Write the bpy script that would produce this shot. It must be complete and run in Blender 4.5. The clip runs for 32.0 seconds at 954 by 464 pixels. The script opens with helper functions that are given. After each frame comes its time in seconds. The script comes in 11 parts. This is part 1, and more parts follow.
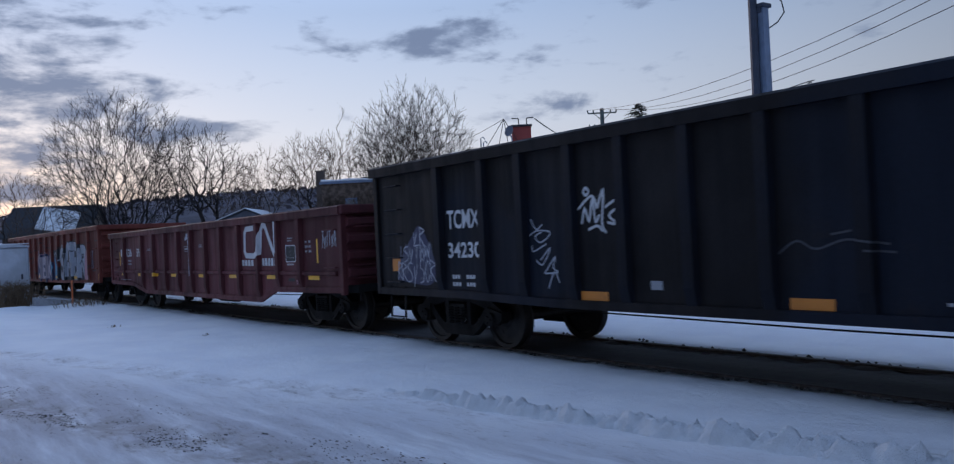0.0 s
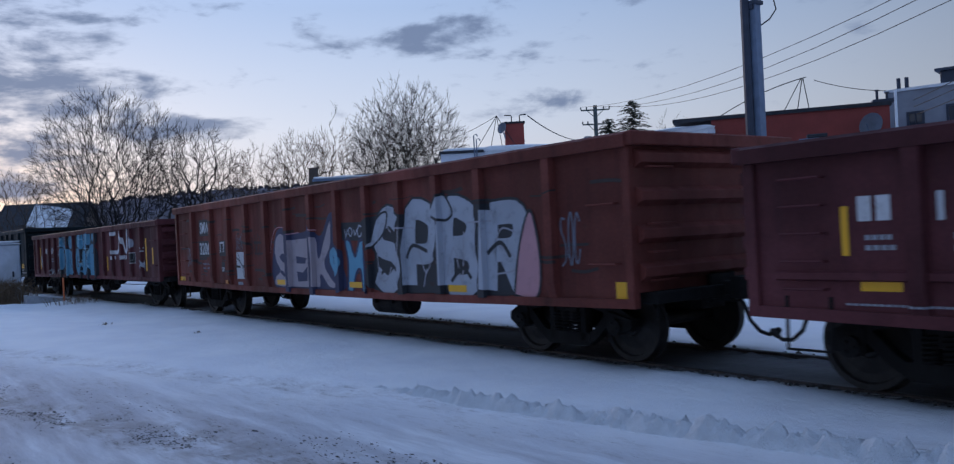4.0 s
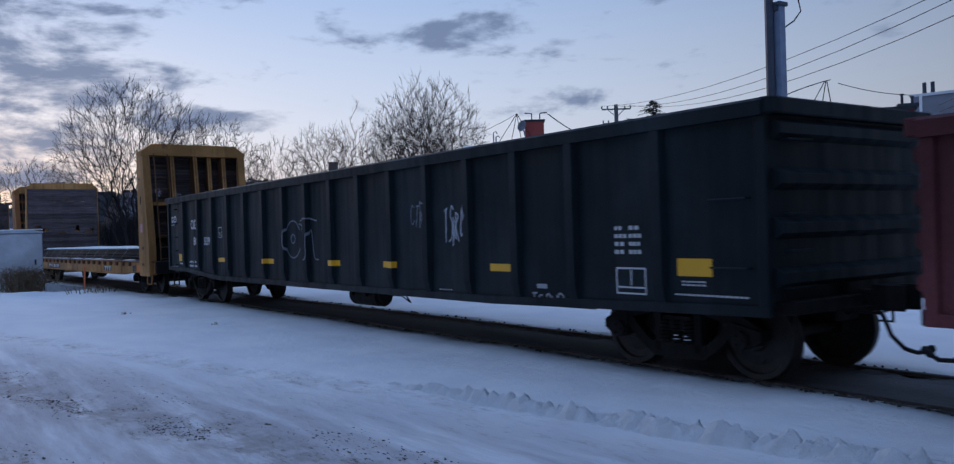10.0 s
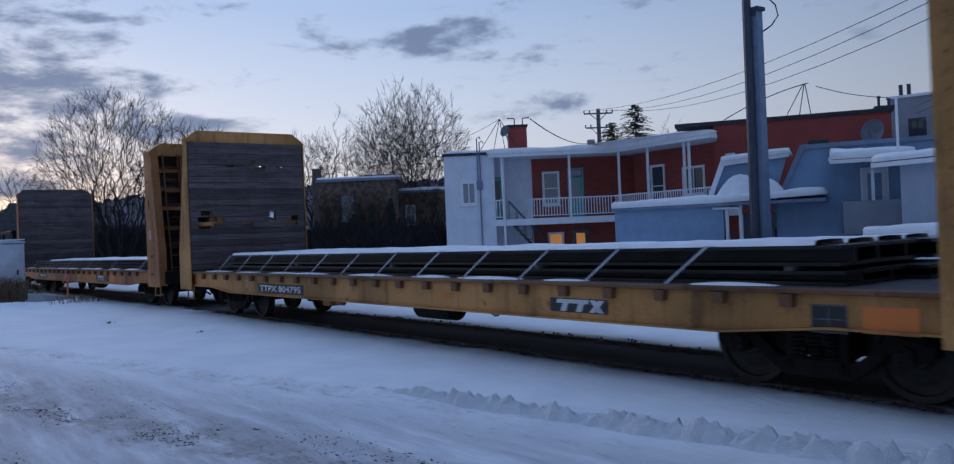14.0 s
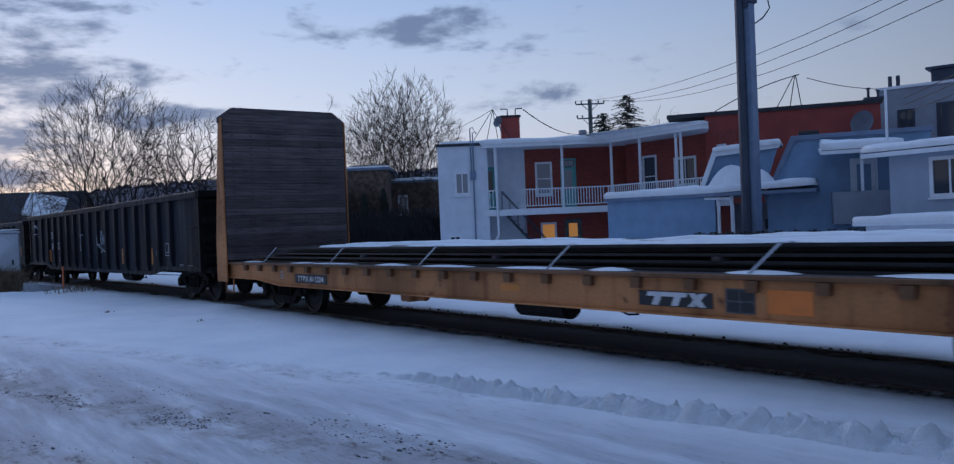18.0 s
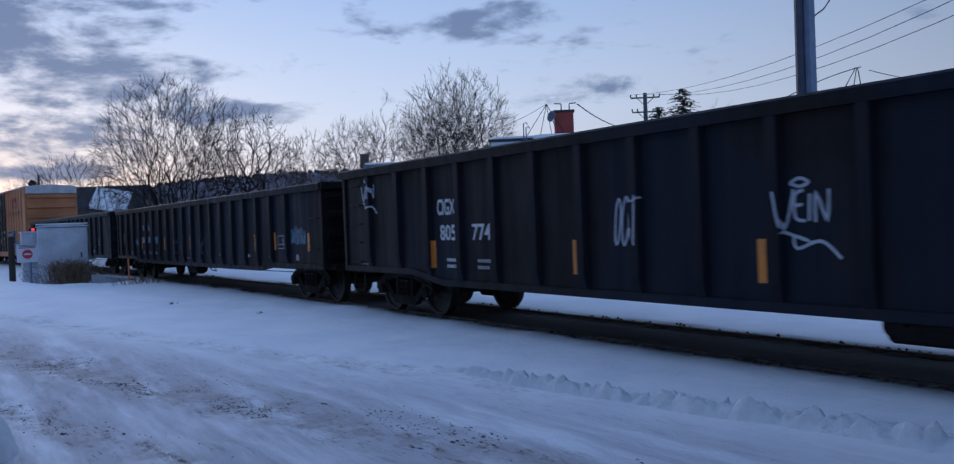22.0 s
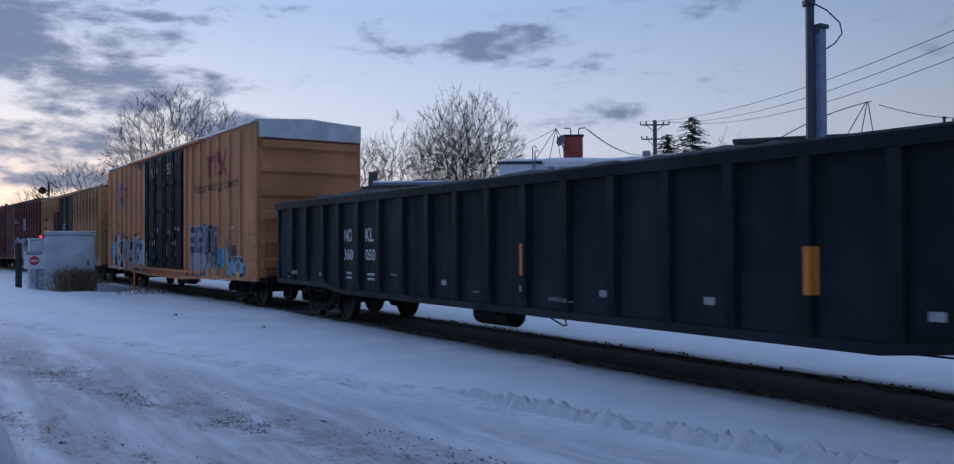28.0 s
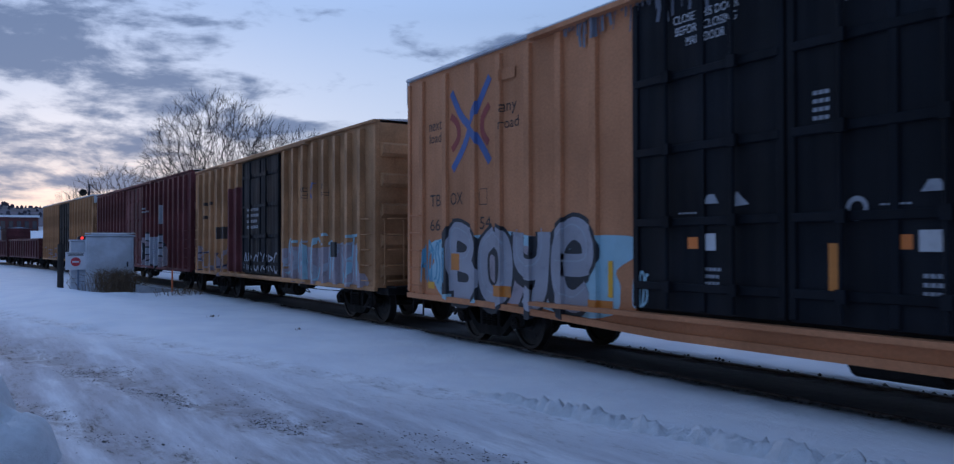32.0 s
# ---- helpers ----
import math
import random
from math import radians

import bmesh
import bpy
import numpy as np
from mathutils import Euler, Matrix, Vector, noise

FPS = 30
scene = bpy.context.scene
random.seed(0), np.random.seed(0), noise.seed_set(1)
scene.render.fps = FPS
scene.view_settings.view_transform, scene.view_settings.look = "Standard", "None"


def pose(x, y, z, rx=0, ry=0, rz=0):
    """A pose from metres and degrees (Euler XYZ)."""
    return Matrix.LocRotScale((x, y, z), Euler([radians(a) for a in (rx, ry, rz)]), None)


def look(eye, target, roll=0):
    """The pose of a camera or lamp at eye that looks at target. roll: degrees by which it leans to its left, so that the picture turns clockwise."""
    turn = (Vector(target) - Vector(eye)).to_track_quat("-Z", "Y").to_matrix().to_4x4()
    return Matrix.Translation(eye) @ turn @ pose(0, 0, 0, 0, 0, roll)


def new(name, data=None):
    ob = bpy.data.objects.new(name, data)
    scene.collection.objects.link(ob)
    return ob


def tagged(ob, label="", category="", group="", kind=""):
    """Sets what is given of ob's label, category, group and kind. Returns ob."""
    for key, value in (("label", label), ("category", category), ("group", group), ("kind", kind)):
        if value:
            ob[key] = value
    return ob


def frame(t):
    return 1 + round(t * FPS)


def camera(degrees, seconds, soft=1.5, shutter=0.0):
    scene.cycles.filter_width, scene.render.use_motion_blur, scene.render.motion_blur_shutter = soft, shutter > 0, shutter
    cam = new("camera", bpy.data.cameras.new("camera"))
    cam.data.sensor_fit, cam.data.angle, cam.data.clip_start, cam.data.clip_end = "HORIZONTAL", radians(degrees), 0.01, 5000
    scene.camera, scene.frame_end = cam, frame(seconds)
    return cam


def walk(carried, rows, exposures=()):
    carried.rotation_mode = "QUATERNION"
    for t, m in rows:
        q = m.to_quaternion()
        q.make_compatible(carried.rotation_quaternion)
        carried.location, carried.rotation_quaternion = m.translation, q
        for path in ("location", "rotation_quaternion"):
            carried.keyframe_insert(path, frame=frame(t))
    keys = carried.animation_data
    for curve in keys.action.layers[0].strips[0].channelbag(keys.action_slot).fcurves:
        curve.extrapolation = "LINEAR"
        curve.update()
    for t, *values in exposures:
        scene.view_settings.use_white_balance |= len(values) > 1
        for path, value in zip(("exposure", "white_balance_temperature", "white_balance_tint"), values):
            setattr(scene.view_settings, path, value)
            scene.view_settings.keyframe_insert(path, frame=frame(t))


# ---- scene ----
# Track lies along x; the train runs towards +x. z = 0 is the top of the rails.
cam = camera(58.56, 32.0, soft=1.25, shutter=0.22)
PATH = [
    (0.0, pose(-0.233, -8.593, 1.687, 90.325, 2.850, 54.172)),
    (0.5, pose(-0.226, -8.591, 1.678, 90.226, 2.869, 53.362)),
    (1.0, pose(-0.219, -8.588, 1.686, 90.120, 2.915, 51.727)),
    (1.5, pose(-0.205, -8.594, 1.681, 90.155, 2.938, 51.300)),
    (2.0, pose(-0.192, -8.586, 1.688, 90.175, 3.021, 51.852)),
    (2.5, pose(-0.190, -8.566, 1.688, 90.101, 3.004, 51.434)),
    (3.0, pose(-0.201, -8.566, 1.679, 90.101, 2.923, 51.932)),
    (3.5, pose(-0.201, -8.567, 1.682, 90.135, 2.935, 53.809)),
    (5.5, pose(-0.225, -8.562, 1.686, 89.937, 2.748, 53.450)),
    (6.0, pose(-0.226, -8.564, 1.689, 89.954, 2.542, 53.787)),
    (6.5, pose(-0.247, -8.572, 1.687, 89.941, 2.397, 53.921)),
    (7.0, pose(-0.254, -8.570, 1.691, 89.932, 2.184, 53.448)),
    (7.5, pose(-0.237, -8.568, 1.683, 89.928, 2.092, 53.342)),
    (8.0, pose(-0.243, -8.568, 1.689, 89.960, 2.050, 53.767)),
    (8.5, pose(-0.223, -8.571, 1.694, 89.875, 2.000, 53.888)),
    (9.0, pose(-0.223, -8.573, 1.699, 90.006, 1.971, 54.667)),
    (9.5, pose(-0.222, -8.564, 1.703, 89.948, 1.850, 53.689)),
    (10.0, pose(-0.193, -8.546, 1.702, 89.945, 1.753, 54.987)),
    (10.5, pose(-0.162, -8.552, 1.701, 89.914, 1.686, 54.352)),
    (11.0, pose(-0.168, -8.614, 1.695, 89.917, 1.286, 52.856)),
    (11.5, pose(-0.160, -8.687, 1.701, 89.919, 1.210, 53.305)),
    (12.0, pose(-0.086, -8.691, 1.698, 89.874, 1.787, 53.788)),
    (12.5, pose(-0.051, -8.687, 1.704, 89.959, 2.163, 53.613)),
    (13.0, pose(-0.054, -8.648, 1.717, 90.021, 2.516, 53.739)),
    (13.5, pose(-0.060, -8.628, 1.700, 90.206, 2.409, 53.961)),
    (15.5, pose(-0.058, -8.628, 1.718, 90.447, 2.617, 53.462)),
    (16.0, pose(-0.063, -8.625, 1.717, 90.496, 2.554, 52.993)),
    (16.5, pose(-0.033, -8.636, 1.710, 90.548, 2.277, 54.400)),
    (17.0, pose(0.003, -8.668, 1.708, 90.528, 2.019, 54.578)),
    (17.5, pose(0.022, -8.812, 1.704, 90.319, 2.148, 54.297)),
    (18.0, pose(0.062, -8.879, 1.701, 89.560, 2.392, 53.294)),
    (18.5, pose(0.117, -8.849, 1.697, 88.820, 2.451, 53.960)),
    (19.0, pose(0.161, -8.851, 1.717, 87.970, 2.607, 55.604)),
    (19.5, pose(0.181, -8.875, 1.715, 87.917, 2.764, 54.939)),
    (20.0, pose(0.185, -8.894, 1.718, 87.892, 3.121, 54.320)),
    (20.5, pose(0.182, -8.926, 1.721, 87.971, 3.057, 55.363)),
    (21.0, pose(0.171, -8.942, 1.723, 88.331, 2.984, 56.302)),
    (21.5, pose(0.176, -8.948, 1.719, 88.568, 2.848, 55.630)),
    (22.0, pose(0.183, -8.954, 1.730, 89.306, 2.220, 56.898)),
    (22.5, pose(0.164, -8.954, 1.727, 89.431, 1.950, 57.833)),
    (23.0, pose(0.169, -8.939, 1.755, 89.968, 1.942, 57.151)),
    (23.5, pose(0.192, -8.955, 1.755, 91.149, 0.936, 56.932)),
    (24.0, pose(0.197, -8.972, 1.755, 91.081, 0.649, 59.039)),
    (24.5, pose(0.194, -8.957, 1.746, 91.120, 0.648, 59.738)),
    (25.0, pose(0.190, -8.967, 1.756, 91.102, 0.493, 59.479)),
    (25.5, pose(0.215, -8.972, 1.752, 91.116, 0.641, 59.119)),
    (27.5, pose(0.193, -8.969, 1.744, 90.857, 0.175, 57.937)),
    (28.0, pose(0.204, -8.960, 1.743, 90.732, 0.326, 57.320)),
    (28.5, pose(0.223, -8.969, 1.740, 90.706, 0.431, 57.951)),
    (29.0, pose(0.213, -8.970, 1.748, 90.769, 0.486, 58.960)),
    (29.5, pose(0.205, -8.977, 1.759, 90.704, 0.450, 58.732)),
    (30.0, pose(0.191, -8.975, 1.754, 90.711, 0.325, 59.727)),
    (30.5, pose(0.218, -8.981, 1.754, 90.765, 0.222, 60.311)),
    (31.0, pose(0.211, -8.980, 1.754, 90.785, 0.214, 61.454)),
    (31.5, pose(0.209, -8.989, 1.738, 90.920, 0.081, 60.667)),
    (32.0, pose(0.208, -9.000, 1.762, 90.916, 0.090, 59.496)),
]
EXPOSURES = [(0.0, 0.0, 6600, 10), (3.0, 0.0, 6450, 10), (8.0, -0.02, 6350, 10), (13.0, -0.04, 6400, 10), (17.0, -0.06, 6350, 10), (19.0, -0.1, 6000, 10), (21.5, -0.08, 5900, 10), (23.0, -0.05, 6200, 10), (25.5, -0.05, 6300, 10), (28.0, -0.08, 6250, 10), (30.0, -0.1, 6000, 10), (32.0, -0.12, 5900, 10)]
walk(cam, PATH, EXPOSURES)

# ---------------------------------------------------------------- world and light
def make_world():
    w = bpy.data.worlds.new("dusk_sky")
    w.use_nodes = True
    scene.world = w
    nt = w.node_tree
    N, Lk = nt.nodes, nt.links
    N.clear()
    out = N.new("ShaderNodeOutputWorld")
    bg = N.new("ShaderNodeBackground")
    sky = N.new("ShaderNodeTexSky")
    sky.sky_type = "NISHITA"
    sky.sun_disc = False
    sky.sun_elevation = radians(SUN_ELEV)
    sky.sun_rotation = radians(SUN_ROT)
    sky.air_density, sky.dust_density, sky.ozone_density = 1.0, 1.6, 3.0
    tc = N.new("ShaderNodeTexCoord")
    sep = N.new("ShaderNodeSeparateXYZ")
    Lk.new(tc.outputs["Generated"], sep.inputs[0])

    def math_node(op, a, b=None, clamp=False):
        n = N.new("ShaderNodeMath")
        n.operation = op
        n.use_clamp = clamp
        for i, v in enumerate((a, b)):
            if v is None:
                continue
            if isinstance(v, (int, float)):
                n.inputs[i].default_value = v
            else:
                Lk.new(v, n.inputs[i])
        return n.outputs[0]

    # high thin haze: the even grey-blue veil of a winter dusk
    elev = math_node("MAXIMUM", sep.outputs[2], 0.0)
    veil = N.new("ShaderNodeValToRGB")
    Lk.new(elev, veil.inputs[0])
    stops = ((0.0, (0.80, 0.63, 0.54)), (0.03, (0.74, 0.68, 0.68)), (0.07, (0.72, 0.72, 0.81)), (0.13, (0.66, 0.725, 0.88)), (0.19, (0.57, 0.67, 0.88)), (0.26, (0.45, 0.59, 0.87)), (0.5, (0.60, 0.92, 1.58)), (1.0, (0.68, 1.02, 1.82)))
    veil.color_ramp.elements.remove(veil.color_ramp.elements[1])
    veil.color_ramp.elements[0].position = 0.0
    veil.color_ramp.elements[0].color = (*stops[0][1], 1)
    for p, c in stops[1:]:
        e = veil.color_ramp.elements.new(p)
        e.color = (*c, 1)
    # the west, over the set sun, is the bright side of the dome
    glow = N.new("ShaderNodeMapRange")
    toward = math_node("ADD", math_node("MULTIPLY", sep.outputs[0], -0.97), math_node("MULTIPLY", sep.outputs[1], 0.24))
    Lk.new(toward, glow.inputs[0])
    for i, x in zip((1, 2, 3, 4), (0.45, 1.0, 0.54, 1.42)):
        glow.inputs[i].default_value = x
    vg = N.new("ShaderNodeMix")
    vg.data_type = "RGBA"
    vg.blend_type = "MULTIPLY"
    vg.inputs[0].default_value = 1.0
    Lk.new(veil.outputs[0], vg.inputs[6])
    Lk.new(glow.outputs[0], vg.inputs[7])
    mixv = N.new("ShaderNodeMix")
    mixv.data_type = "RGBA"
    mixv.inputs[0].default_value = 0.72
    gain = N.new("ShaderNodeMix")
    gain.data_type = "RGBA"
    gain.blend_type = "MULTIPLY"
    gain.inputs[0].default_value = 1.0
    gain.inputs[7].default_value = (SKY_GAIN, SKY_GAIN, SKY_GAIN, 1)
    Lk.new(sky.outputs[0], gain.inputs[6])
    Lk.new(gain.outputs[2], mixv.inputs[6])
    Lk.new(vg.outputs[2], mixv.inputs[7])

    # clouds drawn out along the horizon, on bearing and height in degrees
    west = math_node("MULTIPLY", sep.outputs[0], -1.0)
    bearing = math_node("MULTIPLY", math_node("ARCTAN2", west, sep.outputs[1]), 180 / math.pi)
    height = math_node("MULTIPLY", math_node("ARCSINE", sep.outputs[2]), 180 / math.pi)
    comb = N.new("ShaderNodeCombineXYZ")
    Lk.new(bearing, comb.inputs[0])
    Lk.new(height, comb.inputs[1])
    mp = N.new("ShaderNodeMapping")
    mp.inputs["Location"].default_value = (3.1, 0.7, 0.0)
    mp.inputs["Rotation"].default_value = (0, 0, radians(4))
    mp.inputs["Scale"].default_value = (0.11, 0.30, 1.0)
    Lk.new(comb.outputs[0], mp.inputs[0])
    n1 = N.new("ShaderNodeTexNoise")
    n1.inputs["Scale"].default_value = 1.3
    n1.inputs["Detail"].default_value = 9.0
    n1.inputs["Roughness"].default_value = 0.6
    n1.inputs["Distortion"].default_value = 0.4
    Lk.new(mp.outputs[0], n1.inputs[0])
    # banks of altocumulus: bearing (0 = +y, 90 = -x), height, half sizes, weight; the broad one closes the west
    n2 = N.new("ShaderNodeTexNoise")
    n2.inputs["Scale"].default_value = 3.4
    n2.inputs["Detail"].default_value = 7.0
    n2.inputs["Roughness"].default_value = 0.55
    Lk.new(mp.outputs[0], n2.inputs[0])
    mottle = math_node("ADD", math_node("MULTIPLY", n1.outputs[0], 1.2), math_node("MULTIPLY", n2.outputs[0], 0.75))
    cover = math_node("SUBTRACT", mottle, 0.63)
    for a, e, ra, re, k in CLOUD_BANKS:
        da = math_node("DIVIDE", math_node("SUBTRACT", bearing, a), ra)
        de = math_node("DIVIDE", math_node("SUBTRACT", height, e), re)
        d2 = math_node("ADD", math_node("MULTIPLY", da, da), math_node("MULTIPLY", de, de))
        g = math_node("POWER", 2.718, math_node("MULTIPLY", d2, -1.0))
        cover = math_node("ADD", cover, math_node("MULTIPLY", g, k))
    ramp = N.new("ShaderNodeMapRange")
    ramp.interpolation_type = "SMOOTHSTEP"
    ramp.inputs[1].default_value = 0.46
    ramp.inputs[2].default_value = 0.81
    Lk.new(cover, ramp.inputs[0])
    fade = N.new("ShaderNodeMapRange")
    fade.inputs[1].default_value = 0.0
    fade.inputs[2].default_value = 0.06
    Lk.new(elev, fade.inputs[0])
    cm = math_node("MULTIPLY", ramp.outputs[0], fade.outputs[0])
    cm2 = math_node("MULTIPLY", cm, 0.88)
    mixc = N.new("ShaderNodeMix")
    mixc.data_type = "RGBA"
    mixc.inputs[7].default_value = (0.165, 0.225, 0.375, 1)
    Lk.new(cm2, mixc.inputs[0])
    Lk.new(mixv.outputs[2], mixc.inputs[6])
    Lk.new(mixc.outputs[2], bg.inputs[0])
    bg.inputs[1].default_value = WORLD_STRENGTH
    Lk.new(bg.outputs[0], out.inputs[0])


CLOUD_BANKS = ((106, 11, 22, 8, 0.20), (97, 4.6, 12, 1.2, 0.30), (99, 8.0, 10, 1.1, 0.14), (85, 12.4, 8.5, 3.4, 0.40), (79, 9.5, 6.0, 1.8, 0.26), (88, 6.2, 8, 1.1, 0.20), (86, 3.6, 9, 1.3, 0.30), (71.5, 7.6, 4.2, 1.0, 0.34), (54, 13.4, 5.5, 1.3, 0.34), (50, 11.0, 3.0, 1.0, 0.26), (62.5, 12.6, 3.6, 0.7, 0.24), (48.6, 8.6, 4.6, 0.85, 0.34), (31, 13.4, 3.5, 0.9, 0.2), (45, 15.5, 6, 1.0, 0.15), (60, 30, 40, 9, 0.14))
SUN_ELEV, SUN_ROT = 3.0, -85.0
SKY_GAIN = 0.10
WORLD_STRENGTH = 0.92
make_world()
sun_data = bpy.data.lights.new("sun", "SUN")
sun_data.energy, sun_data.angle, sun_data.color = 0.55, radians(25), (1.0, 0.78, 0.66)
sun = new("sun", sun_data)
sun.matrix_world = look((-80, 6, 14), (0, 0, 0))

# ---------------------------------------------------------------- materials
def nodes_of(name):
    m = bpy.data.materials.new(name)
    m.use_nodes = True
    nt = m.node_tree
    return m, nt, nt.nodes["Principled BSDF"]


def node(nt, kind, **values):
    n = nt.nodes.new(kind)
    for k, v in values.items():
        n.inputs[k].default_value = v
    return n


def noise_at(nt, scale, detail=4.0, rough=0.55, stretch=(1, 1, 1), coord="Object", rot=0.0, shift=(0, 0, 0)):
    tc = nt.nodes.new("ShaderNodeTexCoord")
    mp = nt.nodes.new("ShaderNodeMapping")
    mp.inputs["Scale"].default_value = stretch
    mp.inputs["Rotation"].default_value = (0, 0, radians(rot))
    mp.inputs["Location"].default_value = shift
    nt.links.new(tc.outputs[coord], mp.inputs[0])
    n = node(nt, "ShaderNodeTexNoise", Scale=scale, Detail=detail, Roughness=rough)
    nt.links.new(mp.outputs[0], n.inputs[0])
    return n.outputs[0]


def ranged(nt, v, a, b, c=0.0, d=1.0, smooth=True):
    n = nt.nodes.new("ShaderNodeMapRange")
    if smooth:
        n.interpolation_type = "SMOOTHSTEP"
    for i, x in zip((1, 2, 3, 4), (a, b, c, d)):
        n.inputs[i].default_value = x
    nt.links.new(v, n.inputs[0])
    return n.outputs[0]


def mixed(nt, fac, a, b, blend="MIX"):
    n = nt.nodes.new("ShaderNodeMix")
    n.data_type = "RGBA"
    n.blend_type = blend
    for i, v in ((0, fac), (6, a), (7, b)):
        if isinstance(v, (int, float)):
            n.inputs[i].default_value = v
        elif isinstance(v, tuple):
            n.inputs[i].default_value = (*v, 1)
        else:
            nt.links.new(v, n.inputs[i])
    return n.outputs[2]


def timesed(nt, a, b):
    n = nt.nodes.new("ShaderNodeMath")
    n.operation = "MULTIPLY"
    for i, v in enumerate((a, b)):
        if isinstance(v, (int, float)):
            n.inputs[i].default_value = v
        else:
            nt.links.new(v, n.inputs[i])
    return n.outputs[0]


def bumped(nt, bsdf, height, strength, distance):
    b = node(nt, "ShaderNodeBump", Strength=strength, Distance=distance)
    nt.links.new(height, b.inputs["Height"])
    nt.links.new(b.outputs[0], bsdf.inputs["Normal"])


def car_paint(name, base, rust=(0.09, 0.045, 0.03), dirt=(0.028, 0.026, 0.026), wear=0.5, rough=0.62, tint=None, fade=1.0):
    """Weathered freight-car paint: faded patches, vertical grime streaks, rust at dents."""
    m, nt, p = nodes_of(name)
    blotch = noise_at(nt, 0.55, 5)
    streak = noise_at(nt, 1.0, 6, 0.6, (5.0, 5.0, 0.35))
    grain = noise_at(nt, 26.0, 3)
    spots = noise_at(nt, 2.3, 8, 0.7)
    info = nt.nodes.new("ShaderNodeObjectInfo")
    pale = tuple(min(1, c * (1 + 0.4 * fade) + 0.003) for c in base)
    deep = tuple(c * (1 - 0.34 * fade) for c in base)
    c = mixed(nt, ranged(nt, blotch, 0.35, 0.68), deep, pale)
    if tint:
        c = mixed(nt, timesed(nt, ranged(nt, noise_at(nt, 0.33, 3, shift=(7, 3, 1)), 0.42, 0.6), 0.75), c, tint)
    c = mixed(nt, timesed(nt, ranged(nt, streak, 0.5, 0.75), 0.55 * wear), c, dirt)
    c = mixed(nt, timesed(nt, ranged(nt, spots, 0.58, 0.72), 0.8 * wear), c, rust)
    c = mixed(nt, 0.25, c, ranged(nt, grain, 0.3, 0.7, 0.6, 1.3), "MULTIPLY")
    c = mixed(nt, 0.16, c, ranged(nt, info.outputs["Random"], 0, 1, 0.5, 1.5, False), "MULTIPLY")
    nt.links.new(c, p.inputs["Base Color"])
    nt.links.new(ranged(nt, streak, 0.3, 0.8, rough - 0.12, rough + 0.2), p.inputs["Roughness"])
    p.inputs["Specular IOR Level"].default_value = 0.16
    bumped(nt, p, mixed(nt, 0.5, blotch, grain), 0.35, 0.012)
    return m


def plain(name, base, rough=0.6, metal=0.0, var=0.25, scale=6.0, bump=0.15, dist=0.01):
    m, nt, p = nodes_of(name)
    a = noise_at(nt, scale, 5)
    b = noise_at(nt, scale * 9, 3)
    c = mixed(nt, ranged(nt, a, 0.3, 0.7), tuple(x * (1 - var) for x in base), tuple(min(1, x * (1 + var)) for x in base))
    c = mixed(nt, 0.3 * min(1, var * 2), c, ranged(nt, b, 0.3, 0.7, 0.7, 1.25), "MULTIPLY")
    nt.links.new(c, p.inputs["Base Color"])
    p.inputs["Roughness"].default_value = rough
    p.inputs["Metallic"].default_value = metal
    if bump:
        bumped(nt, p, b, bump, dist)
    return m


def decal_paint(name, base, worn=0.35, rough=0.6):
    """Stencil and spray paint, thin and flaking."""
    m, nt, p = nodes_of(name)
    a = noise_at(nt, 5.0, 7, 0.7)
    b = noise_at(nt, 0.9, 5)
    c = mixed(nt, ranged(nt, b, 0.3, 0.7), tuple(x * 0.78 for x in base), base)
    c = mixed(nt, timesed(nt, ranged(nt, a, 0.52, 0.7), worn), c, tuple(x * 0.3 + 0.02 for x in base))
    nt.links.new(c, p.inputs["Base Color"])
    p.inputs["Roughness"].default_value = rough
    return m


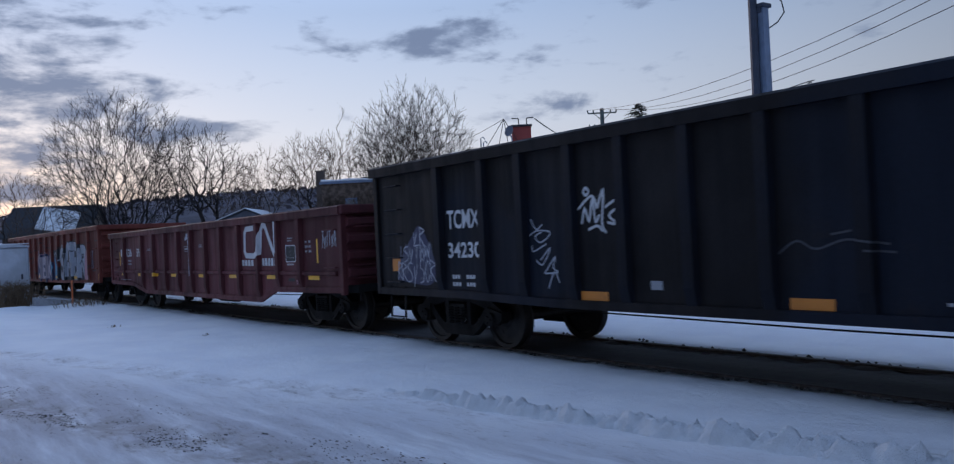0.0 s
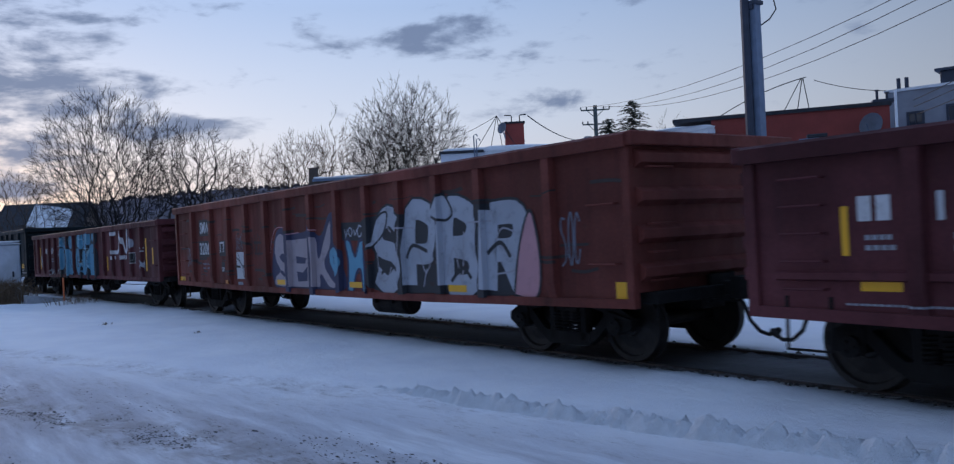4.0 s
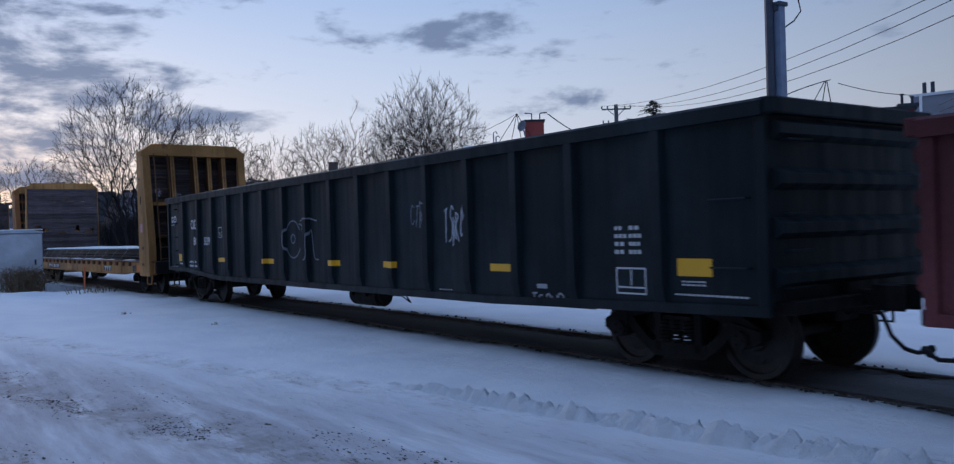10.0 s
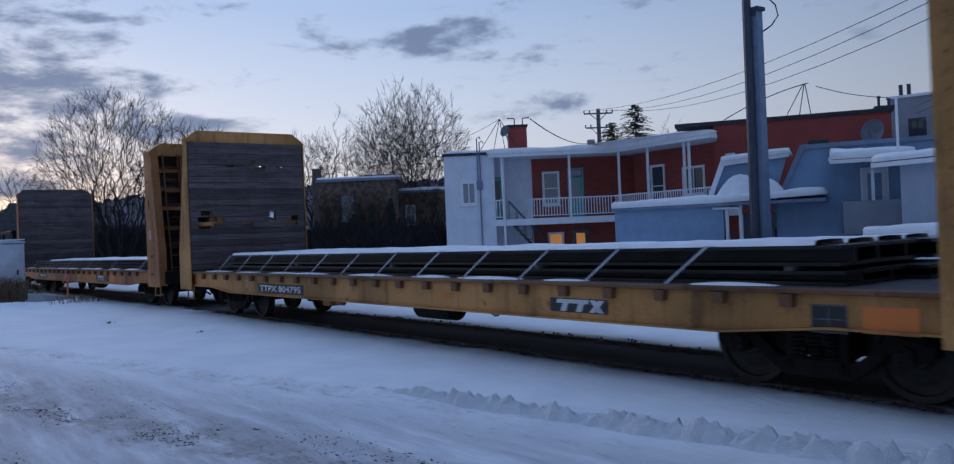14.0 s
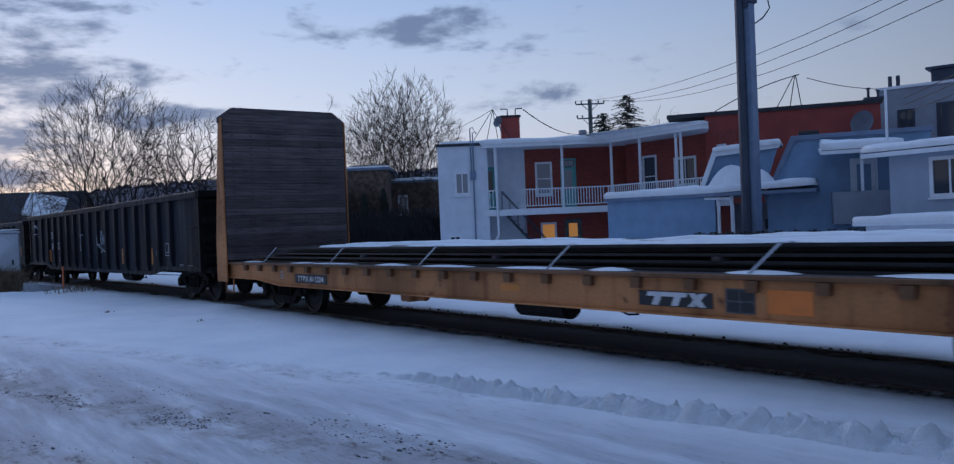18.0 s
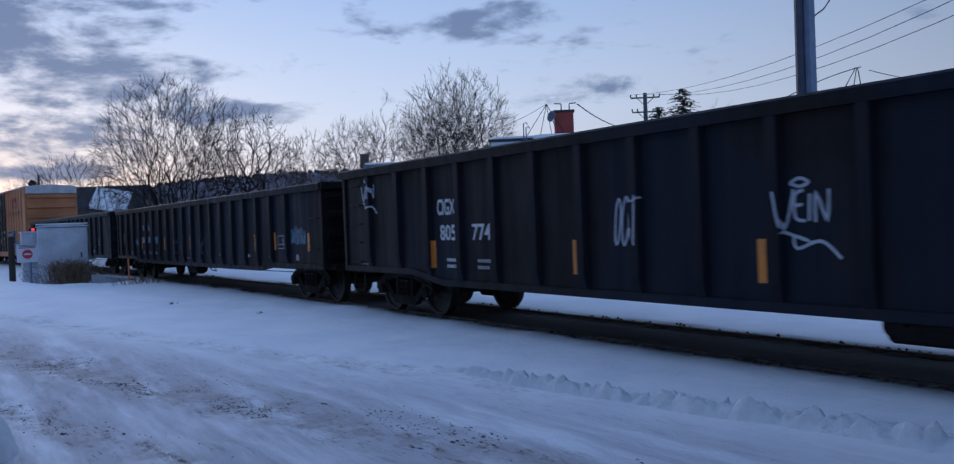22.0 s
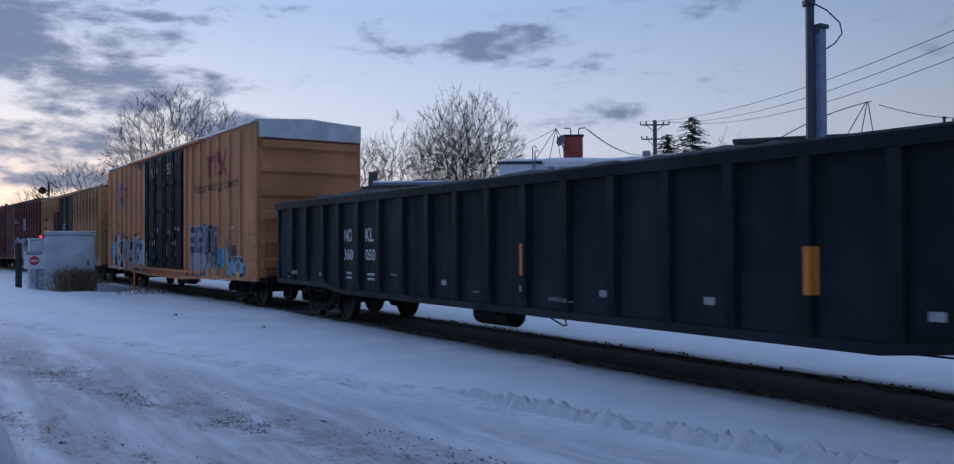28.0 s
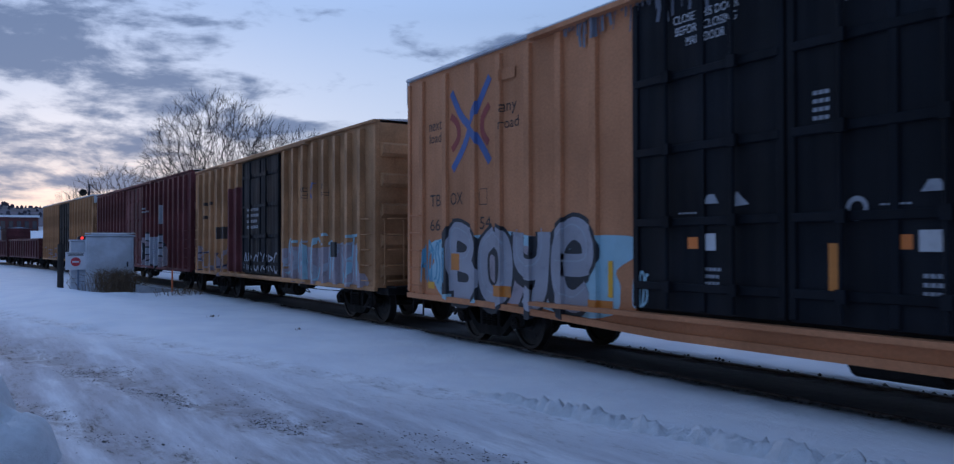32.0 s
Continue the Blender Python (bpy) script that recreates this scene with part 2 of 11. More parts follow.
def snow_material():
    m, nt, p = nodes_of("snow")
    fine = noise_at(nt, 7.0, 7, 0.65)
    soft = noise_at(nt, 0.8, 4)
    lumps = noise_at(nt, 2.2, 6, 0.6)
    # long thin streaks of sand and slush along the lane
    rut = noise_at(nt, 1.0, 8, 0.68, (0.20, 1.5, 1.0), rot=-15.0)
    grit = noise_at(nt, 4.6, 9, 0.78, (0.6, 2.0, 1.0), rot=-14.0)
    crumb = noise_at(nt, 11.0, 6, 0.7, (0.6, 1.6, 1.0), rot=-14.0)
    tc = nt.nodes.new("ShaderNodeTexCoord")
    mp = nt.nodes.new("ShaderNodeMapping")
    mp.inputs["Rotation"].default_value = (0, 0, radians(-15))
    nt.links.new(tc.outputs["Object"], mp.inputs[0])
    sep = nt.nodes.new("ShaderNodeSeparateXYZ")
    nt.links.new(mp.outputs[0], sep.inputs[0])
    v = sep.outputs[1]

    def band(a, b, c, d):
        return timesed(nt, ranged(nt, v, a, b), ranged(nt, v, c, d, 1.0, 0.0))

    def either(a, b):
        n = nt.nodes.new("ShaderNodeMath")
        n.operation = "MAXIMUM"
        nt.links.new(a, n.inputs[0])
        nt.links.new(b, n.inputs[1])
        return n.outputs[0]

    lane = band(-9.0, -6.5, -3.4, -1.2)
    tracks = either(band(-4.45, -3.95, -3.7, -3.2), timesed(nt, band(-5.75, -5.4, -5.25, -4.95), 0.9))
    tracks = either(tracks, timesed(nt, band(-1.9, -1.6, -1.35, -1.0), 0.35))
    c = mixed(nt, ranged(nt, soft, 0.3, 0.7), (0.79, 0.81, 0.86), (0.87, 0.885, 0.91))
    c = mixed(nt, timesed(nt, timesed(nt, ranged(nt, rut, 0.28, 0.56), lane), 0.9), c, (0.44, 0.435, 0.475))
    c = mixed(nt, timesed(nt, timesed(nt, ranged(nt, lumps, 0.42, 0.60), tracks), 0.7), c, (0.33, 0.305, 0.31))
    tan = timesed(nt, timesed(nt, ranged(nt, grit, 0.49, 0.60), either(timesed(nt, ranged(nt, rut, 0.47, 0.60), lane), tracks)), 0.6)
    c = mixed(nt, tan, c, (0.27, 0.24, 0.225))
    spot = either(timesed(nt, timesed(nt, ranged(nt, grit, 0.57, 0.62), tracks), ranged(nt, lumps, 0.44, 0.54)), timesed(nt, timesed(nt, ranged(nt, crumb, 0.62, 0.66), lane), ranged(nt, rut, 0.48, 0.58)))
    c = mixed(nt, timesed(nt, spot, 0.9), c, (0.06, 0.055, 0.055))
    nt.links.new(c, p.inputs["Base Color"])
    p.inputs["Roughness"].default_value = 0.75
    p.inputs["Specular IOR Level"].default_value = 0.2
    h = mixed(nt, 0.5, mixed(nt, 0.5, fine, lumps), mixed(nt, 0.5, grit, crumb))
    bumped(nt, p, h, 0.9, 0.09)
    return m


def gravel_material():
    """Fouled ballast frozen smooth between the rails: grey fines with a few stones and rime."""
    m, nt, p = nodes_of("fouled_ballast")
    v = nt.nodes.new("ShaderNodeTexVoronoi")
    v.inputs["Scale"].default_value = 19.0
    tc = nt.nodes.new("ShaderNodeTexCoord")
    nt.links.new(tc.outputs["Object"], v.inputs[0])
    big = noise_at(nt, 0.5, 6, 0.65, (0.35, 1.6, 1))
    fine = noise_at(nt, 14.0, 5, 0.7)
    c = mixed(nt, ranged(nt, big, 0.35, 0.65), (0.085, 0.083, 0.086), (0.15, 0.147, 0.155))
    c = mixed(nt, timesed(nt, ranged(nt, fine, 0.52, 0.66), 0.5), c, v.outputs["Color"], "MULTIPLY")
    c = mixed(nt, timesed(nt, ranged(nt, fine, 0.64, 0.74), ranged(nt, big, 0.50, 0.66)), c, (0.5, 0.52, 0.57))
    nt.links.new(c, p.inputs["Base Color"])
    p.inputs["Roughness"].default_value = 0.85
    bumped(nt, p, mixed(nt, 0.5, v.outputs["Distance"], fine), 0.35, 0.02)
    return m


def wood_material(name, a, b, grain=(0.6, 14, 14)):
    m, nt, p = nodes_of(name)
    g = noise_at(nt, 2.0, 8, 0.65, grain)
    k = noise_at(nt, 1.3, 4)
    info = nt.nodes.new("ShaderNodeObjectInfo")
    c = mixed(nt, ranged(nt, g, 0.3, 0.7), a, b)
    c = mixed(nt, 0.75, c, ranged(nt, info.outputs["Random"], 0, 1, 0.5, 1.45, False), "MULTIPLY")
    c = mixed(nt, 0.5, c, ranged(nt, k, 0.3, 0.7, 0.6, 1.2), "MULTIPLY")
    nt.links.new(c, p.inputs["Base Color"])
    p.inputs["Roughness"].default_value = 0.85
    bumped(nt, p, g, 0.5, 0.01)
    return m


def glass_material(name, tint=(0.05, 0.06, 0.08)):
    m, nt, p = nodes_of(name)
    p.inputs["Base Color"].default_value = (*tint, 1)
    p.inputs["Roughness"].default_value = 0.06
    p.inputs["Specular IOR Level"].default_value = 0.7
    return m


def glow_material(name, colour, strength):
    m, nt, p = nodes_of(name)
    p.inputs["Base Color"].default_value = (*colour, 1)
    p.inputs["Emission Color"].default_value = (*colour, 1)
    p.inputs["Emission Strength"].default_value = strength
    return m


def brick_material(name, base):
    m, nt, p = nodes_of(name)
    tc = nt.nodes.new("ShaderNodeTexCoord")
    mp = nt.nodes.new("ShaderNodeMapping")
    mp.inputs["Rotation"].default_value = (radians(90), 0, 0)
    nt.links.new(tc.outputs["Object"], mp.inputs[0])
    br = nt.nodes.new("ShaderNodeTexBrick")
    br.inputs["Scale"].default_value = 1.0
    br.inputs["Brick Width"].default_value = 0.21
    br.inputs["Row Height"].default_value = 0.075
    br.inputs["Mortar Size"].default_value = 0.006
    br.inputs["Color1"].default_value = (*(c * 1.1 for c in base), 1)
    br.inputs["Color2"].default_value = (*(c * 0.82 for c in base), 1)
    br.inputs["Mortar"].default_value = (*(c * 0.8 + 0.04 for c in base), 1)
    nt.links.new(mp.outputs[0], br.inputs[0])
    big = noise_at(nt, 0.8, 5)
    c = mixed(nt, 0.5, br.outputs[0], ranged(nt, big, 0.3, 0.7, 0.7, 1.2), "MULTIPLY")
    nt.links.new(c, p.inputs["Base Color"])
    p.inputs["Roughness"].default_value = 0.85
    bumped(nt, p, br.outputs["Fac"], -0.3, 0.01)
    return m


M = dict(
    snow=snow_material(),
    snow_clods=plain("crumbled_snow", (0.80, 0.82, 0.86), 0.8, 0.0, 0.06, 9, 0.8, 0.05),
    gravel=gravel_material(),
    rail=plain("rail_steel", (0.09, 0.075, 0.07), 0.45, 0.7, 0.3, 8),
    railtop=plain("salted_rail_head", (0.07, 0.068, 0.07), 0.5, 0.4, 0.2, 8, 0),
    tie=wood_material("creosoted_tie", (0.02, 0.017, 0.015), (0.05, 0.043, 0.038)),
    black=car_paint("black_car_paint", (0.0095, 0.0170, 0.0220), (0.03, 0.02, 0.016), (0.013, 0.013, 0.014), wear=0.35),
    black2=car_paint("sooty_black_car_paint", (0.0095, 0.0085, 0.0100), (0.026, 0.018, 0.015), (0.012, 0.012, 0.013), wear=0.5, tint=(0.0065, 0.0115, 0.024)),
    brown=car_paint("brown_car_paint", (0.097, 0.028, 0.032), wear=0.5),
    oxide=car_paint("red_oxide_car_paint", (0.152, 0.040, 0.032), wear=0.6),
    yellow=car_paint("ochre_car_paint", (0.50, 0.218, 0.105), (0.16, 0.075, 0.05), (0.10, 0.06, 0.045), wear=0.2, fade=0.4),
    yellow2=car_paint("mustard_car_paint", (0.44, 0.235, 0.115), (0.15, 0.08, 0.05), (0.09, 0.06, 0.045), wear=0.4),
    ochre=car_paint("rusty_ochre_paint", (0.39, 0.195, 0.068), wear=0.9),
    rustyellow=car_paint("rust_streaked_yellow_paint", (0.40, 0.175, 0.072), (0.13, 0.05, 0.033), (0.15, 0.055, 0.035), wear=1.2),
    slate=decal_paint("slate_blue_spray", (0.085, 0.095, 0.14), 0.35),
    # Rusty brown for real rust and for recess shade on the bulkhead frames.
    rust_and_shade=car_paint("rusty_brown_and_shade_paint", (0.15, 0.075, 0.04), (0.07, 0.035, 0.022), (0.03, 0.024, 0.02), wear=1.0),
    doorblack=car_paint("black_door_paint", (0.0042, 0.0062, 0.0105), (0.014, 0.012, 0.011), (0.008, 0.009, 0.011), wear=0.3),
    maroon=car_paint("maroon_car_paint", (0.135, 0.040, 0.042), wear=0.4),
    truck=car_paint("grimy_cast_steel", (0.011, 0.010, 0.010), (0.03, 0.02, 0.016), (0.016, 0.015, 0.015), wear=0.8, rough=0.75),
    wheel=plain("wheel_steel", (0.022, 0.019, 0.018), 0.6, 0.3, 0.35, 9),
    tread=plain("worn_wheel_tread", (0.35, 0.34, 0.34), 0.3, 0.9, 0.1, 9, 0),
    silver=plain("galvanised_sheet", (0.50, 0.53, 0.57), 0.45, 0.35, 0.15, 2.0),
    white=decal_paint("white_lettering", (0.62, 0.63, 0.66), 0.45),
    dimwhite=decal_paint("faded_white_lettering", (0.34, 0.36, 0.40), 0.6),
    chalk=decal_paint("grey_white_spray", (0.40, 0.43, 0.50), 0.55),
    ghost=decal_paint("ghosted_spray", (0.045, 0.05, 0.065), 0.7),
    dimchalk=decal_paint("faded_spray", (0.16, 0.18, 0.23), 0.7),
    stripe=decal_paint("yellow_reflector", (0.86, 0.44, 0.015), 0.12, 0.4),
    stripe2=decal_paint("weathered_reflector", (0.62, 0.215, 0.03), 0.35, 0.5),
    cyan=decal_paint("sky_blue_spray", (0.115, 0.33, 0.48), 0.25),
    paleblue=decal_paint("pale_blue_spray", (0.35, 0.56, 0.66), 0.3),
    ink=decal_paint("black_spray", (0.016, 0.02, 0.028), 0.1),
    scrape=decal_paint("dark_scrape", (0.028, 0.014, 0.015), 0.6),
    navy=decal_paint("navy_spray", (0.03, 0.035, 0.09), 0.2),
    greyfill=decal_paint("silver_spray", (0.36, 0.36, 0.41), 0.3),
    lilac=decal_paint("lilac_grey_spray", (0.37, 0.315, 0.35), 0.5),
    pink=decal_paint("pink_sticker", (0.55, 0.28, 0.32), 0.3),
    orange=decal_paint("orange_sticker", (0.80, 0.22, 0.04), 0.2),
    markred=decal_paint("red_emblem", (0.30, 0.045, 0.04), 0.4),
    markblue=decal_paint("blue_emblem", (0.07, 0.13, 0.35), 0.5),
    markgrey=decal_paint("dark_lettering", (0.032, 0.021, 0.018), 0.25),
    panelblack=decal_paint("black_label_panel", (0.02, 0.022, 0.026), 0.3),
    plank=wood_material("weathered_planks", (0.048, 0.038, 0.043), (0.13, 0.103, 0.108), (14, 0.7, 14)),
    steel=plain("dark_rolled_steel", (0.020, 0.022, 0.026), 0.5, 0.6, 0.3, 4),
    strap=plain("frosted_strap", (0.30, 0.32, 0.37), 0.7, 0.0, 0.2, 5),
    snowcap=plain("fresh_snow", (0.80, 0.82, 0.86), 0.75, 0.0, 0.05, 3, 0.4, 0.02),
    bark=plain("bare_bark", (0.024, 0.019, 0.019), 0.9, 0.0, 0.35, 5),
    twig=plain("bare_twigs", (0.017, 0.014, 0.016), 0.9, 0.0, 0.2, 3, 0),
    twig2=plain("tawny_twigs", (0.085, 0.060, 0.047), 0.9, 0.0, 0.2, 3, 0),
    needles=plain("dark_needles", (0.022, 0.030, 0.024), 0.9, 0.0, 0.4, 3, 0),
    hill=plain("wooded_hillside", (0.085, 0.078, 0.100), 0.95, 0.0, 0.35, 0.08, 0),
    siding=plain("white_siding", (0.62, 0.66, 0.73), 0.6, 0.0, 0.06, 2.0),
    bluesiding=plain("blue_siding", (0.19, 0.30, 0.45), 0.6, 0.0, 0.08, 2.0),
    # Siding of the house standing in shade; that shade is put into the blue-grey.
    shadedsiding=plain("shaded_blue_grey_siding", (0.34, 0.40, 0.50), 0.6, 0.0, 0.06, 2.0),
    greysiding=plain("grey_siding", (0.26, 0.28, 0.33), 0.7, 0.0, 0.08, 2.0),
    shedgrey=plain("weathered_grey_boards", (0.13, 0.14, 0.175), 0.8, 0.0, 0.2, 1.5),
    trim=plain("white_trim", (0.70, 0.73, 0.78), 0.5, 0.0, 0.05, 3.0, 0),
    brick=brick_material("red_brick", (0.27, 0.052, 0.038)),
    redwall=plain("red_painted_wall", (0.28, 0.05, 0.041), 0.75, 0.0, 0.12, 1.2),
    brickdark=plain("sooty_dark_brick", (0.10, 0.035, 0.036), 0.85, 0.0, 0.2, 0.6),
    hopperpaint=plain("dull_olive_grey_car_paint", (0.15, 0.165, 0.17), 0.7, 0.0, 0.2, 1.2),
    teal=plain("teal_door_paint", (0.10, 0.36, 0.36), 0.5, 0.0, 0.1, 4),
    darkroof=plain("dark_roofing", (0.035, 0.037, 0.045), 0.85, 0.0, 0.25, 4),
    vine=plain("bare_vine_mat", (0.15, 0.108, 0.085), 0.95, 0.0, 0.5, 3.0, 0.8, 0.06),
    stucco=plain("brown_stucco", (0.13, 0.10, 0.085), 0.9, 0.0, 0.25, 1.2),
    glass=glass_material("dark_window_glass"),
    curtain=glass_material("curtained_window_glass", (0.22, 0.25, 0.30)),
    lamplit=glow_material("lamplit_window", (1.0, 0.42, 0.10), 0.22),
    redlight=glow_material("red_signal_light", (1.0, 0.05, 0.04), 1.1),
    farlight=glow_material("distant_street_light", (1.0, 0.75, 0.5), 2.0),
    polesteel=plain("painted_steel_pole", (0.155, 0.205, 0.30), 0.5, 0.1, 0.12, 3),
    polesteel2=plain("dark_steel_pole", (0.045, 0.056, 0.085), 0.55, 0.3, 0.15, 3),
    polewood=plain("grey_pole_wood", (0.10, 0.12, 0.12), 0.85, 0.0, 0.25, 4),
    wire=plain("black_cable", (0.018, 0.019, 0.024), 0.6, 0.0, 0.05, 3, 0),
    cabinet=plain("grey_aluminium_cabinet", (0.47, 0.51, 0.58), 0.5, 0.25, 0.15, 1.6),
    concrete=plain("grey_concrete", (0.30, 0.31, 0.33), 0.9, 0.0, 0.2, 4),
    signred=plain("red_sign_face", (0.50, 0.04, 0.06), 0.5, 0.0, 0.05, 4, 0),
    signwhite=plain("white_sign_face", (0.62, 0.64, 0.70), 0.5, 0.0, 0.05, 4, 0),
    orangepost=plain("orange_marker", (0.60, 0.16, 0.06), 0.6, 0.0, 0.1, 4, 0),
    fence=wood_material("dark_fence_boards", (0.022, 0.024, 0.024), (0.05, 0.05, 0.05), (14, 14, 0.7)),
    rubber=plain("rubber_hose", (0.014, 0.014, 0.016), 0.7, 0.0, 0.1, 4, 0),
    dishgrey=plain("grey_dish", (0.24, 0.26, 0.31), 0.6, 0.0, 0.08, 4, 0),
    weed=plain("dry_weeds", (0.16, 0.11, 0.07), 0.9, 0.0, 0.3, 4, 0),
    stone=plain("loose_stone", (0.06, 0.055, 0.055), 0.9, 0.0, 0.3, 5),
)

# ---------------------------------------------------------------- mesh tools
def part(name, bm, material, parent=None, label="", loc=None):
    """Link a bmesh (or a finished mesh) as one mesh object under a thing or a part."""
    if isinstance(bm, bmesh.types.BMesh):
        me = bpy.data.meshes.new(name)
        bm.to_mesh(me)
        bm.free()
        me.materials.append(material)
    else:
        me = bm
    ob = new(name, me)
    if parent is not None:
        ob.parent = parent
    if loc is not None:
        ob.location = loc
    if label:
        ob["label"] = label
    return ob


def thing(name, label, category, group="", kind="", m=None):
    ob = new(name)
    ob.empty_display_size = 0.2
    if m is not None:
        ob.matrix_world = m
    return tagged(ob, label, category, group, kind)


def mesh_of(name, bm, material):
    me = bpy.data.meshes.new(name)
    bm.to_mesh(me)
    bm.free()
    me.materials.append(material)
    return me


def box(bm, x0, x1, y0, y1, z0, z1, bevel=0.0):
    if bevel > 0:
        b = bmesh.new()
        bmesh.ops.create_cube(b, size=1.0)
        for v in b.verts:
            v.co = ((x0 + x1) / 2 + v.co.x * (x1 - x0), (y0 + y1) / 2 + v.co.y * (y1 - y0), (z0 + z1) / 2 + v.co.z * (z1 - z0))
        bmesh.ops.bevel(b, geom=b.edges[:], offset=bevel, segments=1, affect="EDGES")
        me = bpy.data.meshes.new("tmp")
        b.to_mesh(me)
        b.free()
        bm.from_mesh(me)
        bpy.data.meshes.remove(me)
        return bm
    v = [bm.verts.new(p) for p in ((x0, y0, z0), (x1, y0, z0), (x1, y1, z0), (x0, y1, z0), (x0, y0, z1), (x1, y0, z1), (x1, y1, z1), (x0, y1, z1))]
    for f in ((3, 2, 1, 0), (4, 5, 6, 7), (0, 1, 5, 4), (1, 2, 6, 5), (2, 3, 7, 6), (3, 0, 4, 7)):
        bm.faces.new([v[i] for i in f])
    return bm


def prism(bm, pts, axis, a, b):
    """Extrude a polygon of 2-D points along an axis from a to b. x: (y, z), y: (x, z), z: (x, y)."""
    def put(p, h):
        return {"x": (h, p[0], p[1]), "y": (p[0], h, p[1]), "z": (p[0], p[1], h)}[axis]
    va = [bm.verts.new(put(p, a)) for p in pts]
    vb = [bm.verts.new(put(p, b)) for p in pts]
    n = len(pts)
    faces = [bm.faces.new(va), bm.faces.new(vb)]
    for i in range(n):
        faces.append(bm.faces.new((va[i], va[(i + 1) % n], vb[(i + 1) % n], vb[i])))
    bmesh.ops.recalc_face_normals(bm, faces=faces)
    return bm


def tube(bm, pts, r, sides=6, r1=None, cap=True):
    """A round bar along a line of points."""
    pts = [Vector(p) for p in pts]
    rings = []
    for i, p in enumerate(pts):
        d = (pts[min(i + 1, len(pts) - 1)] - pts[max(i - 1, 0)])
        d.normalize()
        a = d.orthogonal().normalized() if i == 0 else (rings[-1][1] - d * rings[-1][1].dot(d)).normalized()
        c = d.cross(a)
        rr = r if r1 is None else r + (r1 - r) * i / max(1, len(pts) - 1)
        ring = [bm.verts.new(p + (a * math.cos(t) + c * math.sin(t)) * rr) for t in (2 * math.pi * k / sides for k in range(sides))]
        rings.append((ring, a))
    for (q, _), (s, _) in zip(rings, rings[1:]):
        for k in range(sides):
            bm.faces.new((q[k], q[(k + 1) % sides], s[(k + 1) % sides], s[k]))
    if cap:
        bm.faces.new(rings[0][0][::-1])
        bm.faces.new(rings[-1][0])
    return bm


def ribbon(pts, w):
    """Outline quads of a mitred stroke through 2-D points."""
    n = len(pts)
    left, right = [], []
    for i, (x, z) in enumerate(pts):
        ax, az = pts[max(i - 1, 0)]
        bx, bz = pts[min(i + 1, n - 1)]
        d1 = Vector((x - ax, z - az)) if i else Vector((bx - x, bz - z))
        d2 = Vector((bx - x, bz - z)) if i < n - 1 else d1
        d1.normalize(), d2.normalize()
        t = d1 + d2
        t = t.normalized() if t.length > 1e-4 else d1
        nrm = Vector((-t.y, t.x))
        k = w / 2 / max(0.45, nrm.dot(Vector((-d1.y, d1.x))))
        left.append((x + nrm.x * k, z + nrm.y * k))
        right.append((x - nrm.x * k, z - nrm.y * k))
    return [[left[i], left[i + 1], right[i + 1], right[i]] for i in range(n - 1)]


def arc(cx, cz, rx, rz, a0, a1, n=10):
    return [(cx + rx * math.cos(radians(a0 + (a1 - a0) * i / n)), cz + rz * math.sin(radians(a0 + (a1 - a0) * i / n))) for i in range(n + 1)]


def smooth_line(pts, n=4):
    """Catmull-Rom curve through 2-D points."""
    p = [pts[0], *pts, pts[-1]]
    out = []
    for i in range(1, len(p) - 2):
        for k in range(n):
            t = k / n
            out.append(tuple(0.5 * (2 * p[i][j] + (p[i + 1][j] - p[i - 1][j]) * t + (2 * p[i - 1][j] - 5 * p[i][j] + 4 * p[i + 1][j] - p[i + 2][j]) * t * t + (3 * p[i][j] - p[i - 1][j] - 3 * p[i + 1][j] + p[i + 2][j]) * t ** 3) for j in (0, 1)))
    out.append(tuple(pts[-1]))
    return out


def text_mesh(body, bold=0.02):
    cu = bpy.data.curves.new("lettering", "FONT")
    cu.body, cu.size, cu.offset, cu.resolution_u = body, 1.0, bold, 3
    ob = bpy.data.objects.new("lettering", cu)
    scene.collection.objects.link(ob)
    bpy.context.view_layer.update()
    me = bpy.data.meshes.new_from_object(ob.evaluated_get(bpy.context.evaluated_depsgraph_get()))
    bpy.data.objects.remove(ob)
    bpy.data.curves.remove(cu)
    return me

# ---------------------------------------------------------------- the train
WHEEL_R = 0.457
CURVE_K, CURVE_X = 0.000666, -5.96


def track_y(x):
    d = min(x - CURVE_X, 0.0)
    return -CURVE_K * d * d


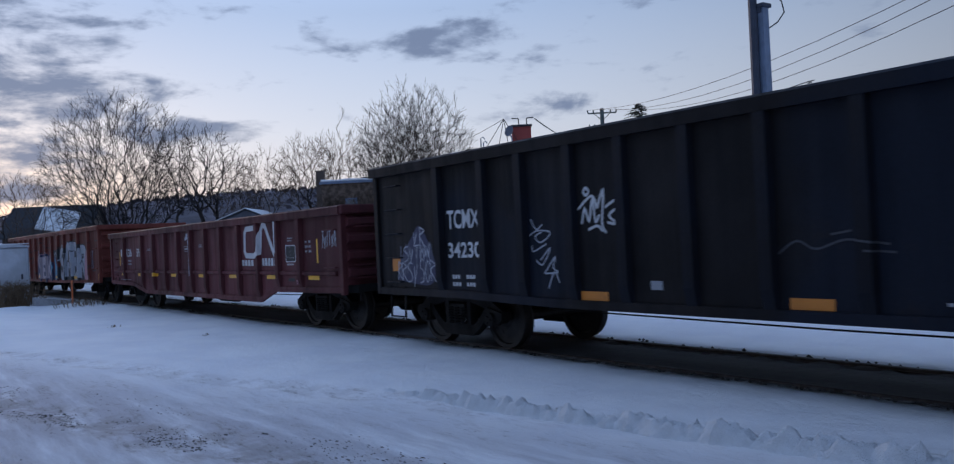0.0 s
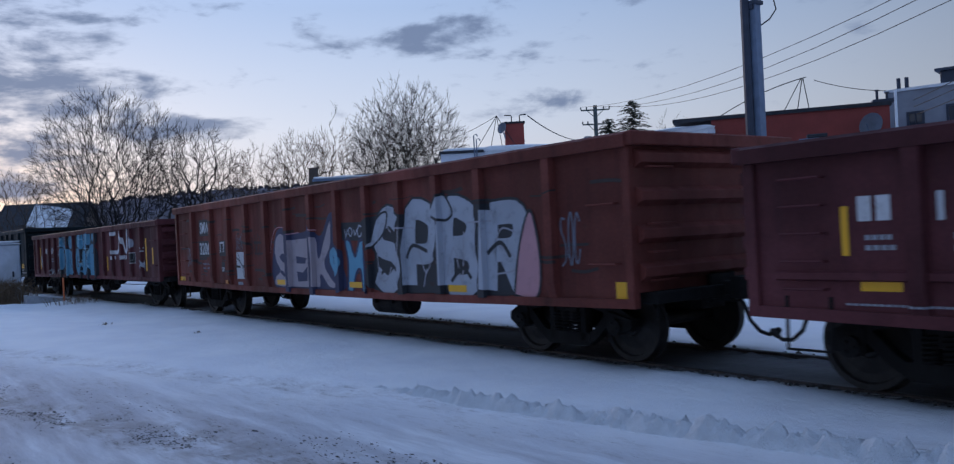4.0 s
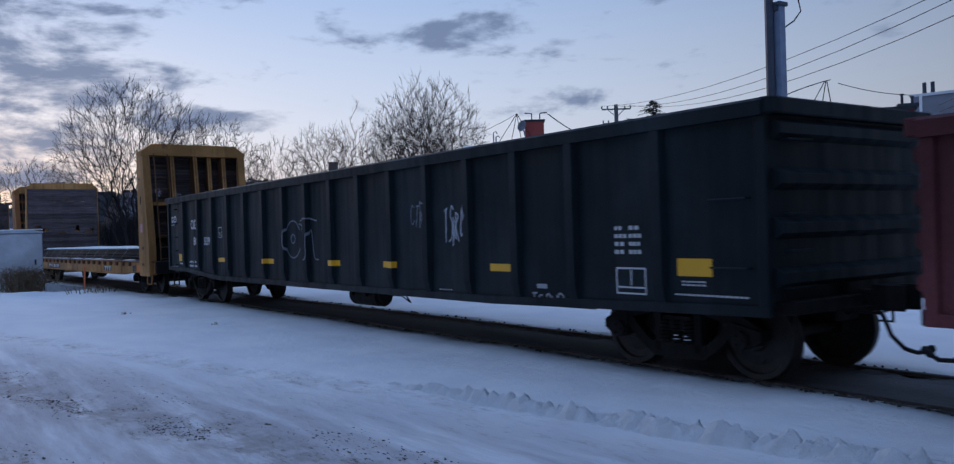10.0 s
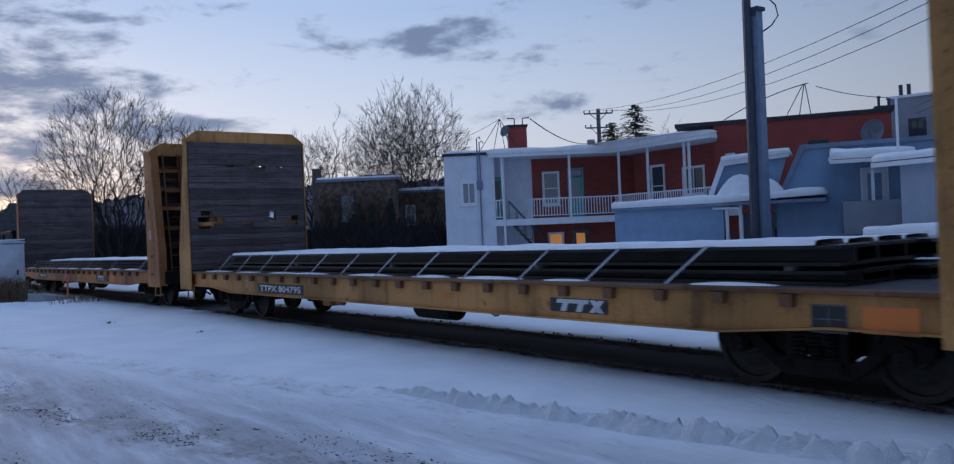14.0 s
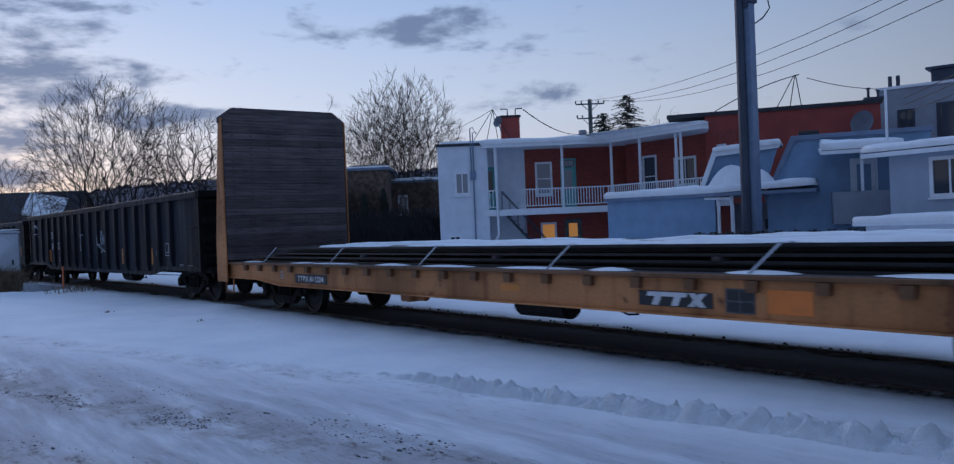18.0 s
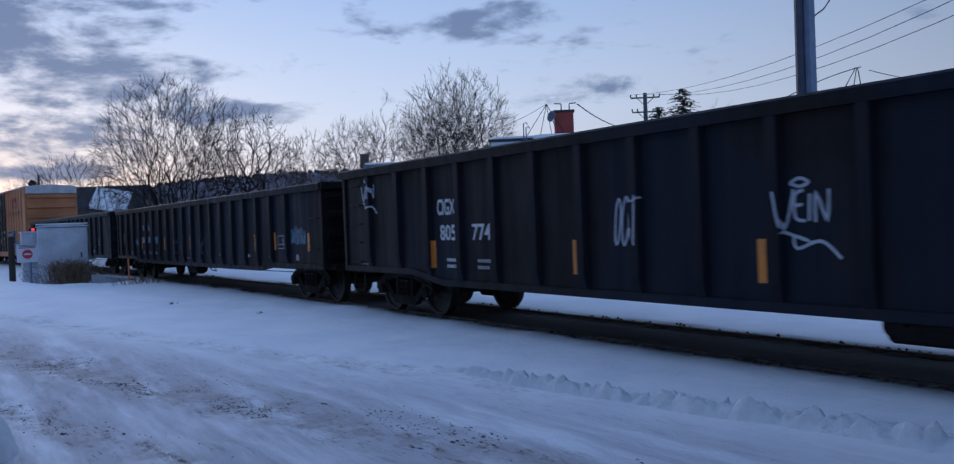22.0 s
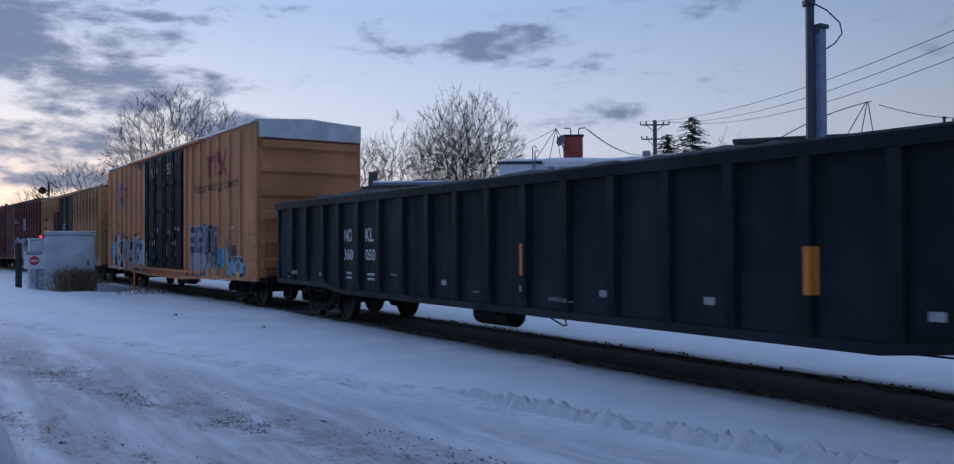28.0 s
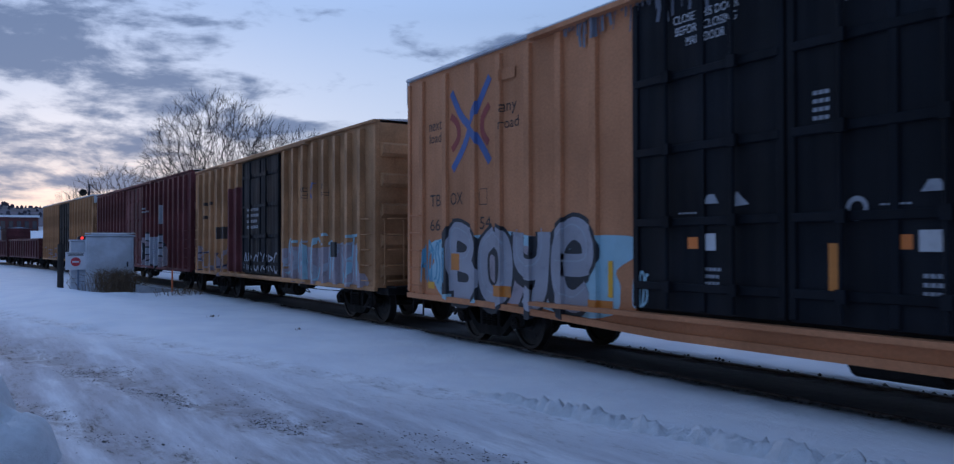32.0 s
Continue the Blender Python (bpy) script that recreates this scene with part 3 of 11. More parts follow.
def frame_outline():
    bm = bmesh.new()
    for pts, w in (([(-1.12, 0.50), (-0.82, 0.66), (-0.36, 0.77), (0.36, 0.77), (0.82, 0.66), (1.12, 0.50)], 0.15),
                   ([(-0.78, 0.60), (-0.52, 0.36), (-0.34, 0.24), (0.34, 0.24), (0.52, 0.36), (0.78, 0.60)], 0.12),
                   ([(-0.29, 0.22), (-0.29, 0.78)], 0.09), ([(0.29, 0.22), (0.29, 0.78)], 0.09),
                   ([(-0.40, 0.30), (0.40, 0.30)], 0.10)):
        for i, q in enumerate(ribbon(pts, w)):
            prism(bm, q, "y", -0.065 + 0.002 * i, 0.065 + 0.002 * i)
    for s in (-1, 1):
        prism(bm, [(s * 0.76, 0.40), (s * 1.05, 0.40), (s * 1.14, 0.46), (s * 1.14, 0.56), (s * 0.76, 0.64)], "y", -0.09, 0.09)
    return bm


def spring_nest():
    bm = bmesh.new()
    pts = [(0.066 * math.cos(a), 0.066 * math.sin(a), 0.345 + 0.26 * a / (2 * math.pi * 6)) for a in [2 * math.pi * k / 8 for k in range(6 * 8 + 1)]]
    tube(bm, pts, 0.017, 4)
    return bm


def bearing_cap():
    bm = bmesh.new()
    tube(bm, [(0, -0.10, 0), (0, 0.0, 0), (0, 0.09, 0)], 0.105, 10)
    for k in range(3):
        a = 2 * math.pi * k / 3
        tube(bm, [(0.055 * math.cos(a), -0.125, 0.055 * math.sin(a)), (0.055 * math.cos(a), -0.09, 0.055 * math.sin(a))], 0.018, 6)
    return bm


def wheel_pair():
    bm = bmesh.new()
    for s in (-1, 1):
        prof = [(0.085, 0.11), (0.13, 0.10), (0.15, 0.065), (0.30, 0.03), (0.38, 0.035), (0.395, 0.07), (WHEEL_R - 0.004, 0.075), (WHEEL_R, 0.065), (WHEEL_R + 0.003, -0.045), (WHEEL_R + 0.028, -0.052), (WHEEL_R + 0.028, -0.075), (0.39, -0.08), (0.37, -0.03), (0.15, -0.06), (0.085, -0.09)]
        n = 28
        rings = []
        for r, o in prof:
            rings.append([bm.verts.new((r * math.cos(2 * math.pi * k / n), s * (0.765 + o), r * math.sin(2 * math.pi * k / n))) for k in range(n)])
        for a, b in zip(rings, rings[1:]):
            for k in range(n):
                bm.faces.new((a[k], a[(k + 1) % n], b[(k + 1) % n], b[k]) if s < 0 else (b[k], b[(k + 1) % n], a[(k + 1) % n], a[k]))
    tube(bm, [(0, -1.0, 0), (0, 1.0, 0)], 0.078, 10)
    # balance marks cast on the plate
    for s in (-1, 1):
        for a in (0.4, 2.5, 4.6):
            box(bm, 0.24 * math.cos(a) - 0.03, 0.24 * math.cos(a) + 0.03, s * 0.79, s * 0.815, 0.24 * math.sin(a) - 0.03, 0.24 * math.sin(a) + 0.03)
    bmesh.ops.recalc_face_normals(bm, faces=bm.faces[:])
    return bm


def bolster():
    bm = bmesh.new()
    prism(bm, [(-1.10, 0.50), (-1.10, 0.66), (-0.5, 0.72), (0.5, 0.72), (1.10, 0.66), (1.10, 0.50), (0.6, 0.34), (-0.6, 0.34)], "x", -0.20, 0.20)
    tube(bm, [(0, 0, 0.70), (0, 0, 0.80)], 0.17, 12)
    for s in (-1, 1):
        box(bm, s * 0.40 - 0.05, s * 0.40 + 0.05, -0.80, 0.80, 0.40, 0.52)
        for y in (-0.765, 0.765):
            box(bm, s * 0.44 - 0.05, s * 0.44 + 0.05, y - 0.06, y + 0.06, 0.30, 0.62)
    return bm


def coupler_mesh():
    bm = bmesh.new()
    box(bm, -0.35, 0.28, -0.08, 0.08, 0.80, 0.96, 0.015)
    prism(bm, [(0.24, -0.13), (0.42, -0.19), (0.60, -0.16), (0.56, -0.07), (0.46, -0.05), (0.46, 0.06), (0.62, 0.11), (0.60, 0.17), (0.40, 0.17), (0.24, 0.12)], "z", 0.76, 1.02)
    box(bm, -0.02, 0.05, -0.24, 0.24, 0.70, 1.06, 0.015)
    tube(bm, [(0.05, -1.20, 0.80), (0.10, -0.5, 0.78), (0.30, -0.10, 0.72), (0.34, 0.0, 0.75)], 0.013, 5)
    tube(bm, [(0.05, -1.20, 0.80), (0.05, -1.22, 0.62)], 0.013, 5)
    return bm


def hose_mesh():
    bm = bmesh.new()
    pts = [(0.0, 0.28, 0.78), (0.12, 0.28, 0.66), (0.22, 0.26, 0.45), (0.38, 0.22, 0.33), (0.56, 0.14, 0.31), (0.72, 0.06, 0.37)]
    tube(bm, pts, 0.024, 7)
    tube(bm, [(0.66, 0.08, 0.345), (0.76, 0.04, 0.385)], 0.04, 7)
    return bm


TRUCK = dict(bolster=mesh_of("truck", bolster(), M["truck"]), frame=mesh_of("side_frame", frame_outline(), M["truck"]),
             spring=mesh_of("spring_nest", spring_nest(), M["truck"]), bearing=mesh_of("bearing", bearing_cap(), M["truck"]),
             wheels=mesh_of("wheelset", wheel_pair(), M["wheel"]), coupler=mesh_of("coupler", coupler_mesh(), M["truck"]), hose=mesh_of("air_hose", hose_mesh(), M["rubber"]))
WHEELSETS = []
CARS = []


def running_gear(car, L, inset):
    """Two trucks, two couplers and the air hoses."""
    for u in (inset, L - inset):
        tr = part("truck", TRUCK["bolster"], None, car, "grimy cast steel freight truck", (u - L / 2, 0, 0))
        for s in (-1, 1):
            part("side_frame", TRUCK["frame"], None, tr, loc=(0, s * 1.02, 0))
            for a in (-0.17, 0.0, 0.17):
                part("coil_spring", TRUCK["spring"], None, tr, loc=(a, s * 1.07, 0))
            for a in (-0.89, 0.89):
                b = part("bearing", TRUCK["bearing"], None, tr, loc=(a, s * 1.06, WHEEL_R))
                if s > 0:
                    b.rotation_euler = (0, 0, math.pi)
        for a in (-0.89, 0.89):
            w = part("wheelset", TRUCK["wheels"], None, tr, loc=(a, 0, WHEEL_R))
            WHEELSETS.append((w, a))
    for s in (-1, 1):
        for nm, key in (("coupler", "coupler"), ("air_hose", "hose")):
            c = part(nm, TRUCK[key], None, car, loc=(s * (L / 2 + 0.02), 0, 0))
            if s < 0:
                c.rotation_euler = (0, 0, math.pi)


def bottom_at(profile, u):
    for (a, za), (b, zb) in zip(profile, profile[1:]):
        if a <= u <= b:
            return za + (zb - za) * (u - a) / max(1e-6, b - a)
    return profile[0][1] if u < profile[0][0] else profile[-1][1]


# letter-like forms of hand-sprayed tags
TAG_FORMS = (
    [[(0.0, 0.0), (0.35, 1.0), (0.75, 0.0)], [(0.12, 0.4), (0.85, 0.48)]],
    [[(0.05, 0.9), (0.1, 0.1), (0.45, 0.65), (0.8, 0.05), (0.85, 0.95)]],
    [[(0.85, 0.85), (0.4, 1.0), (0.1, 0.6), (0.2, 0.1), (0.6, 0.0), (0.9, 0.3)]],
    [[(0.8, 0.9), (0.3, 0.95), (0.15, 0.65), (0.7, 0.45), (0.75, 0.1), (0.1, 0.0)]],
    [[(0.1, 1.0), (0.15, 0.0)], [(0.1, 0.95), (0.8, 0.75), (0.15, 0.5), (0.85, 0.0)]],
    [[(0.1, 0.7), (0.45, 0.1), (0.8, 0.75)], [(0.45, 0.2), (0.3, -0.15)]],
    [[(0.15, 0.1), (0.1, 0.8), (0.5, 1.0), (0.85, 0.7), (0.75, 0.15), (0.35, 0.0), (0.1, 0.35)]],
    [[(0.0, 0.95), (0.9, 1.0)], [(0.45, 0.97), (0.4, 0.0)]],
)


class Side:
    """The surface of a car's near side, for paint laid on it: plane depth plus the posts that stand proud."""

    def __init__(self, car, L, base, posts=(), proud=0.0, face=0.06, foot=0.13):
        self.car, self.L, self.base, self.posts, self.proud, self.face, self.foot = car, L, base, posts, proud, face, foot

    def depth(self, u):
        d = 0.0
        for p in self.posts:
            k = abs(u - p)
            if k < self.foot:
                d = max(d, self.proud if k <= self.face else self.proud * (self.foot - k) / (self.foot - self.face))
        return self.base + d

    def lay(self, name, polys, material, label="", lift=0.004, mesh=None):
        """Lay 2-D polygons (u from the rear end, z) or a flat mesh on the side as one part."""
        bm = bmesh.new()
        if mesh is not None:
            bm.from_mesh(mesh)
            bpy.data.meshes.remove(mesh)
        else:
            for q in polys:
                vs = [bm.verts.new((u, 0, z)) for u, z in q]
                try:
                    bm.faces.new(vs)
                except ValueError:
                    pass
        us = [v.co.x for v in bm.verts]
        lo, hi = min(us), max(us)
        for p in self.posts:
            for e in (-self.foot, -self.face, self.face, self.foot):
                if lo < p + e < hi:
                    bmesh.ops.bisect_plane(bm, geom=bm.verts[:] + bm.edges[:] + bm.faces[:], plane_co=(p + e, 0, 0), plane_no=(1, 0, 0))
        for v in bm.verts:
            v.co.y = -(self.depth(v.co.x) + lift)
            v.co.x -= self.L / 2
        for f in bm.faces:
            f.normal_update()
            if f.normal.y > 0:
                f.normal_flip()
        return part(name, bm, material, self.car, label)

    def rect(self, u0, u1, z0, z1, mat, name="reflector", label="", lift=0.004):
        return self.lay(name, [[(u0, z0), (u1, z0), (u1, z1), (u0, z1)]], M[mat], label, lift)

    def border(self, u0, u1, z0, z1, w, mat, name="label_frame", label="", bars=()):
        q = [[(u0, z0), (u1, z0), (u1, z0 + w), (u0, z0 + w)], [(u0, z1 - w), (u1, z1 - w), (u1, z1), (u0, z1)],
             [(u0, z0 + w), (u0 + w, z0 + w), (u0 + w, z1 - w), (u0, z1 - w)], [(u1 - w, z0 + w), (u1, z0 + w), (u1, z1 - w), (u1 - w, z1 - w)]]
        for a, b, c, d in bars:
            q.append([(a, c), (b, c), (b, d), (a, d)])
        return self.lay(name, q, M[mat], label)

    def bars(self, u0, u1, z0, z1, rows, mat="white", name="small_lettering", label="small unreadable stencilled data", cols=1, fill=0.5):
        q = []
        h = (z1 - z0) / rows
        rnd = random.Random(int(u0 * 100 + z0 * 1000))
        for r in range(rows):
            for c in range(cols):
                a = u0 + (u1 - u0) * c / cols
                b = a + (u1 - u0) / cols * (0.55 + 0.35 * rnd.random() if cols > 1 else 0.8 + 0.2 * rnd.random())
                n = max(2, int((b - a) / 0.06))
                for i in range(n):
                    p0, p1 = a + (b - a) * i / n, a + (b - a) * (i + 0.72) / n
                    q.append([(p0, z1 - h * (r + fill)), (p1, z1 - h * (r + fill)), (p1, z1 - h * r), (p0, z1 - h * r)])
        return self.lay(name, q, M[mat], label)

    def text(self, body, u0, u1, z0, z1, mat="white", bold=0.02, label="", lift=0.005):
        me = text_mesh(body, bold)
        xs = [v.co.x for v in me.vertices]
        ys = [v.co.y for v in me.vertices]
        a, b, c, d = min(xs), max(xs), min(ys), max(ys)
        for v in me.vertices:
            v.co = (u0 + (v.co.x - a) / (b - a) * (u1 - u0), 0, z0 + (v.co.y - c) / (d - c) * (z1 - z0))
        return self.lay("lettering", None, M[mat], label or "stencilled lettering " + body, lift, me)

    def strokes(self, lines, w, mat, name="graffiti", label="sprayed graffiti lines", lift=0.006, curve=True):
        q = []
        for pts in lines:
            q += ribbon(smooth_line(pts) if curve and len(pts) > 2 else pts, w)
        return self.lay(name, q, M[mat], label, lift)

    def shape(self, pts, fill, line="", w=0.06, label="sprayed graffiti form", lift=0.006):
        """A closed rounded form with an outline round it."""
        ring = smooth_line([*pts, pts[0]], 5)
        self.lay("graffiti_fill", [ring[:-1]], M[fill], label, lift)
        if line:
            self.lay("graffiti_outline", ribbon(ring, w), M[line], "dark sprayed outline", lift + 0.0006)

    def blob(self, u0, u1, z0, z1, mat, seed, name="graffiti_fill", label="", lift=0.005, wob=0.12, n=40, power=2.6):
        rnd = random.Random(seed)
        ph = [(rnd.uniform(0, 6.28), rnd.choice((3, 4, 5, 7))) for _ in range(3)]
        pts = []
        for i in range(n):
            a = 2 * math.pi * i / n
            k = 1 + wob * sum(math.sin(f * a + p) for p, f in ph) / 2
            ca, sa = math.cos(a), math.sin(a)
            s = (abs(ca) ** power + abs(sa) ** power) ** (-1 / power) * k
            pts.append(((u0 + u1) / 2 + ca * s * (u1 - u0) / 2, (z0 + z1) / 2 + sa * s * (z1 - z0) / 2))
        return self.lay(name, [pts], M[mat], label, lift)

    def scribble(self, u0, u1, z0, z1, n, w, mat, seed, label="sprayed graffiti scrawl", lift=0.006):
        rnd = random.Random(seed)
        lines = []
        step = (u1 - u0) / n
        for i in range(n):
            g = rnd.choice(TAG_FORMS)
            h0, h1 = z0 + (z1 - z0) * rnd.uniform(0, 0.18), z1 - (z1 - z0) * rnd.uniform(0, 0.2)
            a, k, sl = u0 + step * (i + rnd.uniform(-0.15, 0.1)), step * rnd.uniform(0.8, 1.15), rnd.uniform(0.0, 0.12)
            for ln in g:
                lines.append([(a + k * x + sl * y * (z1 - z0) + rnd.gauss(0, 0.02) * k, h0 + (h1 - h0) * (y + rnd.gauss(0, 0.03))) for x, y in ln])
        return self.strokes(lines, w * 0.8, mat, "graffiti", label, lift)


def ladder(car, x, y, z0, z1, n, w=0.42, along="x", out=-1, mat="black", name="ladder"):
    """Rungs on a car side (along x) or end (along y), each bent out from the wall."""
    lad = new(name)
    lad.parent = car
    lad.empty_display_size = 0.1
    bm = bmesh.new()
    a, b = -w / 2, w / 2
    pts = [(a, 0, 0), (a, out * 0.07, 0), (b, out * 0.07, 0), (b, 0, 0)]
    if along == "y":
        pts = [(0, p[0], 0) if p[1] == 0 else (out * 0.07, p[0], 0) for p in pts]
    tube(bm, pts, 0.013, 5)
    me = mesh_of("rung", bm, M[mat])
    for i in range(n):
        part("rung", me, None, lad, loc=(x, y, z0 + (z1 - z0) * i / max(1, n - 1)))
    return lad


def post_mesh(h, proud, face, foot, material):
    """A pressed side post; its foot slopes back to the panel."""
    bm = bmesh.new()
    k = min(0.28, h * 0.3)
    rows = [(0.0, 0.02), (k, proud), (h, proud)]
    rings = [[bm.verts.new(p) for p in ((-foot, 0, z), (-face, -d, z), (face, -d, z), (foot, 0, z))] for z, d in rows]
    for a, b in zip(rings, rings[1:]):
        for i in range(3):
            bm.faces.new((a[i], a[i + 1], b[i + 1], b[i]))
    bm.faces.new(rings[0][::-1])
    bm.faces.new(rings[-1])
    return mesh_of("side_post", bm, material)


def gondola(label, rear, L, top, profile, posts, paint, inset=2.0, chord=0.17, proud=0.088, ribs=4, load=None, belt=None, gear=(0.15, 1.9)):
    """An open-top gondola car. u runs from the rear end forwards."""
    car = thing("gondola_car", label, "railcar", "freight cars of the train")
    mat = M[paint]
    W = 1.47
    X = lambda u: u - L / 2
    for s in (-1, 1):
        bm = bmesh.new()
        us = sorted({0.0, L, *(u for u, _ in profile)})
        for a, b in zip(us, us[1:]):
            za, zb = bottom_at(profile, a + 1e-6), bottom_at(profile, b - 1e-6)
            prism(bm, [(X(a), za), (X(b), zb), (X(b), top - 0.02), (X(a), top - 0.02)], "y", s * W, s * (W - 0.02))
        bmesh.ops.remove_doubles(bm, verts=bm.verts[:], dist=0.0005)
        part("side_panel", bm, mat, car)
        bm = bmesh.new()
        prism(bm, [(s * (W - 0.03), top - chord), (s * (W + proud + 0.01), top - chord), (s * (W + proud + 0.02), top - 0.03), (s * (W + proud - 0.02), top), (s * (W - 0.03), top)], "x", X(0), X(L))
        part("top_chord", bm, mat, car)
        bm = bmesh.new()
        for (a, za), (b, zb) in zip(profile, profile[1:]):
            prism(bm, [(X(a), za), (X(b), zb), (X(b), zb + 0.11), (X(a), za + 0.11)], "y", s * (W + 0.003), s * (W + 0.045))
        bmesh.ops.remove_doubles(bm, verts=bm.verts[:], dist=0.0005)
        part("side_sill", bm, mat, car)
        if belt:
            bm = bmesh.new()
            prism(bm, [(s * W, belt - 0.05), (s * (W + 0.05), belt - 0.03), (s * (W + 0.05), belt + 0.03), (s * W, belt + 0.05)], "x", X(0.3), X(L - 0.3))
            part("belt_rail", bm, mat, car)
    cache = {}
    for u in posts:
        zb = bottom_at(profile, u) + 0.02
        key = round(zb, 2)
        if key not in cache:
            cache[key] = post_mesh(top - chord - zb + 0.01, proud, 0.07, 0.088, mat)
        for s in (-1, 1):
            o = part("side_post", cache[key], None, car, loc=(X(u), s * (W + 0.002), zb))
            if s > 0:
                o.rotation_euler = (0, 0, math.pi)
    for s in (-1, 1):
        e = s * L / 2
        bm = bmesh.new()
        box(bm, min(e, e - s * 0.03), max(e, e - s * 0.03), -W + 0.03, W - 0.03, 0.92, top - 0.02)
        part("end_panel", bm, mat, car)
        for i in range(ribs):
            z = 1.15 + (top - 1.45) * i / (ribs - 1)
            bm = bmesh.new()
            prism(bm, [(e, z - 0.11), (e + s * 0.10, z - 0.05), (e + s * 0.10, z + 0.05), (e, z + 0.11)], "y", -W + 0.05, W - 0.05)
            part("end_rib", bm, mat, car)
        bm = bmesh.new()
        box(bm, min(e - s * 0.06, e + s * 0.11), max(e - s * 0.06, e + s * 0.11), -W - 0.08, W + 0.08, top - 0.16, top + 0.004, 0.015)
        part("end_chord", bm, mat, car)
        for y in (-1, 1):
            bm = bmesh.new()
            box(bm, min(e + s * 0.002, e - s * 0.12), max(e + s * 0.002, e - s * 0.12), y * W - 0.05, y * W + 0.05, bottom_at(profile, 0) + 0.003, top - 0.165, 0.01)
            part("corner_post", bm, mat, car)
        ladder(car, e - s * 0.62, s * (W + 0.01), 1.02, top - 0.35, 5, 0.42, "x", s, paint)
        ladder(car, e + s * 0.01, -s * (W - 0.42), 1.05, top - 0.4, 5, 0.42, "y", s, paint)
        ladder(car, e - s * 0.45, -s * (W + 0.01), 1.25, 1.95, 2, 0.45, "x", -s, paint, "grab_iron")
        bm = bmesh.new()
        tube(bm, [(e - s * 0.85, s * (W + 0.0), 0.95), (e - s * 0.85, s * (W + 0.02), 0.45), (e - s * 0.40, s * (W + 0.02), 0.45), (e - s * 0.40, s * (W + 0.0), 0.95)], 0.02, 5)
        part("stirrup_step", bm, M["truck"], car)
        bm = bmesh.new()
        box(bm, min(e - s * 0.35, e + s * 0.14), max(e - s * 0.35, e + s * 0.14), -1.30, 1.30, 0.78, 0.918, 0.01)
        part("end_sill", bm, M["truck"], car)
    bm = bmesh.new()
    box(bm, X(0.04), X(L - 0.04), -W + 0.04, W - 0.04, 0.95, 1.01)
    part("floor", bm, M["truck"], car)
    bm = bmesh.new()
    box(bm, X(0.1), X(L - 0.1), -0.22, 0.22, 0.62, 0.945)
    for k in range(int(L / 1.1)):
        box(bm, X(0.8 + k * 1.1), X(0.9 + k * 1.1), -W + 0.03, W - 0.03, 0.80, 0.945)
    part("centre_sill", bm, M["truck"], car)
    underside(car, L, *gear)
    running_gear(car, L, inset)
    if load:
        heap(car, L, top, W, load)
    CARS.append((car, rear, L, inset))
    return Side(car, L, W, posts, proud, 0.07, 0.088)


def underside(car, L, tank=0.15, valve=1.9):
    """Air reservoir, brake valve and rods; tank and valve: their places from the middle of the car."""
    bm = bmesh.new()
    for a, b, r in ((0.0, 0.07, 0.13), (0.07, 1.08, 0.2), (1.08, 1.15, 0.13)):
        tube(bm, [(tank + a, -0.82, 0.55), (tank + b, -0.82, 0.55)], r, 14)
    for a in (0.25, 0.8):
        box(bm, tank + a, tank + a + 0.05, -1.08, -0.56, 0.55, 0.95)
    part("air_reservoir", bm, M["truck"], car)
    bm = bmesh.new()
    box(bm, valve, valve + 0.30, -0.95, -0.7, 0.60, 0.90, 0.04)
    box(bm, valve + 0.4, valve + 0.55, -0.92, -0.72, 0.66, 0.90, 0.03)
    tube(bm, [(valve - 0.35, -0.85, 0.66), (valve, -0.85, 0.66)], 0.09, 10)
    tube(bm, [(valve + 0.1, -0.9, 0.6), (valve + 0.5, -0.95, 0.5), (valve + 0.9, -1.2, 0.55), (valve + 1.1, -1.4, 0.7)], 0.014, 5)
    part("brake_valve", bm, M["truck"], car)
    bm = bmesh.new()
    tube(bm, [(-L / 2 + 3.4, -0.6, 0.60), (-2.2, -0.6, 0.56), (2.5, -0.55, 0.56), (L / 2 - 3.4, -0.6, 0.60)], 0.012, 5)
    tube(bm, [(-L / 2 + 0.3, 0.28, 0.72), (L / 2 - 0.3, 0.28, 0.72)], 0.022, 5)
    part("brake_rod", bm, M["truck"], car)


def heap(car, L, top, W, kind):
    """A load heaped up to and a little over the rim."""
    rnd = random.Random(int(L * 100) + len(CARS))
    bm = bmesh.new()
    nx, ny = 90, 10
    g = []
    for i in range(nx + 1):
        row = []
        for j in range(ny + 1):
            x = -L / 2 + 0.08 + (L - 0.16) * i / nx
            y = -W + 0.05 + (2 * W - 0.1) * j / ny
            e = min(1, (1 - abs(2 * j / ny - 1)) * 3.2)
            f = min(1, i / 4, (nx - i) / 4)
            z = top - 0.22 + e * f * (kind + 0.10 * noise.noise((x * 0.6, y * 0.6, L)) + 0.05 * noise.noise((x * 2.6, y * 2.6, L)))
            row.append(bm.verts.new((x, y, z)))
        g.append(row)
    for i in range(nx):
        for j in range(ny):
            bm.faces.new((g[i][j], g[i + 1][j], g[i + 1][j + 1], g[i][j + 1]))
    part("load", bm, M["stone"], car, "dark heaped load up to the rim")


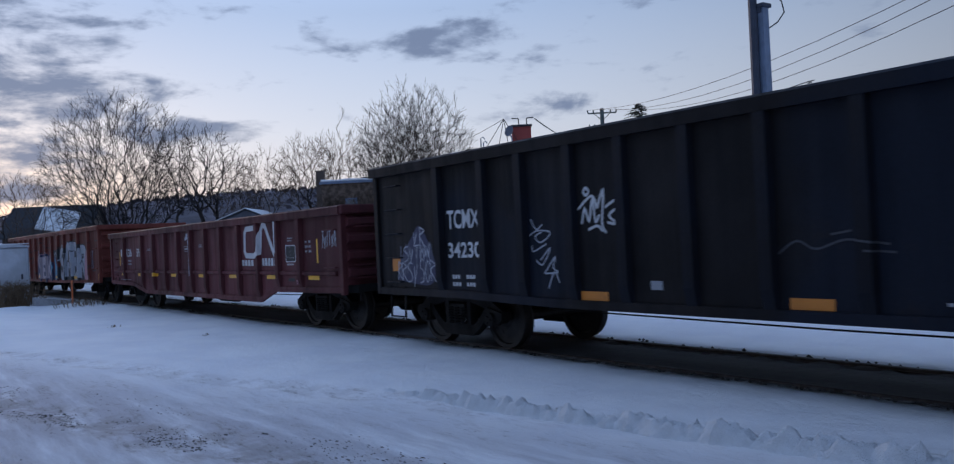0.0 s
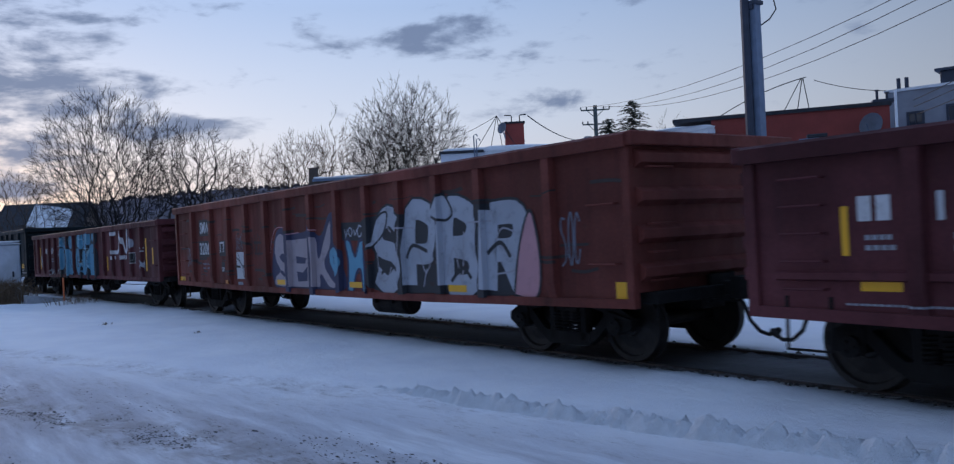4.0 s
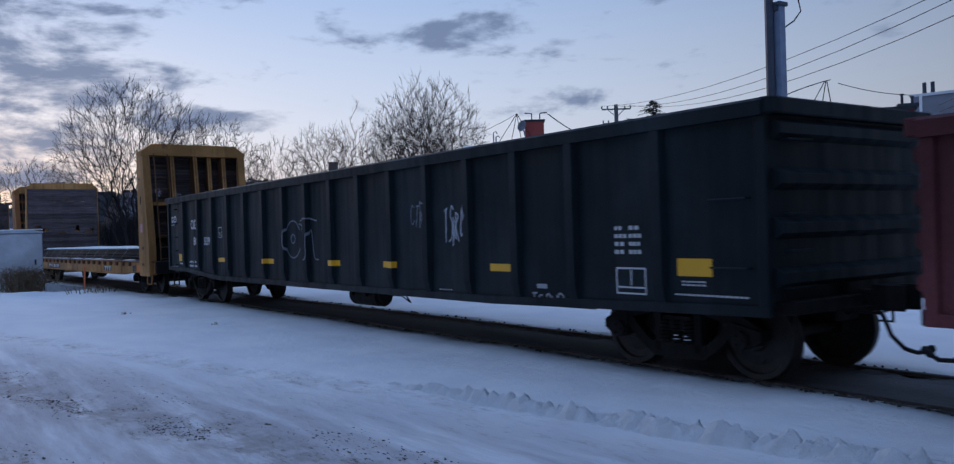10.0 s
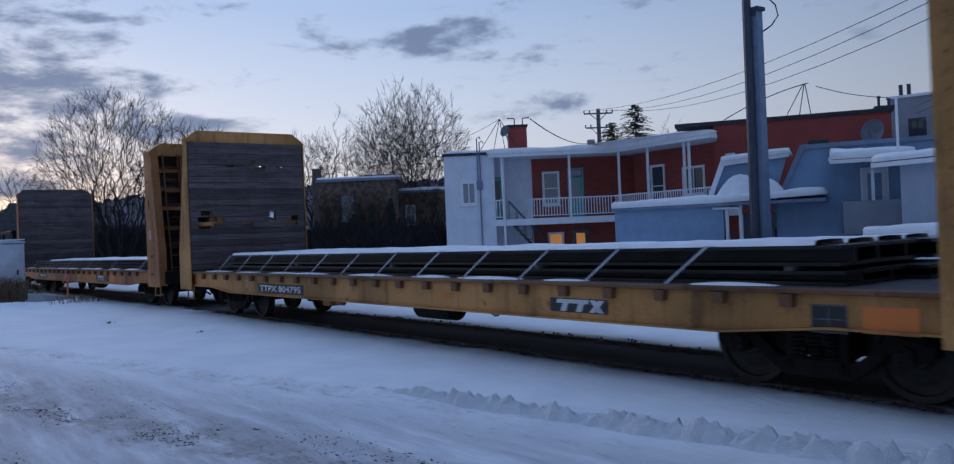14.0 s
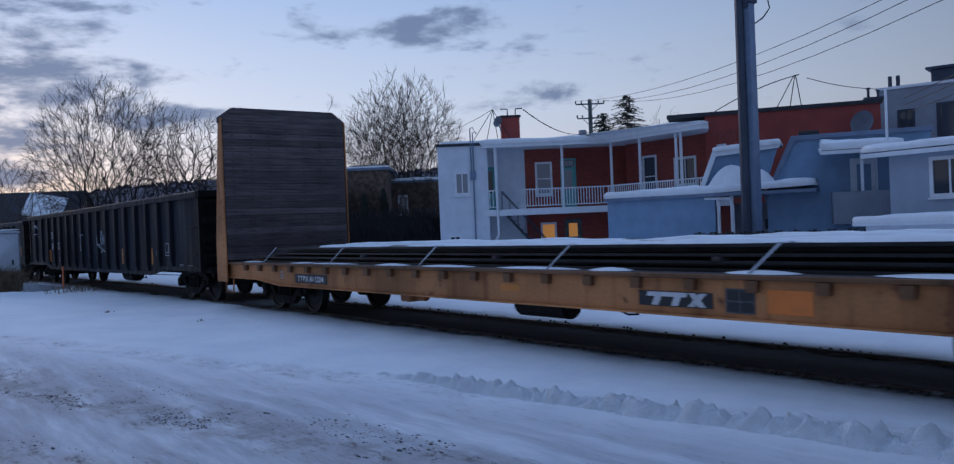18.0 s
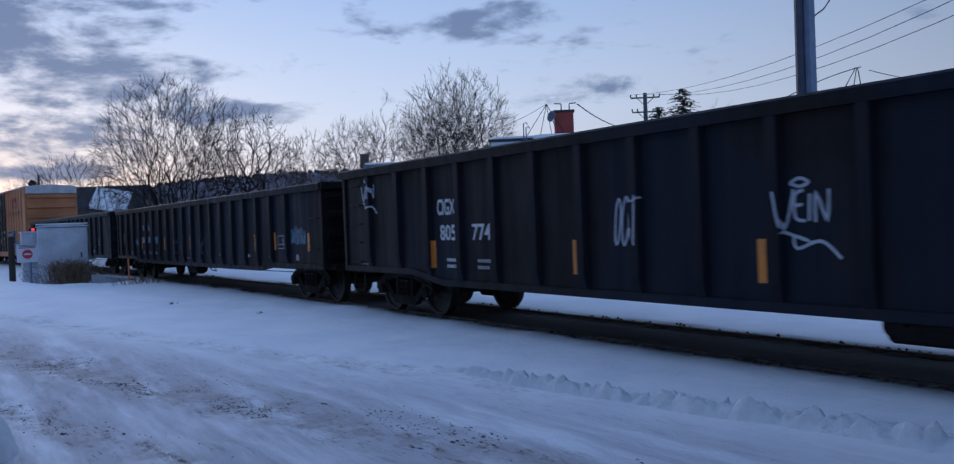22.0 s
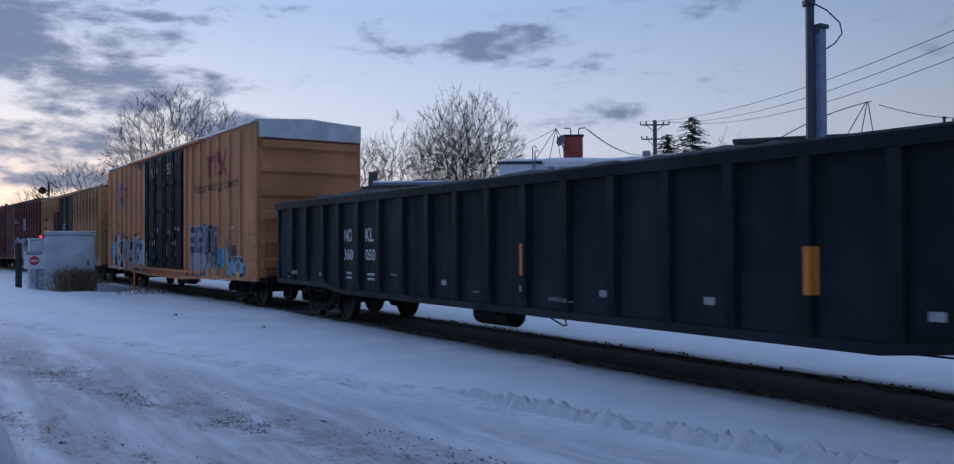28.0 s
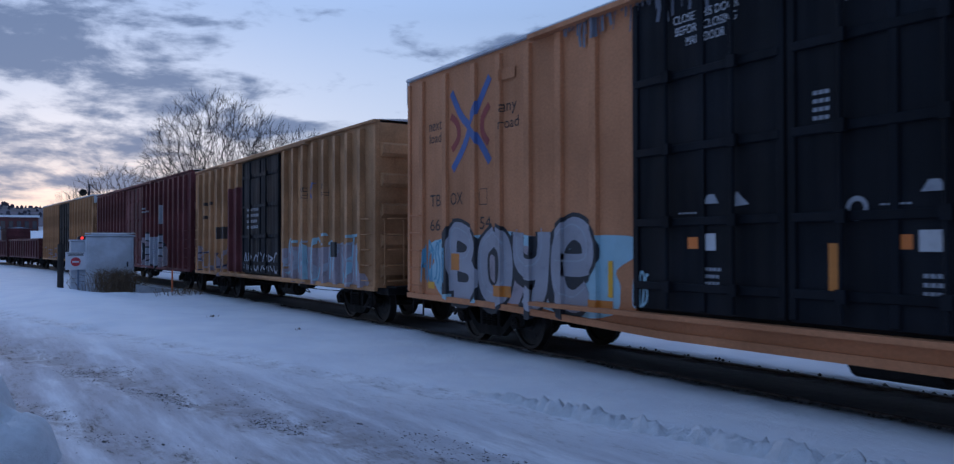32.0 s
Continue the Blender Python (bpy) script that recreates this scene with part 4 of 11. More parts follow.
def boxcar(label, rear, L, top, profile, ribs_at, door, paint, inset=2.4, doors=2, doorpaint="doorblack", silver=True, foot=0.085, proud=0.12):
    car = thing("boxcar", label, "railcar", "freight cars of the train")
    mat = M[paint]
    W = 1.50
    X = lambda u: u - L / 2
    d0, d1 = door
    for s in (-1, 1):
        bm = bmesh.new()
        us = sorted({0.0, L, d0, d1, *(u for u, _ in profile)})
        for a, b in zip(us, us[1:]):
            za, zb = bottom_at(profile, a + 1e-6), bottom_at(profile, b - 1e-6)
            hi = 0.90 if (a >= d0 - 1e-6 and b <= d1 + 1e-6) else top
            prism(bm, [(X(a), za), (X(b), zb), (X(b), hi), (X(a), hi)], "y", s * W, s * (W - 0.03))
        bmesh.ops.remove_doubles(bm, verts=bm.verts[:], dist=0.0005)
        part("side_wall", bm, mat, car)
        bm = bmesh.new()
        box(bm, X(d0 + 0.01), X(d1 - 0.01), min(s * (W - 0.04), s * (W - 0.12)), max(s * (W - 0.04), s * (W - 0.12)), 0.90, top)
        part("door_backing", bm, M[doorpaint], car)
        n = doors
        for k in range(n):
            a, b = d0 + (d1 - d0) * k / n + 0.02, d0 + (d1 - d0) * (k + 1) / n - 0.02
            bm = bmesh.new()
            box(bm, X(a), X(b), min(s * (W - 0.035), s * (W + 0.045)), max(s * (W - 0.035), s * (W + 0.045)), 0.94, top - 0.10, 0.012)
            dr = part("door", bm, M[doorpaint], car, "dark plug door with locking bars")
            rail = mesh_of("door_rail", box(bmesh.new(), X(a) + 0.06, X(b) - 0.06, min(s * (W + 0.046), s * (W + 0.085)), max(s * (W + 0.046), s * (W + 0.085)), -0.05, 0.05, 0.01), M[doorpaint])
            for z in (1.25, 2.05, 2.95, 3.85):
                if z < top - 0.4:
                    part("door_rail", rail, None, dr, loc=(0, 0, z))
            for u in (a + 0.05, (a + b) / 2, b - 0.05):
                bm = bmesh.new()
                box(bm, X(u) - 0.05, X(u) + 0.05, min(s * (W + 0.0455), s * (W + 0.075)), max(s * (W + 0.0455), s * (W + 0.075)), 0.97, top - 0.13, 0.008)
                part("door_stile", bm, M[doorpaint], dr)
            for u in ((a * 0.72 + b * 0.28), (a * 0.28 + b * 0.72)):
                bm = bmesh.new()
                tube(bm, [(X(u), s * (W + 0.12), 0.98), (X(u), s * (W + 0.12), top - 0.16)], 0.028, 7)
                for z in (1.25, 2.05, 2.95, 3.85):
                    if z < top - 0.4:
                        box(bm, X(u) - 0.06, X(u) + 0.06, min(s * (W + 0.087), s * (W + 0.15)), max(s * (W + 0.087), s * (W + 0.15)), z - 0.07, z + 0.07)
                part("locking_bar", bm, M[doorpaint], dr)
        for z0, z1, o in ((0.84, 0.90, 0.16), (top - 0.08, top - 0.01, 0.17)):
            bm = bmesh.new()
            box(bm, X(max(0.2, d0 - 2.3)), X(min(L - 0.2, d1 + 2.3)), min(s * (W + 0.003), s * (W + o)), max(s * (W + 0.003), s * (W + o)), z0, z1)
            part("door_track", bm, mat, car)
        bm = bmesh.new()
        box(bm, X(0), X(L), min(s * (W - 0.10), s * (W + 0.075)), max(s * (W - 0.10), s * (W + 0.075)), top - 0.005, top + 0.06, 0.015)
        part("eave_rail", bm, M["silver"] if silver else mat, car)
        for (a, za), (b, zb) in zip(profile, profile[1:]):
            bm = bmesh.new()
            prism(bm, [(X(a), za), (X(b), zb), (X(b), zb + 0.10), (X(a), za + 0.10)], "y", s * (W + 0.003), s * (W + 0.05))
            part("side_sill", bm, mat, car)
    me = {}
    for u in ribs_at:
        zb = bottom_at(profile, u) + 0.11
        key = round(zb, 2)
        if key not in me:
            bm = bmesh.new()
            h = top - 0.09 - zb
            prism(bm, [(-foot, 0), (-foot * 0.85, -proud), (foot * 0.85, -proud), (foot, 0)], "z", 0, h)
            me[key] = mesh_of("side_rib", bm, mat)
        for s in (-1, 1):
            o = part("side_rib", me[key], None, car, loc=(X(u), s * (W + 0.002), zb))
            if s > 0:
                o.rotation_euler = (0, 0, math.pi)
    for s in (-1, 1):
        e = s * L / 2
        bm = bmesh.new()
        box(bm, min(e, e - s * 0.04), max(e, e - s * 0.04), -W + 0.032, W - 0.032, 0.85, top)
        part("end_wall", bm, mat, car)
        n = max(5, int(round((top - 1.2) / 0.62)))
        for i in range(n):
            z = 1.25 + (top - 0.55 - 1.25) * i / (n - 1)
            bm = bmesh.new()
            prism(bm, [(e, z - 0.20), (e + s * 0.13, z - 0.12), (e + s * 0.14, z + 0.06), (e, z + 0.12)], "y", -W + 0.10, W - 0.10)
            part("end_rib", bm, mat, car)
        if silver:
            bm = bmesh.new()
            prism(bm, [(-W + 0.02, top - 0.42), (W - 0.02, top - 0.42), (W - 0.02, top + 0.05), (0, top + 0.13), (-W + 0.02, top + 0.05)], "x", e + s * 0.002, e + s * 0.15)
            part("end_fascia", bm, M["silver"], car, "bare silver band over the end")
        for y in (-1, 1):
            bm = bmesh.new()
            box(bm, min(e + s * 0.006, e - s * 0.10), max(e + s * 0.006, e - s * 0.10), min(y * (W - 0.06), y * (W + 0.035)), max(y * (W - 0.06), y * (W + 0.035)), 0.86, top - 0.06, 0.01)
            part("corner_post", bm, mat, car)
        lm = paint
        ladder(car, e - s * 0.42, -1 * (W + 0.02), 1.0, 2.35, 5, 0.44, "x", -1, lm)
        ladder(car, e - s * 0.42, (W + 0.02), 1.0, 2.35, 5, 0.44, "x", 1, lm)
        ladder(car, e + s * 0.08, -s * (W - 0.45), 1.0, 2.35, 5, 0.44, "y", s, lm)
        bm = bmesh.new()
        tube(bm, [(e + s * 0.10, -1.38, 2.32), (e + s * 0.16, -1.38, 2.30), (e + s * 0.16, -1.38, 0.95), (e + s * 0.10, -1.38, 0.92)], 0.014, 5)
        tube(bm, [(e + s * 0.10, -0.92, 2.32), (e + s * 0.16, -0.92, 2.30), (e + s * 0.16, -0.92, 0.95), (e + s * 0.10, -0.92, 0.92)], 0.014, 5)
        part("handrail", bm, mat, car)
        bm = bmesh.new()
        box(bm, min(e - s * 0.4, e + s * 0.22), max(e - s * 0.4, e + s * 0.22), -1.32, 1.32, 0.70, 0.845, 0.01)
        box(bm, min(e + s * 0.08, e + s * 0.55), max(e + s * 0.08, e + s * 0.55), -1.30, 1.30, 0.86, 0.895)
        part("end_platform", bm, M["truck"], car)
        bm = bmesh.new()
        tube(bm, [(e - s * 0.65, -W, 0.85), (e - s * 0.65, -W - 0.02, 0.42), (e - s * 0.22, -W - 0.02, 0.42), (e - s * 0.22, -W, 0.85)], 0.02, 5)
        part("stirrup_step", bm, M["truck"], car)
    bm = bmesh.new()
    prism(bm, [(-W - 0.06, top + 0.062), (W + 0.06, top + 0.062), (0, top + 0.17)], "x", X(0.02), X(L - 0.02))
    for k in range(int(L / 1.0)):
        prism(bm, [(-W - 0.05, top + 0.06), (W + 0.05, top + 0.06), (0, top + 0.20)], "x", X(0.5 + k), X(0.58 + k))
    part("roof", bm, M["silver"], car, "pale ribbed metal roof")
    bm = bmesh.new()
    box(bm, X(0.06), X(L - 0.06), -W + 0.06, W - 0.06, 0.86, 0.93)
    part("floor", bm, M["truck"], car)
    bm = bmesh.new()
    box(bm, X(0.1), X(L - 0.1), -0.22, 0.22, 0.60, 0.855)
    part("centre_sill", bm, M["truck"], car)
    underside(car, L)
    running_gear(car, L, inset)
    CARS.append((car, rear, L, inset))
    return Side(car, L, W, ribs_at, proud, foot * 0.85, foot)


def bulkhead(car, u_face, s, paint, planks_mat, caps, foot_d, top_d, shelved, gaps):
    """An end bulkhead: planks facing the load, a tapered steel frame behind. s: side on which the frame stands;
    gaps: by plank row, the stretches where boards are broken out (y from, y to, share of the height left)."""
    bh = new("bulkhead")
    bh.parent = car
    bh.empty_display_size = 0.2
    mat = M[paint]
    top, zc, W = 4.72, 4.46, 1.60
    yr = W + 0.03
    # side plates, seen broadside
    for y in (-1, 1):
        bm = bmesh.new()
        prism(bm, [(u_face - s * 0.02, 0.63), (u_face + s * foot_d, 0.63), (u_face + s * (foot_d - 0.02), 1.6), (u_face + s * top_d, zc), (u_face - s * 0.02, zc)], "y", y * (yr - 0.03), y * yr)
        part("side_plate", bm, mat, bh)
        bm = bmesh.new()
        prism(bm, [(u_face + s * (foot_d - 0.10), 0.66), (u_face + s * foot_d, 0.66), (u_face + s * (foot_d - 0.02), 1.6), (u_face + s * top_d, zc), (u_face + s * (top_d - 0.10), zc), (u_face + s * (foot_d - 0.13), 1.6)], "y", y * (yr - 0.22), y * (yr - 0.035))
        part("flange", bm, mat, bh)
        bm = bmesh.new()
        for k in range(22):
            z = 0.85 + k * 0.155
            tube(bm, [(u_face + s * 0.10, y * (yr + 0.018), z), (u_face + s * 0.10, y * (yr - 0.001), z)], 0.018, 6)
        rv = part("rivet_row", bm, mat, bh)
        rv["kind"] = "stuff"
        if y < 0 and s > 0:
            # The lashing slot's dark hole is laid on as a flat dark patch.
            for a, b, z0, z1, mt, nm in ((0.26, 0.34, 2.85, 3.1, "truck", "lashing_slot"), (0.2, 0.42, 1.98, 2.24, "pink", "notice"), (0.3, 0.52, 1.45, 1.53, "rust_and_shade", "grab_plate"), (0.25, 0.5, 0.95, 1.02, "rust_and_shade", "grab_plate"), (0.12, 0.3, 3.6, 3.66, "rust_and_shade", "grab_plate")):
                bm = bmesh.new()
                box(bm, min(u_face + s * a, u_face + s * b), max(u_face + s * a, u_face + s * b), -yr - 0.006, -yr - 0.002, z0, z1)
                part(nm, bm, M[mt], bh)
    # chamfered cap beam
    bm = bmesh.new()
    prism(bm, [(-W - 0.06, zc - 0.10), (-W - 0.06, zc + 0.02), (-W + 0.28, top), (W - 0.28, top), (W + 0.06, zc + 0.02), (W + 0.06, zc - 0.10)], "x", u_face + s * 0.055, u_face + s * (top_d + 0.02))
    part("cap_beam", bm, M["ochre"] if caps == "yellow" else M[caps], bh)
    # vertical webs and girts behind the planks; front webs and low girts have recess shade in their brown
    for y, wide in ((-0.70, 0.9), (0.02, 0.95), (0.52, 0.7), (0.95, 0.9)):
        a0, a1 = foot_d * wide, top_d * wide
        bm = bmesh.new()
        prism(bm, [(u_face + s * 0.06, 1.06), (u_face + s * a0, 1.06), (u_face + s * a1, zc - 0.1), (u_face + s * 0.06, zc - 0.1)], "y", y - 0.02, y + 0.02)
        part("vertical_web", bm, mat if s < 0 else M["rust_and_shade"], bh)
        bm = bmesh.new()
        prism(bm, [(u_face + s * (a0 - 0.03), 1.06), (u_face + s * a0, 1.06), (u_face + s * a1, zc - 0.1), (u_face + s * (a1 - 0.03), zc - 0.1)], "y", y - 0.06, y + 0.06)
        part("web_flange", bm, mat, bh)
    for z in ((1.25, 1.75, 2.3, 2.85, 3.4, 3.95) if shelved else (1.25, 1.85, 2.85)):
        bm = bmesh.new()
        d = foot_d + (top_d - foot_d) * (z - 1.1) / (zc - 1.1)
        deep = 0.97 if z == 2.85 else 0.55
        box(bm, min(u_face + s * 0.06, u_face + s * d * deep), max(u_face + s * 0.06, u_face + s * d * deep), -W, W, z - 0.05, z + 0.05)
        part("girt", bm, mat if z > 2 else M["rust_and_shade"], bh)
    bm = bmesh.new()
    box(bm, min(u_face + s * 0.2, u_face + s * foot_d * 0.8), max(u_face + s * 0.2, u_face + s * foot_d * 0.8), 0.10, 0.45, 1.9, 2.45, 0.03)
    part("gear_box", bm, M["rust_and_shade"], bh)
    if s < 0:
        bm = bmesh.new()
        n, xw = 20, u_face + s * (foot_d + 0.04)
        for k in range(n):
            a, b = 2 * math.pi * k / n, 2 * math.pi * (k + 1) / n
            tube(bm, [(xw, 0.3 + 0.28 * math.cos(a), 2.2 + 0.28 * math.sin(a)), (xw, 0.3 + 0.28 * math.cos(b), 2.2 + 0.28 * math.sin(b))], 0.016, 5, cap=False)
        for k in range(4):
            a = math.pi * k / 4
            tube(bm, [(xw, 0.3 - 0.28 * math.cos(a), 2.2 - 0.28 * math.sin(a)), (xw, 0.3 + 0.28 * math.cos(a), 2.2 + 0.28 * math.sin(a))], 0.011, 5)
        tube(bm, [(u_face + s * foot_d * 0.7, 0.3, 2.2), (xw + s * 0.02, 0.3, 2.2)], 0.03, 6)
        part("brake_wheel", bm, M["truck"], bh)
    else:
        # Near-black plates added to darken the lower bays between the webs.
        for y0, y1, z1, d in ((-0.64, -0.04, 2.1, 0.75), (0.08, 0.46, 2.6, 0.6), (0.58, 0.9, 1.9, 0.8), (-1.5, -0.78, 1.6, 0.7)):
            bm = bmesh.new()
            box(bm, u_face + 0.08, u_face + foot_d * d, y0, y1, 1.09, z1, 0.03)
            part("cover_plate", bm, M["truck"], bh, "near-black plate darkening a lower bay")
        bm = bmesh.new()
        tube(bm, [(u_face + foot_d + 0.1, -1.45, 0.95), (u_face + foot_d + 0.16, -1.2, 0.92), (u_face + foot_d + 0.2, -0.15, 0.9), (u_face + foot_d + 0.34, 0.0, 0.82)], 0.016, 5)
        tube(bm, [(u_face + foot_d + 0.1, -0.6, 0.8), (u_face + foot_d + 0.24, -0.6, 0.72), (u_face + foot_d + 0.3, -0.55, 0.5), (u_face + foot_d + 0.55, -0.4, 0.36)], 0.026, 6)
        part("uncoupling_lever", bm, M["truck"], bh)
    # ladder
    bm = bmesh.new()
    for y in (-1.28, -0.86):
        tube(bm, [(u_face + s * (foot_d + 0.02), y, 0.95), (u_face + s * (foot_d + 0.0), y, 1.6), (u_face + s * (top_d + 0.03), y, zc - 0.05)], 0.02, 5)
    part("ladder_stile", bm, M["rust_and_shade"], bh)
    for k in range(9):
        z = 1.15 + k * 0.36
        d = foot_d if z < 1.6 else foot_d + (top_d - foot_d) * (z - 1.6) / (zc - 1.6)
        bm = bmesh.new()
        tube(bm, [(u_face + s * (d + 0.01), -1.30, z), (u_face + s * (d + 0.01), -0.84, z)], 0.014, 5)
        part("rung", bm, M["rust_and_shade"], bh)
    # planks
    z = 1.12
    i = 0
    rnd = random.Random(int(u_face * 10) + 5)
    limit = zc - 0.16 if caps == "yellow" else zc + 0.20
    while z < limit:
        ztop = z + 0.147
        half = W - 0.02 if ztop <= zc + 0.02 else W - 0.02 - (ztop - zc) * 1.1
        t = 0.055 + rnd.uniform(-0.012, 0.012)
        xa, xb = sorted((u_face + s * 0.05, u_face + s * (0.05 - t)))
        if ztop <= zc + 0.02:
            cuts, y0 = [], -half
            for a, b, keep in gaps.get(i, ()):
                cuts += [(y0, a, 1.0), (a, b, keep)]
                y0 = b
            cuts.append((y0, half, 1.0))
            for a, b, keep in cuts:
                if keep > 0.05 and b - a > 0.02:
                    bm = bmesh.new()
                    box(bm, xa, xb, a, b, z + 0.003, z + 0.003 + (ztop - z) * keep, 0.006)
                    part("plank", bm, M[planks_mat], bh)
        else:
            h0 = W - 0.02 - max(0, z - zc) * 1.1
            bm = bmesh.new()
            prism(bm, [(-h0, z + 0.003), (h0, z + 0.003), (half, ztop), (-half, ztop)], "x", xa, xb)
            part("plank", bm, M[planks_mat], bh)
        z += 0.15
        i += 1
    bm = bmesh.new()
    for k in range(21):
        for y in (-1.36, -0.9, -0.45, 0.0, 0.45, 0.9, 1.36):
            tube(bm, [(u_face - s * 0.004, y, 1.20 + k * 0.15), (u_face - s * 0.016, y, 1.20 + k * 0.15)], 0.014, 5)
    bh_bolts = part("bolting", bm, M["truck"], bh)
    bh_bolts["kind"] = "stuff"
    return bh


def flatcar(label, rear, L, paint, caps, ends, inset=2.6):
    """ends: the faces' distances from the front and rear ends, whether the front frame is shelved, and the plank gaps of both."""
    car = thing("bulkhead_flatcar", label, "railcar", "freight cars of the train")
    mat = M[paint]
    X = lambda u: u - L / 2
    W = 1.50
    for s in (-1, 1):
        bm = bmesh.new()
        prof = [(0.02, 0.74), (2.2, 0.74), (3.4, 0.64), (L - 3.4, 0.64), (L - 2.2, 0.74), (L - 0.02, 0.74)]
        for (a, za), (b, zb) in zip(prof, prof[1:]):
            prism(bm, [(X(a), za), (X(b), zb), (X(b), 1.07), (X(a), 1.07)], "y", s * W, s * (W - 0.03))
        bmesh.ops.remove_doubles(bm, verts=bm.verts[:], dist=0.0005)
        part("side_sill", bm, mat, car)
        bm = bmesh.new()
        for (a, za), (b, zb) in zip(prof, prof[1:]):
            prism(bm, [(X(a), za - 0.025), (X(b), zb - 0.025), (X(b), zb - 0.002), (X(a), za - 0.002)], "y", s * (W + 0.06), s * (W - 0.10))
        part("sill_flange", bm, mat, car)
        bm = bmesh.new()
        box(bm, X(0.02), X(L - 0.02), min(s * (W + 0.004), s * (W + 0.075)), max(s * (W + 0.004), s * (W + 0.075)), 1.035, 1.085, 0.008)
        part("deck_edge", bm, M["rust_and_shade"], car, "rusty deck edge with snow caught on it")
        pocket = bmesh.new()
        prism(pocket, [(-0.075, 0.0), (0.075, 0.0), (0.06, -0.12), (-0.06, -0.12)], "y", 0, 0.075)
        pk = mesh_of("stake_pocket", pocket, M["rust_and_shade"])
        n = int((L - 3.0) / 0.78)
        for k in range(n):
            o = part("stake_pocket", pk, None, car, loc=(X(1.6 + k * 0.78), s * (W + 0.080) if s < 0 else s * (W + 0.005), 1.03))
    bm = bmesh.new()
    box(bm, X(0.02), X(L - 0.02), -W + 0.031, W - 0.031, 0.99, 1.08)
    part("deck", bm, M["plank"], car, "worn plank deck with snow in the gaps")
    bm = bmesh.new()
    box(bm, X(0.1), X(L - 0.1), -0.30, 0.30, 0.52, 0.985)
    for k in range(int(L / 1.2)):
        box(bm, X(0.7 + k * 1.2), X(0.8 + k * 1.2), -W + 0.032, W - 0.032, 0.76, 0.985)
    part("centre_sill", bm, M["truck"], car)
    for s in (-1, 1):
        # End sill in near-black steel: the deep shadow there is put into its colour.
        bm = bmesh.new()
        e = s * L / 2
        box(bm, min(e - s * 0.05, e + s * 0.10), max(e - s * 0.05, e + s * 0.10), -1.48, 1.48, 0.70, 1.06, 0.012)
        part("end_sill", bm, M["truck"], car)
        bm = bmesh.new()
        tube(bm, [(e - s * 0.75, -W, 0.75), (e - s * 0.75, -W - 0.02, 0.38), (e - s * 0.30, -W - 0.02, 0.38), (e - s * 0.30, -W, 0.75)], 0.02, 5)
        part("stirrup_step", bm, mat, car)
    front, rear_face, shelved, front_gaps, rear_gaps = ends
    bulkhead(car, X(L - front), 1, paint, "plank", "yellow", 1.0, 0.55, shelved, front_gaps)
    bulkhead(car, X(rear_face), -1, paint, "plank", caps, rear_face - 0.04, 0.14, True, rear_gaps)
    bm = bmesh.new()
    box(bm, X(8.0), X(8.3), -1.46, -1.2, 0.5, 0.66, 0.02)
    tube(bm, [(X(8.3), -1.3, 0.57), (X(8.55), -1.3, 0.57)], 0.06, 8)
    part("winch_box", bm, mat, car)
    underside(car, L)
    running_gear(car, L, inset)
    CARS.append((car, rear, L, inset))
    return Side(car, L, W + 0.003)


